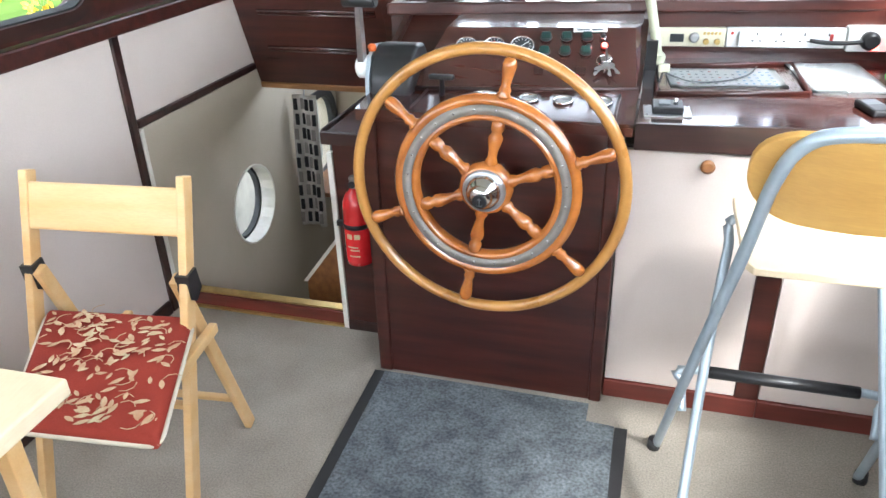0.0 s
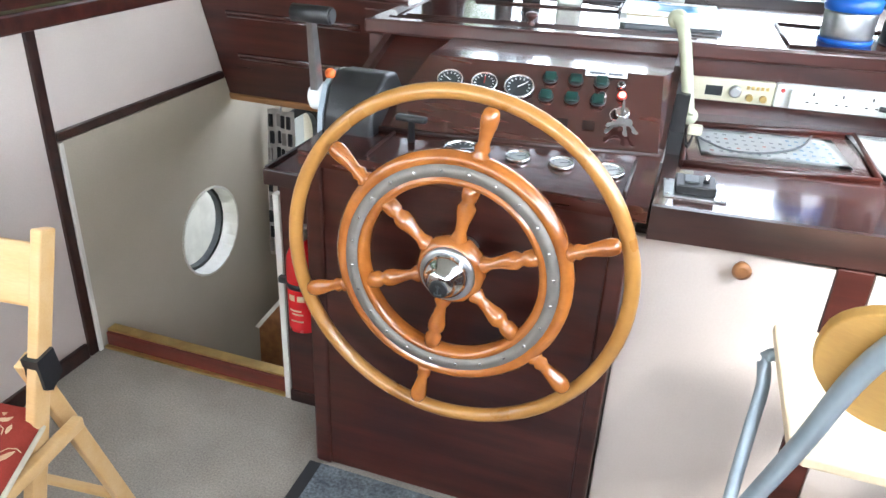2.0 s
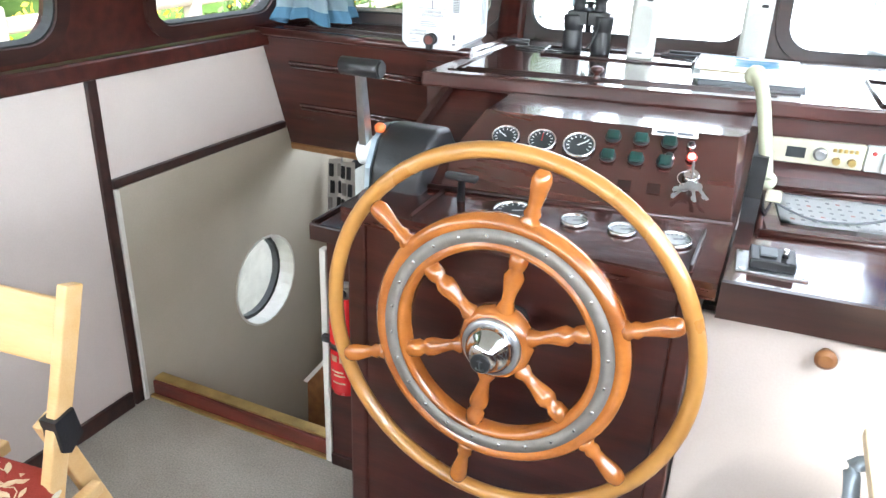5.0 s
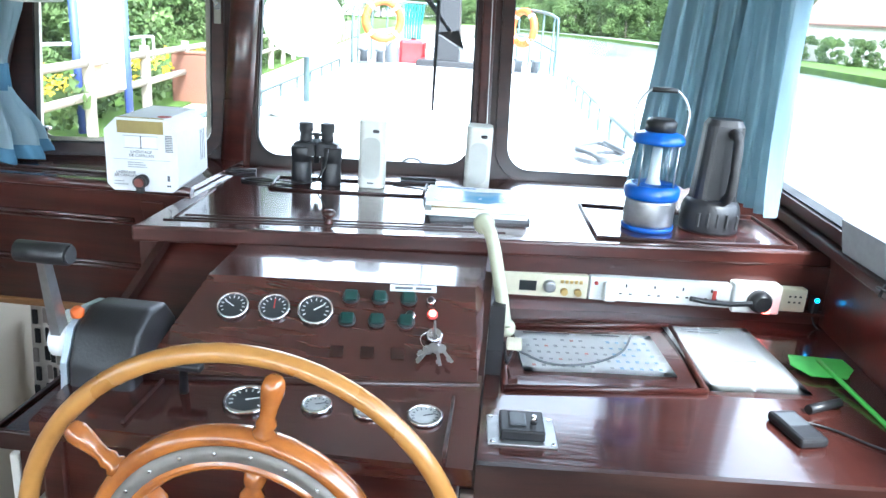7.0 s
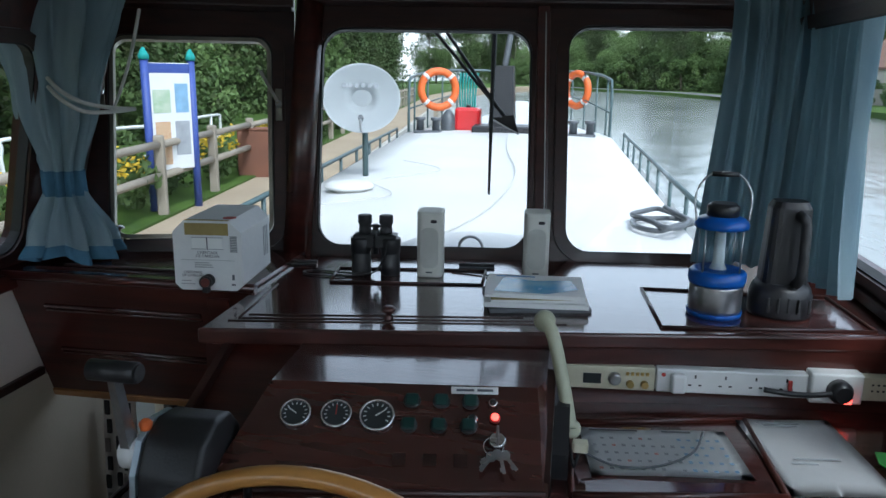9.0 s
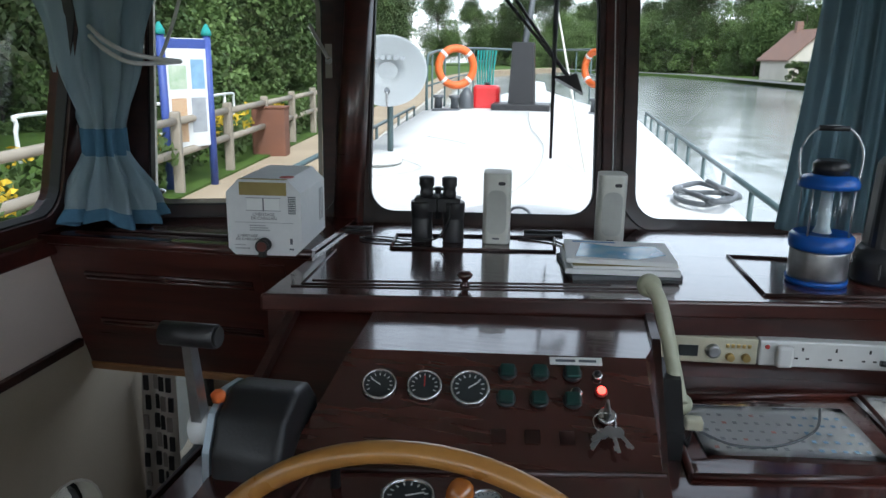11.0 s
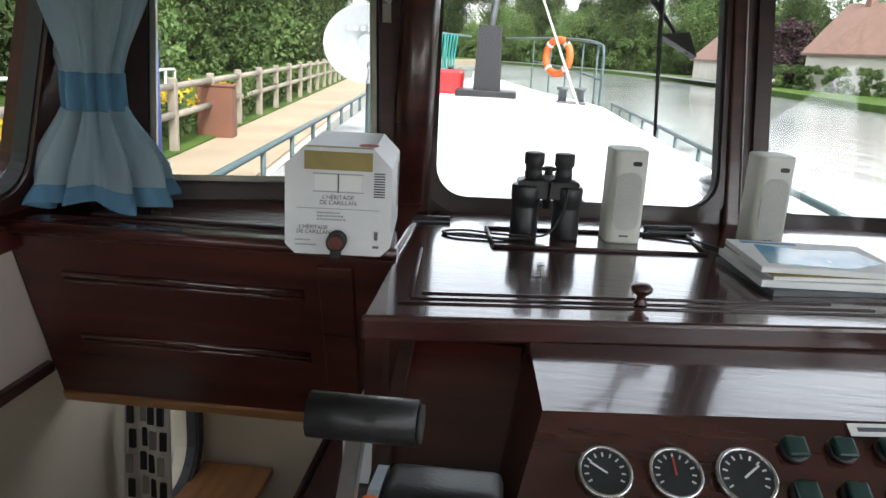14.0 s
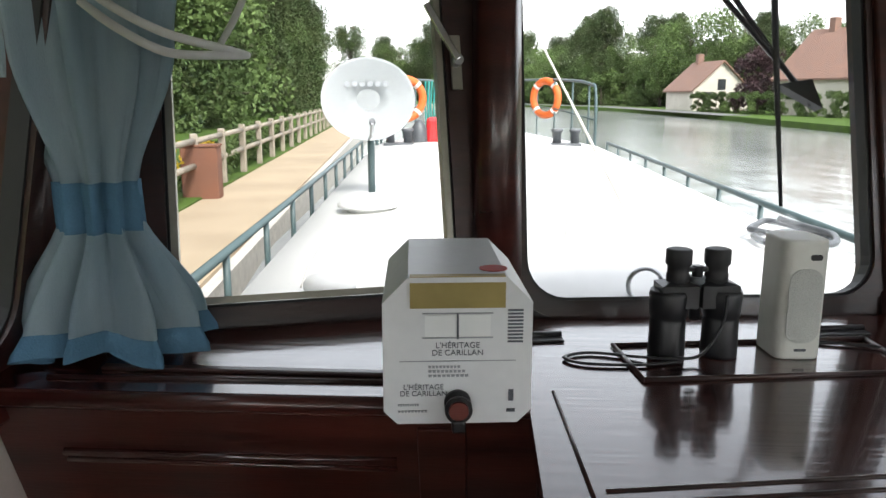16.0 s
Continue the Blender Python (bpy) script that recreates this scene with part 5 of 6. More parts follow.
def socket_strip():
    ob = thing("socket_strip", strip_m @ pose(0.2075, 0, 0), "white four-way mains socket strip with a red light", "socket strip")
    part("case", bm_box(0.0, 0, -0.018, 0.33, 0.056, 0.014, 0.004), WHITE, ob)
    part("neon", bm_lathe([(0.005, 0.014), (0.004, 0.017)], 12, pose(0.015, 0.042, 0)), INK_RED, ob, "red neon")
    for k in range(4):
        x = 0.085 + 0.066 * k
        for dx, dy, w, h in ((0, 0.040, 0.004, 0.008), (-0.011, 0.020, 0.007, 0.0035), (0.011, 0.020, 0.007, 0.0035)):
            part("slot", bm_box(x + dx - w / 2, dy - h / 2, 0.0138, x + dx + w / 2, dy + h / 2, 0.0146), BLACK, ob)
    part("plug", bm_box(0.03, 0.004, 0.0145, 0.062, 0.05, 0.035, 0.006), WHITE, ob, "white plug top")
    part("switch", bm_box(0.285, 0.018, 0.0145, 0.294, 0.042, 0.020, 0.002), INK_RED, ob, "red switch")
    ad = thing("plug_adapter", strip_m @ pose(0.5385, -0.006, 0), "white plug adapter with a black plug and lead", "adapter")
    part("case", bm_box(0.0, 0, -0.018, 0.112, 0.070, 0.024, 0.005), WHITE, ad)
    part("plug", bm_lathe([(0.026, 0.024), (0.026, 0.042), (0.018, 0.056)], 18, pose(0.058, 0.034, 0)), BLACK, ad, "black plug")
    part("glow_switch", bm_box(0.060, 0.010, 0.0242, 0.080, 0.024, 0.047, 0.002), RED_GLOW, ad, "lit red switch")
    part("lead", bm_tube(smooth_path([(0.035, 0.034, 0.048), (-0.01, 0.030, 0.050), (-0.06, 0.030, 0.046), (-0.105, 0.034, 0.04)], 6), 0.006, 8), BLACK, ad)
    so = thing("wall_socket", strip_m @ pose(0.6535, 0, 0), "cream wall socket beside the adapter", "socket")
    part("case", bm_box(0.0, 0, -0.018, 0.060, 0.056, 0.012, 0.003), CREAM, so)
    part("slots", join(*[bm_box(0.018 + dx, 0.022 + dy, 0.0118, 0.023 + dx, 0.026 + dy, 0.0128) for dx in (0, 0.012, 0.024) for dy in (0, 0.014)]), BLACK, so)
    bl = thing("charger_lead", strip_m @ pose(0.735, 0.0, 0), "dark charger lead with a blue light", "charger")
    part("plug", bm_box(-0.008, 0.0, -0.005, 0.010, 0.04, 0.018, 0.004), BLACK, bl)
    part("blue_light", bm_lathe([(0.006, 0.0), (0.004, 0.004)], 10, pose(0.0, 0.034, 0.0182)), BLUE_GLOW, bl)
    part("lead", bm_tube(smooth_path([(0.0, 0.0, 0.008), (0.01, -0.03, 0.012), (0.03, -0.048, 0.05), (0.01, -0.051, 0.15)], 6), 0.0025, 6), BLACK, bl)


socket_strip()


def chart_frame():
    ob = thing("chart_holder", pose(0, 0, TOP_Z), "shallow mahogany frame for charts on the table", "frame")
    cs = [(0.622, 2.506), (1.000, 2.571), (0.990, 2.882), (0.612, 2.798)]
    for p, q in zip(cs, cs[1:] + cs[:1]):
        part("rail", bm_tube([(*p, 0.004), (*q, 0.004)], 0.0065, 6), MAHOGANY, ob)
    return ob


chart_frame()


def sheet_of(name, corners, label, zz):
    """A sheet of paper with printed marks, in its own x, y."""
    a, b, d = Vector(corners[0]), Vector(corners[1]), Vector(corners[2])
    m = frame_at((a.x, a.y, TOP_Z + zz), (b.x - a.x, b.y - a.y, 0), (d.x - a.x, d.y - a.y, 0))
    ob = thing(name, m, label, "paper")
    w, h = (b - a).length, (d - a).length
    bm = sheet((0, 0, 0), (w, 0, 0), (0, h, 0), 8, 6, lambda u, v: 0.001 + 0.0025 * math.sin(3 * u + 2 * v) ** 2)
    bmesh.ops.solidify(bm, geom=bm.faces[:], thickness=0.0005)
    part("sheet", bm, PAPER, ob)
    return ob, w, h


card, cw, ch_ = sheet_of("sign_chart", [(0.658, 2.585), (0.958, 2.622), (0.645, 2.777)], "white chart of small waterway signs in rows", 0.002)
rng = random.Random(9)
MARK_BLUE, MARK_RED = material("pale_blue_ink", (0.26, 0.44, 0.62), 0.6), material("pale_red_ink", (0.60, 0.30, 0.26), 0.6)
for r in range(5):
    for c in range(14):
        if (r, c) in ((0, 7), (1, 6), (2, 12), (4, 0), (4, 3), (4, 7), (4, 8)):
            continue
        m_ = MARK_BLUE if c > 8 else (MARK_RED if (r * 5 + c * 3) % 7 == 0 else INK_SOFT)
        x, y = 0.018 + c * (cw - 0.03) / 14, 0.018 + r * (ch_ - 0.04) / 5
        part("sign_mark", bm_box(x, y, 0.0045, x + 0.0075, y + rng.uniform(0.006, 0.010), 0.0050), m_, card)
part("heading", join(line(0.07, ch_ - 0.014, 0.10, 0.006, 0.0048), line(0.20, ch_ - 0.014, 0.06, 0.006, 0.0048)), INK, card)
a4, aw, ah = sheet_of("notice_sheet", [(1.007, 2.575), (1.205, 2.60), (0.993, 2.885)], "white printed notice in a plastic sleeve", 0.0035)
for k, (x, y, w) in enumerate(((0.085, 0.285, 0.09), (0.085, 0.272, 0.07), (0.10, 0.13, 0.09), (0.07, 0.112, 0.05))):
    part("text_line", line(x, y, w, 0.006, 0.0050), INK_SOFT, a4)

sw = thing("switch_plate", pose(0.652, 2.362, TOP_Z, 0, 0, 4), "chrome-edged black switch plate set in the chart table", "switch")
part("plate", bm_box(-0.056, -0.045, 0, 0.056, 0.045, 0.004, 0.001), STEEL, sw)
part("block", bm_box(-0.036, -0.034, 0.004, 0.036, 0.034, 0.022, 0.003), BLACK, sw, "black block")
part("rocker", bm_box(-0.022, -0.018, 0.022, 0.006, 0.020, 0.026, 0.002), GREY_PLASTIC, sw)
part("toggle", bm_lathe([(0.006, 0.022), (0.004, 0.036)], 10, pose(0.018, -0.006, 0)), CHROME, sw)
for x, y in ((-0.049, -0.038), (0.049, -0.038), (-0.049, 0.038), (0.049, 0.038)):
    part("screw", bm_lathe([(0.004, 0.004), (0.003, 0.0055)], 8, pose(x, y, 0)), CHROME, sw)

ph = thing("mobile_phone", pose(1.125, 2.455, TOP_Z, 0, 0, 16), "small dark mobile phone with a charger lead", "phone")
part("case", bm_box(-0.026, -0.05, 0, 0.026, 0.05, 0.018, 0.006), BLACK, ph)
part("screen", bm_box(-0.019, -0.005, 0.018, 0.019, 0.038, 0.0186), GREY_PLASTIC, ph)
part("lead", bm_tube(smooth_path([(0.02, 0.03, 0.008), (0.07, 0.0, 0.004), (0.11, -0.06, 0.004), (0.17, -0.12, 0.004), (0.20, -0.15, 0.004)], 6), 0.0022, 6), BLACK, ph)

swat = thing("fly_swatter", pose(1.262, 2.72, TOP_Z + 0.012, 4, 0, 0), "bright green plastic fly swatter lying on the chart table", "fly swatter")
part("head", bm_prism([(-0.055, 0.035), (-0.062, -0.005), (-0.035, -0.045), (0.035, -0.045), (0.062, -0.005), (0.055, 0.035)], 0, 0.003), GREEN_BRIGHT, swat, "flat hexagonal head")
part("handle", bm_tube([(0.0, 0.02, 0.004), (0.012, -0.05, 0.005), (0.055, -0.32, 0.006)], 0.005, 8), GREEN_BRIGHT, swat, "thin green handle")
dk = thing("pen_knife", pose(1.205, 2.55, TOP_Z + 0.009, 0, 0, 30), "short black pen torch beside the notice", "pen torch")
part("case", bm_tube([(-0.04, 0, 0.0), (0.04, 0, 0.0)], 0.009, 10), BLACK, dk)


# ---- curtains and window fittings ----
def tied_curtain(x, y, turn, zs, label):
    """A gathered curtain tied in at a band: zs are (height, half width, half depth)."""
    ob = thing("curtain", pose(x, y, 0, 0, 0, turn), label, "curtain", "blue curtains")

    def skin(rows, mat_, name, grow=0.0, lab=""):
        bm = bmesh.new()
        n, rings = 120, []
        for zz, w, d, sx in rows:
            ring = []
            for i in range(n):
                a = 2 * math.pi * i / n
                fold = 1 + 0.27 * math.sin(9 * a + 2.6 * math.sin(3.4 * zz)) + 0.09 * math.sin(17 * a + 7 * zz + 1.2 * math.sin(2 * a)) + 0.04 * math.sin(31 * a - 4 * zz)
                zz2 = zz + (0.010 * math.sin(3 * a + 1) + 0.006 * math.sin(7 * a)) * max(0.0, (1.12 - zz) / 0.1)
                ring.append(bm.verts.new((sx + (w * fold + grow) * math.cos(a), (d * fold + grow) * math.sin(a), zz2)))
            rings.append(ring)
        for p, q in zip(rings, rings[1:]):
            for i in range(n):
                bm.faces.new((p[i], p[(i + 1) % n], q[(i + 1) % n], q[i])).smooth = True
        return part(name, bm, mat_, ob, lab)

    def rows(lo, hi, k):
        out = []
        for i in range(k + 1):
            zz = lo + (hi - lo) * i / k
            for (z0, w0, d0, s0), (z1, w1, d1, s1) in zip(zs, zs[1:]):
                if z0 <= zz <= z1:
                    t = (zz - z0) / (z1 - z0)
                    t = t * t * (3 - 2 * t)
                    out.append((zz, w0 + (w1 - w0) * t, d0 + (d1 - d0) * t, s0 + (s1 - s0) * t))
                    break
        return out

    skin(rows(zs[0][0] + 0.035, zs[-1][0], 40), CURTAIN, "cloth", lab="grey-blue pleated cloth")
    skin(rows(zs[0][0], zs[0][0] + 0.036, 3), CURTAIN_BAND, "hem", 0.001, "darker blue hem")
    skin([(zz, 0.042, 0.036, zs[2][3]) for zz in (1.205, 1.22, 1.24, 1.26, 1.275)], CURTAIN_BAND, "tie_band", 0.004, "blue tie band")
    return ob


tied_curtain(-0.797, 3.16, 15, [(1.030, 0.118, 0.062, -0.002), (1.075, 0.102, 0.058, -0.002), (1.24, 0.040, 0.034, 0.0), (1.46, 0.088, 0.048, 0.0), (1.80, 0.165, 0.055, 0.015)], "grey-blue pleated curtain tied with a blue band in the corner")


def hanging_curtain():
    ob = thing("curtain", pose(0, 0, 0), "long grey-blue pleated curtain hanging over the corner windows", "curtain", "blue curtains")
    pts = smooth_path([(1.02, 3.545), (1.11, 3.56), (1.205, 3.53), (1.245, 3.45), (1.258, 3.36), (1.262, 3.24)], 40)
    bm = bmesh.new()
    rings = []
    k = len(pts)
    for j in range(26):
        t = j / 25
        row = []
        for i, p in enumerate(pts):
            q = pts[min(i + 1, k - 1)] - pts[max(i - 1, 0)]
            nrm = Vector((-q.y, q.x, 0)).normalized()
            f = (0.023 + 0.006 * t) * math.sin(i * 0.30 + 0.9 * math.sin(3 * t) + 0.8 * math.sin(i * 0.07)) + 0.009 * math.sin(i * 0.71 + 4 * t)
            lean = Vector((-0.075 * (1 - t) ** 1.5 * (1 - i / k), -0.10 * (1 - t), 0))
            row.append(bm.verts.new((p.x + nrm.x * f + lean.x, p.y + nrm.y * f + lean.y, 1.035 + 0.75 * t)))
        rings.append(row)
    for a, b in zip(rings, rings[1:]):
        for i in range(k - 1):
            bm.faces.new((a[i], a[i + 1], b[i + 1], b[i])).smooth = True
    bmesh.ops.solidify(bm, geom=bm.faces[:], thickness=0.0015)
    part("cloth", bm, CURTAIN, ob, "grey-blue pleated cloth")
    return ob


hanging_curtain()


def window_fittings():
    ob = thing("window_stay", FRONT_L @ pose(0.70, 0.50, 0.02), "brass and chrome stay latch on the opening window", "window stay", "window stays")
    part("arm", bm_box(-0.115, -0.006, 0.014, 0.0, 0.006, 0.024, 0.002, pose(0, 0, 0, 0, 0, -62)), CHROME, ob)
    part("pivot", bm_lathe([(0.010, 0), (0.010, 0.022)], 12), STEEL, ob)
    part("plate", bm_box(-0.010, -0.05, 0, 0.010, 0.05, 0.004, 0.001), ALUMINIUM, ob)
    o2 = thing("window_stay", FRONT_L @ pose(0.175, 0.53, 0.03), "white cord and chrome stay tied to the curtain", "window stay", "window stays")
    part("arm", bm_tube([(-0.11, 0.10, 0.04), (0.0, 0.02, 0.012)], 0.006, 8), CHROME, o2)
    inv = (FRONT_L @ pose(0.175, 0.53, 0.03)).inverted()
    for dz in (0.0, -0.022):
        part("strap", bm_tube([inv @ q for q in smooth_path([(-0.755, 3.075, 1.525 + dz), (-0.70, 3.05, 1.492 + dz), (-0.645, 3.06, 1.464 + dz), (-0.600, 3.12, 1.450 + dz * 0.4), (-0.592, 3.20, 1.445)], 6)], 0.0055, 8), CORD, o2, "white plastic strap round the curtain")
    part("cord", bm_tube([inv @ q for q in smooth_path([(-0.600, 3.12, 1.455), (-0.565, 3.10, 1.50), (-0.53, 3.10, 1.585), (-0.515, 3.13, 1.70)], 6)], 0.0045, 6), CORD, o2)
    part("pivot", bm_lathe([(0.010, 0), (0.012, 0.012), (0.008, 0.025)], 12), CHROME, o2)
    part("plate", bm_box(-0.009, -0.04, 0, 0.009, 0.04, 0.004, 0.001), ALUMINIUM, o2)
    for x in (0.22, 0.62):
        o3 = thing("window_catch", FRONT_L @ pose(x, 0.082, 0.016), "small chrome thumb catch on the window sash", "catch", "window catches")
        part("screw", bm_lathe([(0.005, 0.0), (0.005, 0.02), (0.016, 0.024), (0.016, 0.030), (0.008, 0.034)], 14, pose(0, 0.012, 0.012, -90, 0, 0)), CHROME, o3)
        part("bracket", bm_box(-0.028, -0.008, 0, 0.010, 0.010, 0.012, 0.002), ALUMINIUM, o3)
    o4 = thing("pull_cord", FRONT_R @ pose(0.755, 0.25, 0.026), "thin white cord hanging beside the mullion", "cord")
    part("cord", bm_tube([(0.012, -0.20, 0), (0.010, 0.1, 0), (0.005, 0.55, 0)], 0.0018, 5), CORD, o4)


window_fittings()


cd = thing("grey_card", pose(1.335, 2.80, 1.031, 0, 0, 3), "plain grey card leaning on the canal-side window", "card")
part("card", bm_box(-0.002, -0.09, 0, 0.002, 0.09, 0.075, 0.001, pose(0, 0, 0, 0, -12, 0)), INK_SOFT, cd)
sg = thing("sunglasses", pose(1.325, 2.60, 1.0315, 0, 0, 70), "black folded sunglasses on the sill rail", "glasses")
for sx in (-0.033, 0.033):
    part("lens", bm_prism([(px + sx, py) for px, py in rounded(0.052, 0.036, 0.014, 4)], 0, 0.003, pose(0, 0, 0.019, 78, 0, 0)), BLACK, sg, "dark lens")
    part("temple", bm_tube([(sx * 1.75, 0.0, 0.028), (sx * 0.6, 0.035, 0.012), (-sx * 0.8, 0.045, 0.005)], 0.003, 6), BLACK, sg)
part("bridge", bm_tube([(-0.009, 0, 0.026), (0.009, 0, 0.026)], 0.003, 6), BLACK, sg)
for x, y in ((-0.184, 3.335), (0.335, 3.405)):
    hi = thing("hinge_plate", pose(x, y, SHELF_Z + 0.0005, 0, 0, 9), "small black metal hinge plate at the back of the shelf", "hinge", "shelf hinges")
    part("leaf", bm_box(-0.052, -0.014, 0, 0.052, 0.014, 0.004, 0.001), BLACK, hi)
    part("knuckle", bm_tube([(-0.052, 0.010, 0.006), (0.052, 0.010, 0.006)], 0.006, 8), BLACK, hi)

# ---- stairwell ----
cp_shelf = structure("trim_stair_ledge", bm_box(XL + 0.007, 3.42, 0.0, -0.70, 3.89, 0.022, 0.003), STAIR_WOOD, "brown wooden ledge under the stairwell window", "ledge")
cu = thing("cup", pose(-0.785, 3.52, 0.0225), "terracotta cup with a white inside on the stairwell ledge", "cup")
part("bowl", bm_lathe([(0.028, 0.0), (0.036, 0.07), (0.040, 0.085), (0.036, 0.085), (0.032, 0.06), (0.026, 0.006)], 20), material("terracotta", (0.45, 0.15, 0.06), 0.5), cu, smooth=True)
def checked_bag():
    ob = thing("checked_cloth", pose(-0.872, 3.40, 0.0, 0, 2, 0), "black and white checked cloth hanging in the stairwell", "cloth")
    top, w, h = 0.49, 0.105, 0.63
    wave = lambda u, v: 0.010 * math.sin(9 * u + 2 * v) + 0.006 * math.sin(17 * u) * (1 - v)
    bm = sheet((-w / 2, 0.0, top - h), (w, 0, 0), (0, 0, h), 24, 30, wave)
    for v in bm.verts:
        v.co.x *= 1 + 0.25 * (top - v.co.z) / h
    bmesh.ops.solidify(bm, geom=bm.faces[:], thickness=0.002)
    part("cloth", bm, CHECK_LIGHT, ob, smooth=True)
    for r in range(9):
        for c in range(4):
            u, v = 0.07 + c * 0.235 + (0.05 if r % 2 else 0), 0.03 + r * 0.108
            x0, z0 = -w / 2 + w * u, top - h + h * v
            grow = 1 + 0.25 * (top - z0) / h
            part("check", bm_box(x0 * grow, -wave(u, v) - 0.0085, z0, x0 * grow + 0.017, -wave(u, v) - 0.0015, z0 + 0.05, 0.001, pose(0, 0, 0)), (CHECK_DARK, CHECK_MID)[(r + c) % 3 == 0], ob)
    part("hook", bm_tube([(0, 0.0, top - 0.01), (0, 0.01, top + 0.05)], 0.004, 6), STEEL, ob)
    return ob


checked_bag()
st = thing("stair_string", pose(-0.33, 2.5, 0), "brown wooden stair string with a white edge going down", "stair")
part("board", bm_hull([(x, y, zz) for y in (0.30, 0.32) for x, zz in ((-0.13, 0.147), (-0.294, -0.076), (-0.30, -0.30), (0.028, -0.30), (0.028, 0.34))]), STAIR_WOOD, st)
part("edge", bm_hull([(x, y, zz) for y in (0.296, 0.324) for x, zz in ((-0.294, -0.075), (-0.308, -0.072), (0.028, 0.365), (0.028, 0.345))]), WHITE_TRIM, st, "white edge strip")
for k in range(4):
    sp = part("tread", bm_box(-0.58, 0.02 + 0.17 * k, -0.25 - 0.19 * k, -0.03, 0.20 + 0.17 * k, -0.225 - 0.19 * k, 0.003), STAIR_WOOD, st)
wb = tagged(obj("white_carton", bm_box(-0.235, 2.80, LEDGE_Z + 0.001, -0.165, 2.96, LEDGE_Z + 0.085, 0.004), CARD_WHITE), "small white carton on the console ledge", "carton")

# ---- outside: deck, water, banks ----
lside = lambda y: -0.90 - 0.095 * y       # rail lines of the two side decks
rside = lambda y: 1.54 - 0.012 * y
axis = lambda y: (lside(y) + rside(y)) / 2
half = lambda y: (rside(y) - lside(y)) / 2


def foredeck():
    ob = thing("foredeck", pose(0, 0, 0), "long white painted hold roof of the barge", "boat deck")
    bm = bmesh.new()
    rows = []
    for y in [3.95 + 0.85 * i for i in range(29)]:
        hw = half(y) - 0.21 if y < 13 else max(0.35, half(13) - 0.21 - 0.28 * (y - 13) ** 0.7)
        rows.append([bm.verts.new((axis(y) + hw * s, y, 0.70 + 0.05 * (1 - s * s) - 0.0)) for s in (-1, -0.75, -0.5, -0.25, 0, 0.25, 0.5, 0.75, 1)])
    for a, b in zip(rows, rows[1:]):
        for i in range(8):
            bm.faces.new((a[i], a[i + 1], b[i + 1], b[i])).smooth = True
    ext = bmesh.ops.extrude_face_region(bm, geom=bm.faces[:])
    for v in [v for v in ext["geom"] if isinstance(v, bmesh.types.BMVert)]:
        v.co.z = 0.25
    bmesh.ops.recalc_face_normals(bm, faces=bm.faces)
    part("roof", bm, DECK, ob)
    side = bm_prism([(lside(7.5) - 0.25, 7.5), (lside(4) - 0.02, 3.99), (rside(4) + 0.25, 3.99), (rside(13) + 0.2, 13), (axis(20) + 1.1, 20), (axis(28), 28), (axis(20) - 1.1, 20), (lside(13) - 0.2, 13)], -1.1, 0.30)
    part("hull", side, GUNWALE, ob, "grey steel hull and side decks")
    return ob


foredeck()
water = bm_box(-600, -600, -1.3, 900, 900, -1.0)
structure("water", water, WATER, "rippled grey-green canal water", "water")
quay = lambda y: -2.05 - 0.13 * (y - 3)
fence_x = lambda y: -4.2 - 0.135 * (y - 9.5)
ys = [-60, -20, 0, 5, 10, 15, 20, 30, 45, 70, 110, 170]


def strip(name, left, right, z0, z1, mat_, label):
    bm = bm_prism([(left(y), y) for y in ys] + [(right(y), y) for y in reversed(ys)], z0, z1)
    return structure(name, bm, mat_, label, name)


bend = lambda y: 0.0 if y < 70 else 0.002 * (y - 70) ** 2
strip("pavement", lambda y: fence_x(y) + bend(y), lambda y: quay(y) + bend(y), -1.6, -0.2, GRAVEL, "sandy gravel towpath along the canal")
strip("ground", lambda y: -500, lambda y: fence_x(y) + bend(y) - 0.001, -1.6, -0.17, GRASS, "grass verge beside the towpath")
far = [(21, -200), (21.5, 20), (22, 50), (21, 90), (13, 135), (-12, 195), (-60, 260)]
structure("ground_far", bm_prism(far + [(-60, 800), (800, 800), (800, -200)], -1.6, -0.55), GRASS, "grassy far bank of the canal", "ground")
structure("road_far", bm_prism([(21, 75), (24, 75), (20, 130), (-5, 190), (-9, 188), (16, 128)], -0.549, -0.53), material("asphalt", (0.16, 0.16, 0.16), 0.9, bump=0.3), "grey lane on the far bank", "road")


# quay face made up and kept pale, so the porthole looks out on brightness
structure("wall_quay", bm_prism([(quay(y) - 0.1, y) for y in ys[1:9]] + [(quay(y) + 0.12, y) for y in reversed(ys[1:9])], -1.5, -0.24), material("backdrop_pale", (0.55, 0.53, 0.48), 0.9, bump=0.4, bump_scale=20), "pale quay face added as a bright backdrop for the porthole", "wall")


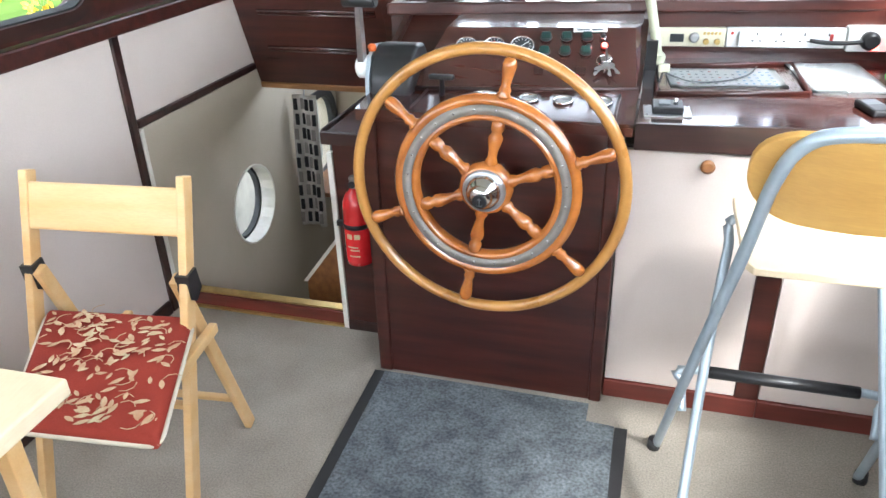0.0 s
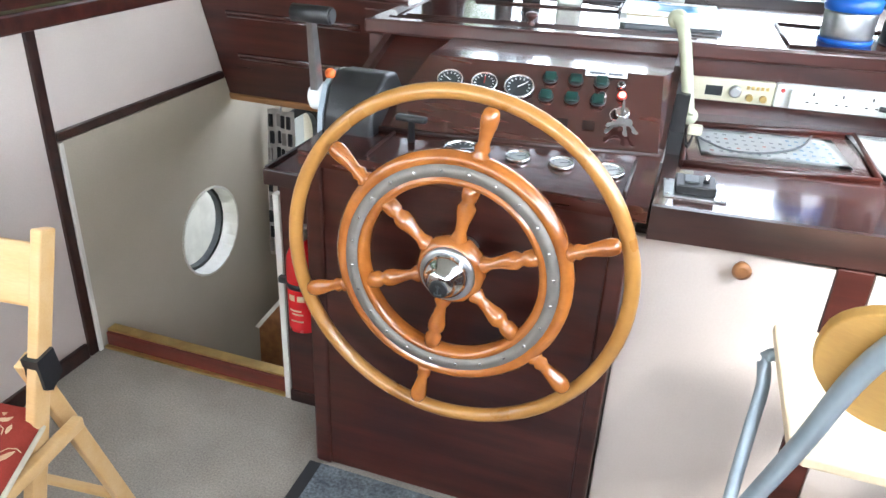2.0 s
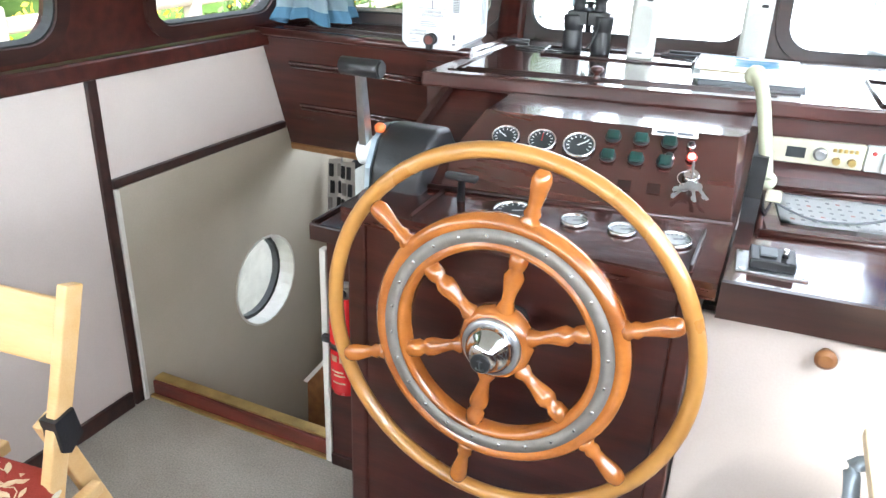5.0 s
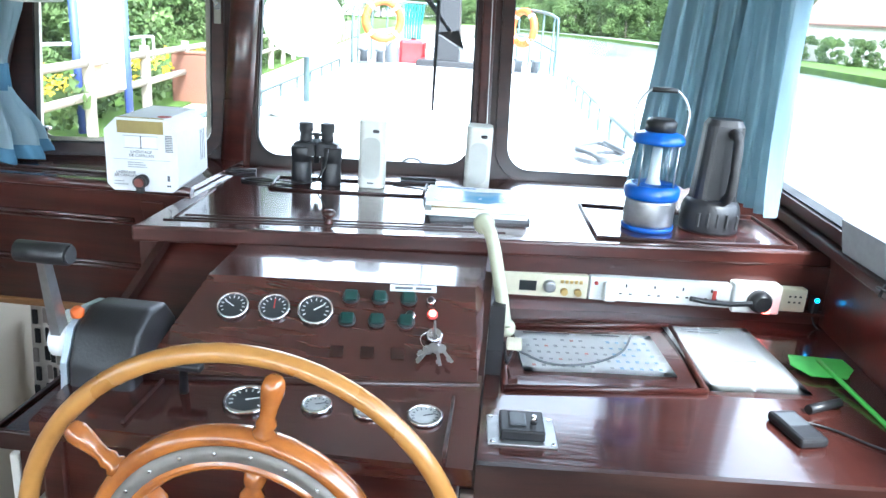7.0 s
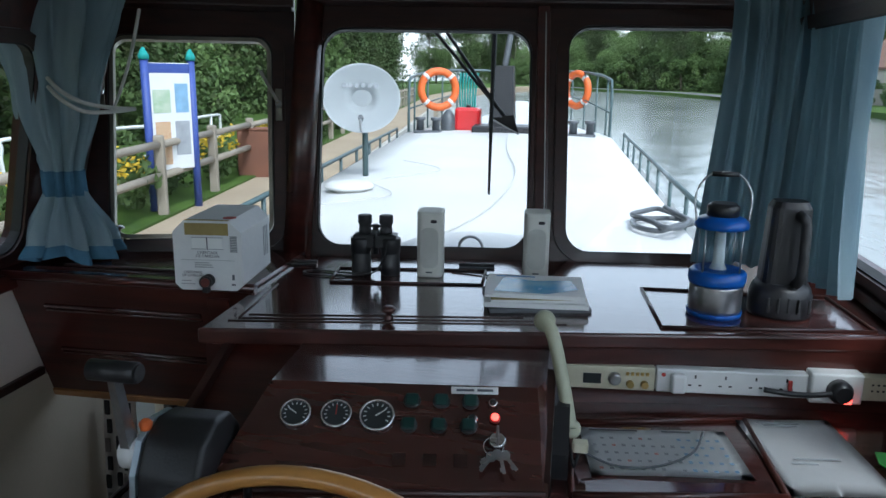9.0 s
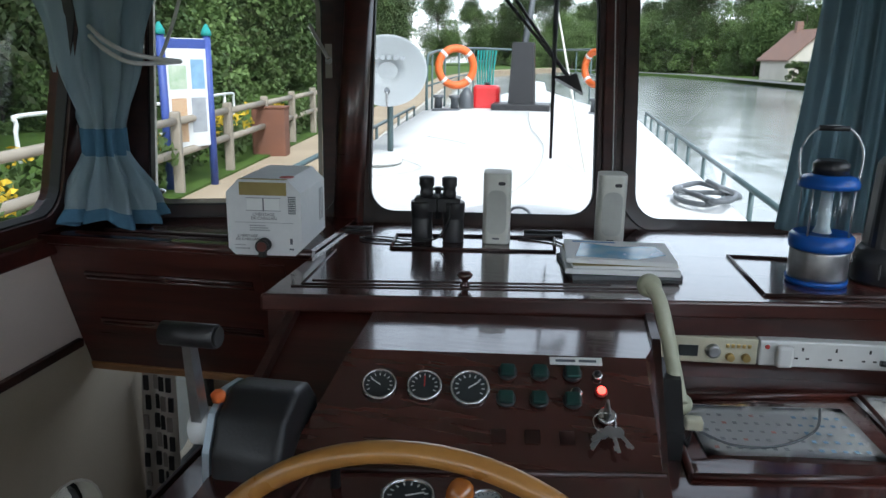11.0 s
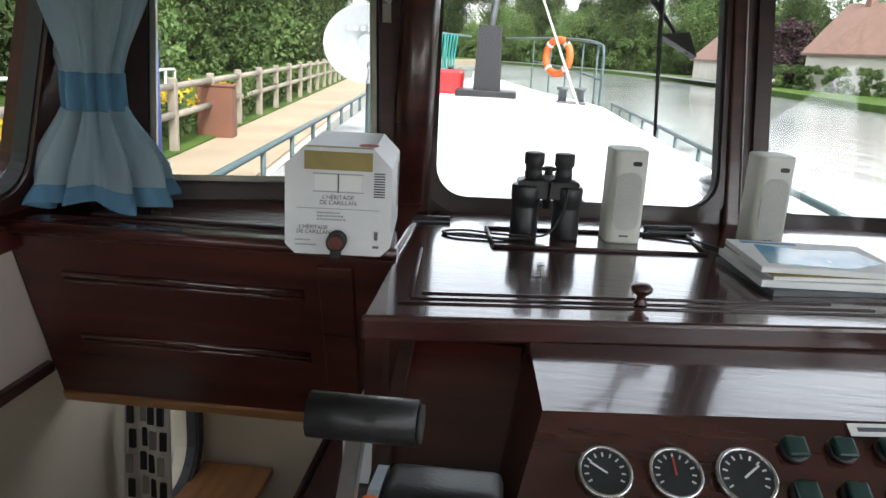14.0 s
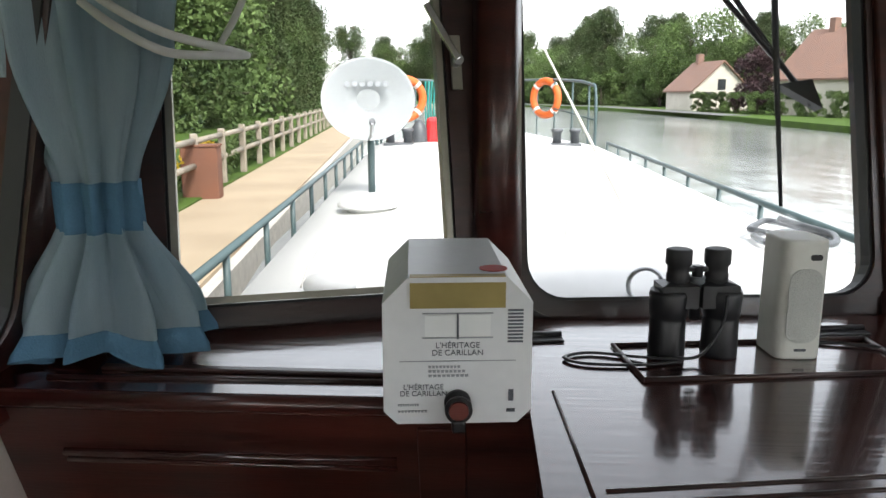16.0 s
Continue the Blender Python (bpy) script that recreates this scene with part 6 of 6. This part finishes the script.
def leaf_cloud(centres, count, size, rng):
    """Many small leaves scattered in lumps, as plain quads."""
    verts, faces = [], []
    for k in range(count):
        c, r = centres[rng.randrange(len(centres))]
        d = Vector((rng.gauss(0, 1), rng.gauss(0, 1), rng.gauss(0, 1))).normalized() * r * (rng.random() ** 0.35)
        p = Vector(c) + d
        u = Vector((rng.gauss(0, 1), rng.gauss(0, 1), rng.gauss(0, 1))).normalized()
        w = u.cross(Vector((rng.gauss(0, 1), rng.gauss(0, 1), rng.gauss(0, 1)))).normalized()
        s = size * rng.uniform(0.6, 1.3)
        i = len(verts)
        verts += [p - u * s, p + w * s * 0.55, p + u * s, p - w * s * 0.55]
        faces.append((i, i + 1, i + 2, i + 3))
    me = bpy.data.meshes.new("crown")
    me.from_pydata(verts, [], faces)
    return me


def tree_master(seed, h, spread, leaf_mat, count, label, low=0.25, size=0.22):
    rng = random.Random(seed)
    ob = thing("tree", pose(0, 0, -50), label, "tree")
    top = Vector((rng.uniform(-0.4, 0.4), rng.uniform(-0.4, 0.4), h * 0.8))
    limbs = [bm_tube(smooth_path([(0, 0, -0.3), (top.x * 0.3, top.y * 0.3, h * 0.35), top], 4), 0.022 * h, 8, taper=0.03)]
    centres = []
    for i in range(16):
        z = h * rng.uniform(low, 0.95)
        a = rng.uniform(0, 2 * math.pi)
        reach = spread * rng.uniform(0.45, 1.0) * (1 - 0.55 * max(0, z / h - 0.5))
        end = Vector((reach * math.cos(a), reach * math.sin(a), z))
        limbs.append(bm_tube([(top.x * z / h * 0.8, top.y * z / h * 0.8, z * 0.75), end * 0.6 + Vector((0, 0, z * 0.36)), end], 0.007 * h, 5, taper=0.02))
        centres.append((end, h * rng.uniform(0.10, 0.18)))
        centres.append((end * 0.6 + Vector((0, 0, z * 0.42)), h * rng.uniform(0.08, 0.16)))
    part("trunk", join(*limbs), BARK, ob)
    me = leaf_cloud(centres, count, size, rng)
    me.materials.append(leaf_mat)
    crown = new("crown", me)
    crown.parent = ob
    return ob


T1 = tree_master(1, 12, 3.6, LEAF, 26000, "tall leafy tree in the wood beside the towpath", 0.06, 0.105)
T2 = tree_master(2, 10, 3.4, LEAF_LIGHT, 22000, "light green leafy tree on the canal bank", 0.08, 0.11)
T3 = tree_master(3, 14, 2.6, LEAF, 24000, "slender dark green tree beside the towpath", 0.06, 0.11)
BUSH = tree_master(5, 3.2, 2.0, LEAF_LIGHT, 4500, "low green bush on the bank", 0.05, 0.13)
PURPLE = tree_master(6, 6.5, 2.6, LEAF_PURPLE, 5000, "dark purple-leaved tree between the houses", 0.15, 0.18)
used = set()


def plant(master, x, y, z, turn, s):
    m = pose(x, y, z, 0, 0, turn)
    if master not in used:
        used.add(master)
        master.matrix_world = m
        master.scale = (s, s, s)
        return master
    c = copy_thing(master, m)
    c.scale = (s, s, s)
    return c


rng = random.Random(11)
# wood beside the towpath
for i in range(34):
    y = -14 + i * 3.4 + rng.uniform(-1, 1)
    x = fence_x(y) + bend(y) - 6.6 - rng.uniform(0, 3.0)
    plant((T1, T3, T1, T2)[i % 4], x, y, -0.2, rng.uniform(0, 360), rng.uniform(0.8, 1.45))
for i in range(22):
    y = -6 + i * 4.2 + rng.uniform(-1, 1)
    plant((T1, T3)[i % 2], fence_x(y) - 11.5 - rng.uniform(0, 4), y, -0.2, rng.uniform(0, 360), rng.uniform(1.1, 1.6))
for i in range(14):
    y = 0 + i * 3.6 + rng.uniform(-1, 1)
    plant(BUSH, fence_x(y) - 5.6 - rng.uniform(0, 2), y, -0.25, rng.uniform(0, 360), rng.uniform(0.5, 0.9))
# far bank
for i in range(40):
    y = 70 + i * 3.6
    bx = 36 + (0 if y < 100 else -(y - 100) * 0.46)
    plant((BUSH, T2, BUSH)[i % 3], bx + rng.uniform(-3, 5), y + 10, -0.6, rng.uniform(0, 360), rng.uniform(1.3, 2.2) * (0.6 if i % 3 == 1 else 1))
for i in range(44):
    y = 62 + i * 4.5 + rng.uniform(-2, 2)
    bx = 24 + rng.uniform(0, 20) + (0 if y < 100 else -(y - 100) * 0.42)
    plant((T2, T1, BUSH, T2)[i % 4], bx + (14 if y < 85 else 12), y + 8, -0.6, rng.uniform(0, 360), rng.uniform(0.9, 1.6) * (1.5 if i % 4 == 2 else 1))
for i in range(24):
    plant((T1, T2)[i % 2], -45 + i * 4.6 + rng.uniform(-2, 2), 250 + rng.uniform(-15, 15), -0.6, rng.uniform(0, 360), rng.uniform(1.5, 2.4))
for i in range(16):
    plant((T2, BUSH, T1)[i % 3], 34 + rng.uniform(0, 12), -20 + i * 5.5, -0.6, rng.uniform(0, 360), rng.uniform(0.7, 1.0) * (1.5 if i % 3 == 1 else 1))


# ---- boat fittings outside ----
def wipers():
    ob = thing("windscreen_wiper", FRONT_R @ pose(0, 0, -0.10), "black windscreen wiper with twin arms outside the front window", "wiper")
    part("arm", bm_tube([(0.395, 0.79, 0.0), (0.66, 0.48, -0.01)], 0.006, 6), BLACK, ob)
    part("arm", bm_tube([(0.435, 0.79, 0.0), (0.675, 0.45, -0.01)], 0.006, 6), BLACK, ob)
    part("blade", bm_tube([(0.605, 0.80, -0.005), (0.60, 0.50, 0.0), (0.597, 0.24, 0.005)], 0.009, 6, taper=0.004), RUBBER, ob)
    part("joint", bm_hull([(0.60, 0.49, -0.02), (0.69, 0.44, -0.02), (0.67, 0.50, -0.02), (0.60, 0.49, 0.01), (0.69, 0.44, 0.01), (0.67, 0.50, 0.01)]), BLACK, ob)


wipers()


def deck_rail(side):
    ob = thing("deck_rail", pose(0, 0, 0), "dark painted steel handrail along the side deck", "railing", "deck rails")
    at = lambda y, f=1.0: axis(y) + side * half(y) * f
    top = 0.72
    part("top_rail", bm_tube([(at(y), y, top) for y in (4.2, 8, 12.0, 13.0)], 0.02, 8), RAIL_PAINT, ob)
    for k in range(11):
        y = 4.4 + 0.86 * k
        part("post", bm_tube([(at(y), y, 0.30), (at(y), y, top)], 0.017, 6), RAIL_PAINT, ob)
    high = smooth_path([(at(12.6, 0.86), 12.6, 0.3), (at(12.6, 0.86), 12.6, 1.36), (at(13.0, 0.84), 13.0, 1.54), (at(14.6, 0.74), 14.6, 1.62), (at(16.5, 0.60), 16.5, 1.66), (at(18.5, 0.42), 18.5, 1.68), (at(20, 0.2), 20, 1.68)], 5)
    part("bow_rail", bm_tube(high, 0.022, 8), RAIL_PAINT, ob)
    for y, o, zt in ((13.0, 0.84, 1.54), (14.0, 0.78, 1.59), (15.2, 0.70, 1.63), (16.5, 0.60, 1.65), (18, 0.47, 1.67)):
        part("post", bm_tube([(at(y, o), y, 0.3), (at(y, o), y, zt)], 0.016, 6), RAIL_PAINT, ob)
    part("mid_rail", bm_tube([(at(12.6, 0.86), 12.6, 1.05), (at(15, 0.71), 15, 1.15), (at(18, 0.47), 18, 1.22)], 0.012, 6), RAIL_PAINT, ob)
    return ob


deck_rail(-1)
deck_rail(1)


def lifebuoy(x, y, zc, turn):
    ob = thing("lifebuoy", pose(x, y, zc, 90, 0, turn), "orange lifebuoy hung on the bow rail", "lifebuoy", "lifebuoys")
    part("ring", bm_tube([(0.29 * math.cos(2 * math.pi * i / 36), 0.29 * math.sin(2 * math.pi * i / 36), 0) for i in range(36)], 0.062, 10, True), ORANGE, ob)
    for k in range(4):
        a = radians(45 + 90 * k)
        part("band", bm_tube([(0.29 * math.cos(a + d), 0.29 * math.sin(a + d), 0) for d in (-0.09, 0.09)], 0.065, 10), WHITE, ob)
    return ob


lifebuoy(-1.58, 13.6, 1.33, 24)
lifebuoy(0.66, 15.4, 1.33, -48)
net = thing("safety_net", pose(0, 0, 0), "teal netting tied to the bow rail", "net")
for k in range(7):
    part("strand", bm_tube(smooth_path([(-1.32 + 0.05 * k, 14.3, 1.60), (-1.33 + 0.045 * k, 14.32, 1.25), (-1.30 + 0.04 * k, 14.3, 0.85)], 4), 0.016, 5), TEAL, net)


def satellite_dish():
    ob = thing("satellite_dish", pose(-1.09, 7.26, 0.72), "pale grey oval satellite dish on a pole by the rail", "satellite dish")
    part("pole", bm_tube([(0, 0.08, 0), (0, 0.08, 0.62)], 0.025, 10), RAIL_PAINT, ob)
    bm = bmesh.new()
    n, rings = 40, []
    for r in (0.0, 0.25, 0.5, 0.75, 0.93, 1.0):
        rings.append([bm.verts.new((0.315 * r * math.cos(2 * math.pi * i / n), 0.275 * r * math.sin(2 * math.pi * i / n), 0.05 * r * r)) for i in range(n)])
    for a, b in zip(rings, rings[1:]):
        for i in range(n):
            if a is rings[0]:
                continue
            bm.faces.new((a[i], a[(i + 1) % n], b[(i + 1) % n], b[i])).smooth = True
    bm.faces.new(rings[1])
    bmesh.ops.solidify(bm, geom=bm.faces[:], thickness=0.01)
    m = pose(0, 0, 0.64, 90, 0, 8)
    bm.transform(m)
    part("reflector", bm, DISH, ob, "oval reflector")
    part("arm", bm_tube([m @ Vector(p) for p in ((0.0, -0.26, 0.05), (0.02, -0.23, 0.24), (0.03, -0.15, 0.34))], 0.010, 6), STEEL, ob)
    part("receiver", bm_lathe([(0.03, 0), (0.035, 0.05), (0.02, 0.11)], 12, m @ pose(0.03, -0.13, 0.33, 150, 0, 0) @ Matrix.Diagonal((0.6, 0.6, 0.6, 1))), GREY_PLASTIC, ob)
    part("lettering_bars", join(*[bm_box(-0.16 + 0.052 * k, 0.085, 0.024, -0.125 + 0.052 * k, 0.118, 0.026, m=m) for k in range(6)]), INK_SOFT, ob, "grey brand bars")
    return ob


satellite_dish()


def mast():
    ob = thing("mast", pose(-0.43, 12.6, 0.70), "black mast foot with a lowered mast and crosstree", "mast")
    part("tabernacle", bm_hull([(x * s, y * s, zz) for zz, s in ((0.08, 1.0), (1.0, 0.8)) for x in (-0.19, 0.19) for y in (-0.2, 0.2)]), BLACK, ob)
    part("plinth", bm_box(-0.42, -0.35, 0, 0.42, 0.3, 0.14, 0.02), BLACK, ob)
    part("pole", bm_tube([(0, 0, 0.9), (0.10, 0.8, 2.0), (0.12, 1.2, 3.0)], 0.05, 8, taper=0.03), GREY_PLASTIC, ob)
    part("crosstree", bm_tube([(-0.75, 1.2, 2.45), (0.95, 1.2, 2.45)], 0.015, 6), GREY_PLASTIC, ob)
    part("lamp", bm_box(-0.02, 1.05, 2.30, 0.22, 1.25, 2.65, 0.04), BLACK, ob)
    part("stay", bm_tube([(0.1, 1.2, 2.9), (0.9, -6.4, 0.08)], 0.010, 5), ROPE, ob)
    r = thing("fuel_can", pose(-0.98, 12.9, 0.72), "red plastic can beside the mast", "can")
    part("body", bm_box(-0.2, -0.15, 0, 0.2, 0.15, 0.36, 0.05), RED_PAINT, r)
    part("cap", bm_lathe([(0.04, 0.36), (0.04, 0.40)], 10), BLACK, r)
    g = thing("gas_bottle", pose(-1.28, 12.8, 0.70), "grey gas bottle beside the red can", "bottle")
    part("body", bm_lathe([(0.10, 0), (0.12, 0.04), (0.12, 0.22), (0.06, 0.3), (0.03, 0.34)], 14), GREY_PLASTIC, g)


mast()
for x, y in ((-1.52, 12.4), (0.74, 12.4)):
    bo = thing("bollard", pose(x, y, 0.69), "dark twin mooring bollard on the roof edge", "bollard", "bollards")
    part("base", bm_box(-0.20, -0.12, 0, 0.20, 0.12, 0.06, 0.01), GREY_PLASTIC, bo)
    for dx in (-0.12, 0.12):
        part("post", bm_lathe([(0.06, 0.06), (0.055, 0.2), (0.08, 0.21), (0.08, 0.25)], 14, pose(dx, 0, 0)), GREY_PLASTIC, bo)
for x, y, r in ((-0.80, 4.60, 0.09), (-0.98, 6.5, 0.18)):
    ve = thing("deck_vent", pose(x, y, 0.715), "low white mushroom vent on the hold roof", "vent", "roof vents")
    part("stem", bm_lathe([(r * 0.7, 0.0), (r * 0.7, 0.03)], 20), DECK, ve)
    part("cap", bm_lathe([(r, 0.03), (r, 0.05), (r * 0.8, 0.07), (r * 0.2, 0.08)], 24), DECK, ve, smooth=True)
do = thing("roof_hatch", pose(0.20, 4.55, 0.735), "domed white hatch on the hold roof with a ring handle", "hatch")
part("dome", bm_lathe([(0.42, 0.0), (0.41, 0.03), (0.33, 0.065), (0.2, 0.085), (0.03, 0.092)], 32), DECK, do, smooth=True)
part("ring_handle", bm_tube([(0.05 * math.cos(a), -0.24, 0.11 + 0.05 * math.sin(a)) for a in (2 * math.pi * i / 16 for i in range(16))], 0.007, 6, True), STEEL, do)
for pts, rr, lb in (([(-0.25, 4.3, 0.755), (0.1, 5.6, 0.765), (0.15, 7.5, 0.765), (-0.1, 9.6, 0.765), (-0.3, 12.2, 0.76)], 0.0045, "pale mooring line along the hold roof"),
                    ([(-0.9, 4.6, 0.745), (-1.0, 5.6, 0.745), (-0.6, 6.2, 0.755), (-0.9, 6.9, 0.745), (-0.5, 7.6, 0.76), (-1.0, 8.4, 0.742)], 0.0035, "thin cable wandering over the hold roof")):
    ro = thing("rope", pose(0, 0, 0), lb, "rope", "ropes on deck")
    part("strand", bm_tube(smooth_path(pts, 8), rr, 6), ROPE, ro)
cl = thing("rope_coil", pose(1.12, 5.6, 0.72), "dark coiled mooring rope on the roof edge", "rope", "ropes on deck")
part("strand", bm_tube(smooth_path([(0.13 * math.cos(a) * (1 + 0.35 * math.sin(2.3 * a)), 0.26 * math.sin(a) * (1 + 0.4 * math.cos(1.7 * a)) + 0.004 * a, 0.018 + 0.004 * a) for a in (0.6 * i for i in range(24))], 3), 0.016, 6), GREY_PLASTIC, cl)


# ---- towpath furniture ----
def fence_post_master():
    return bm_box(-0.06, -0.06, -0.25, 0.06, 0.06, 0.80, 0.02)


fence = thing("fence", pose(0, 0, 0), "weathered wooden post-and-rail fence along the towpath", "fence")
fp = None
fys = [4 + 1.9 * k for k in range(26)]
for y in fys:
    if fp is None:
        fp = part("post", fence_post_master(), FENCE_WOOD, fence)
        fp.matrix_local = pose(fence_x(y) - 0.1, y, 0)
    else:
        o = new("post", fp.data)
        o.parent = fence
        o.matrix_local = pose(fence_x(y) - 0.1, y, 0, 0, 0, (y * 37) % 20)
for a, b in zip(fys, fys[1:]):
    for zz in (0.30, 0.68):
        part("rail", bm_tube([(fence_x(a) - 0.1, a, zz), (fence_x(b) - 0.1, b, zz + 0.01)], 0.05, 8), FENCE_WOOD, fence)


BOARD_GREEN = material("board_green", (0.34, 0.46, 0.30), 0.6, second=(0.50, 0.56, 0.44), scale=9)


def info_sign():
    ob = thing("information_board", pose(-4.42, 10.2, 0.0, 0, 0, 67) @ Matrix.Diagonal((0.72, 0.72, 0.72, 1)), "tall blue-framed information board with pictures beside the path", "sign")
    for x in (-0.48, 0.48):
        part("post", bm_lathe([(0.07, -0.4), (0.07, 2.35)], 12, pose(x, 0, 0)), SIGN_BLUE, ob)
        part("finial", bm_lathe([(0.09, 2.35), (0.09, 2.42), (0.02, 2.55)], 12, pose(x, 0, 0)), TEAL, ob)
    part("panel", bm_box(-0.42, -0.03, 0.45, 0.42, 0.03, 2.30, 0.01), WHITE, ob)
    part("header", bm_box(-0.42, -0.034, 2.13, 0.42, -0.0305, 2.29), SIGN_BLUE, ob)
    for x0, x1, z0, z1, m_ in ((-0.38, -0.02, 1.45, 1.85, BOARD_GREEN), (0.08, 0.36, 1.45, 1.95, MARK_BLUE), (-0.36, -0.05, 0.55, 1.30, PRINT_CREAM), (0.05, 0.36, 0.7, 1.3, INK_SOFT)):
        part("picture", bm_box(x0, -0.034, z0, x1, -0.0305, z1), m_, ob)
    return ob


info_sign()
rb = thing("steel_bollard", pose(-4.78, 13.6, -0.2, 0, 0, 10) @ Matrix.Diagonal((0.78, 0.78, 0.8, 1)), "rusty brown steel post box at the path edge", "bollard")
part("box", bm_box(-0.36, -0.25, -0.1, 0.36, 0.25, 1.0, 0.03), RUST, rb)
part("cap", bm_box(-0.38, -0.27, 1.0, 0.38, 0.27, 1.04, 0.01), RUST, rb)
for k, (x, y) in enumerate(((-5.7, 10.8), (-5.9, 13.6))):
    hb = thing("steel_barrier", pose(x, y, -0.2, 0, 0, 80 + 22 * k) @ Matrix.Diagonal((0.9, 0.9, 0.88, 1)), "pale tubular steel barrier behind the fence", "barrier", "steel barriers")
    part("loop", bm_tube(smooth_path([(-1.9, 0, 0.45), (-1.9, 0, 0.95), (-1.6, 0, 1.08), (1.6, 0, 1.08), (1.95, 0, 0.95), (1.95, 0, 0.45)], 5), 0.03, 8), WHITE, hb)
    part("rail", bm_tube([(-1.9, 0, 0.6), (1.9, 0, 0.6)], 0.025, 8), WHITE, hb)
    for x2 in (-1.2, 1.2):
        part("leg", bm_tube([(x2, 0, -0.05), (x2, 0, 1.08)], 0.03, 8), WHITE, hb)

rng = random.Random(21)
me = leaf_cloud([((fence_x(y) + rng.uniform(-0.9, -0.35), y, rng.uniform(0.0, 0.35)), rng.uniform(0.2, 0.42)) for y in [3.5 + 0.42 * k for k in range(60)]], 9000, 0.06, rng)
me.materials.append(LEAF_LIGHT)
tagged(new("iris_leaves", me), "strip of green iris leaves along the fence", "plants", kind="stuff")
me = leaf_cloud([((fence_x(y) + rng.uniform(-0.8, -0.2), y, rng.uniform(0.25, 0.62)), 0.12) for y in [4.5 + 0.33 * k for k in range(34)]], 900, 0.04, rng)
me.materials.append(YELLOW)
tagged(new("iris_flowers", me), "yellow iris flowers along the fence", "flowers", kind="stuff")


def house(x, y, turn, w, d, h, pitch, label):
    ob = thing("house", pose(x, y, -0.6, 0, 0, turn), label, "house")
    body = bm_prism([(-w / 2, 0), (w / 2, 0), (w / 2, h), (0, h + pitch), (-w / 2, h)], -d / 2, d / 2)
    body.transform(pose(0, 0, 0, 90, 0, 0))
    part("wall", body, RENDER, ob)
    for s in (-1, 1):
        roof = bm_hull([(s * (w / 2 + 0.4), yy, h - 0.35 + t) for yy in (-d / 2 - 0.4, d / 2 + 0.4) for t in (0, 0.2)] + [(0, yy, h + pitch + 0.02 + t) for yy in (-d / 2 - 0.4, d / 2 + 0.4) for t in (0, 0.2)])
        part("roof", roof, ROOF_TILE, ob, "brown tiled roof")
    part("chimney", bm_box(-0.4, d / 4, h + pitch * 0.6, 0.4, d / 4 + 0.7, h + pitch + 1.2, 0.03), ROOF_TILE, ob)
    for wx, wz in ((-w / 4, 1.0), (w / 4, 1.0), (0, h - 0.1)):
        win = part("window", bm_box(wx - 0.5, -d / 2 - 0.04, wz, wx + 0.5, -d / 2 - 0.001, wz + 1.3), DIAL, ob)
        part("sill", bm_box(wx - 0.62, -d / 2 - 0.06, wz - 0.1, wx + 0.62, -d / 2 - 0.041, wz), WHITE_TRIM, win)
    return ob


house(26.5, 100, 10, 7, 8, 2.6, 3.2, "pale rendered house with a brown gable roof across the canal")
house(33.5, 76, 25, 9, 10, 3.6, 4.4, "large pale gabled house across the canal")
plant(PURPLE, 27.5, 84, -0.6, 20, 1.0)
for k in range(9):
    plant(BUSH, 23.5 + 0.9 * k, 92 - 4 * k, -0.6, 40 * k, 0.7)
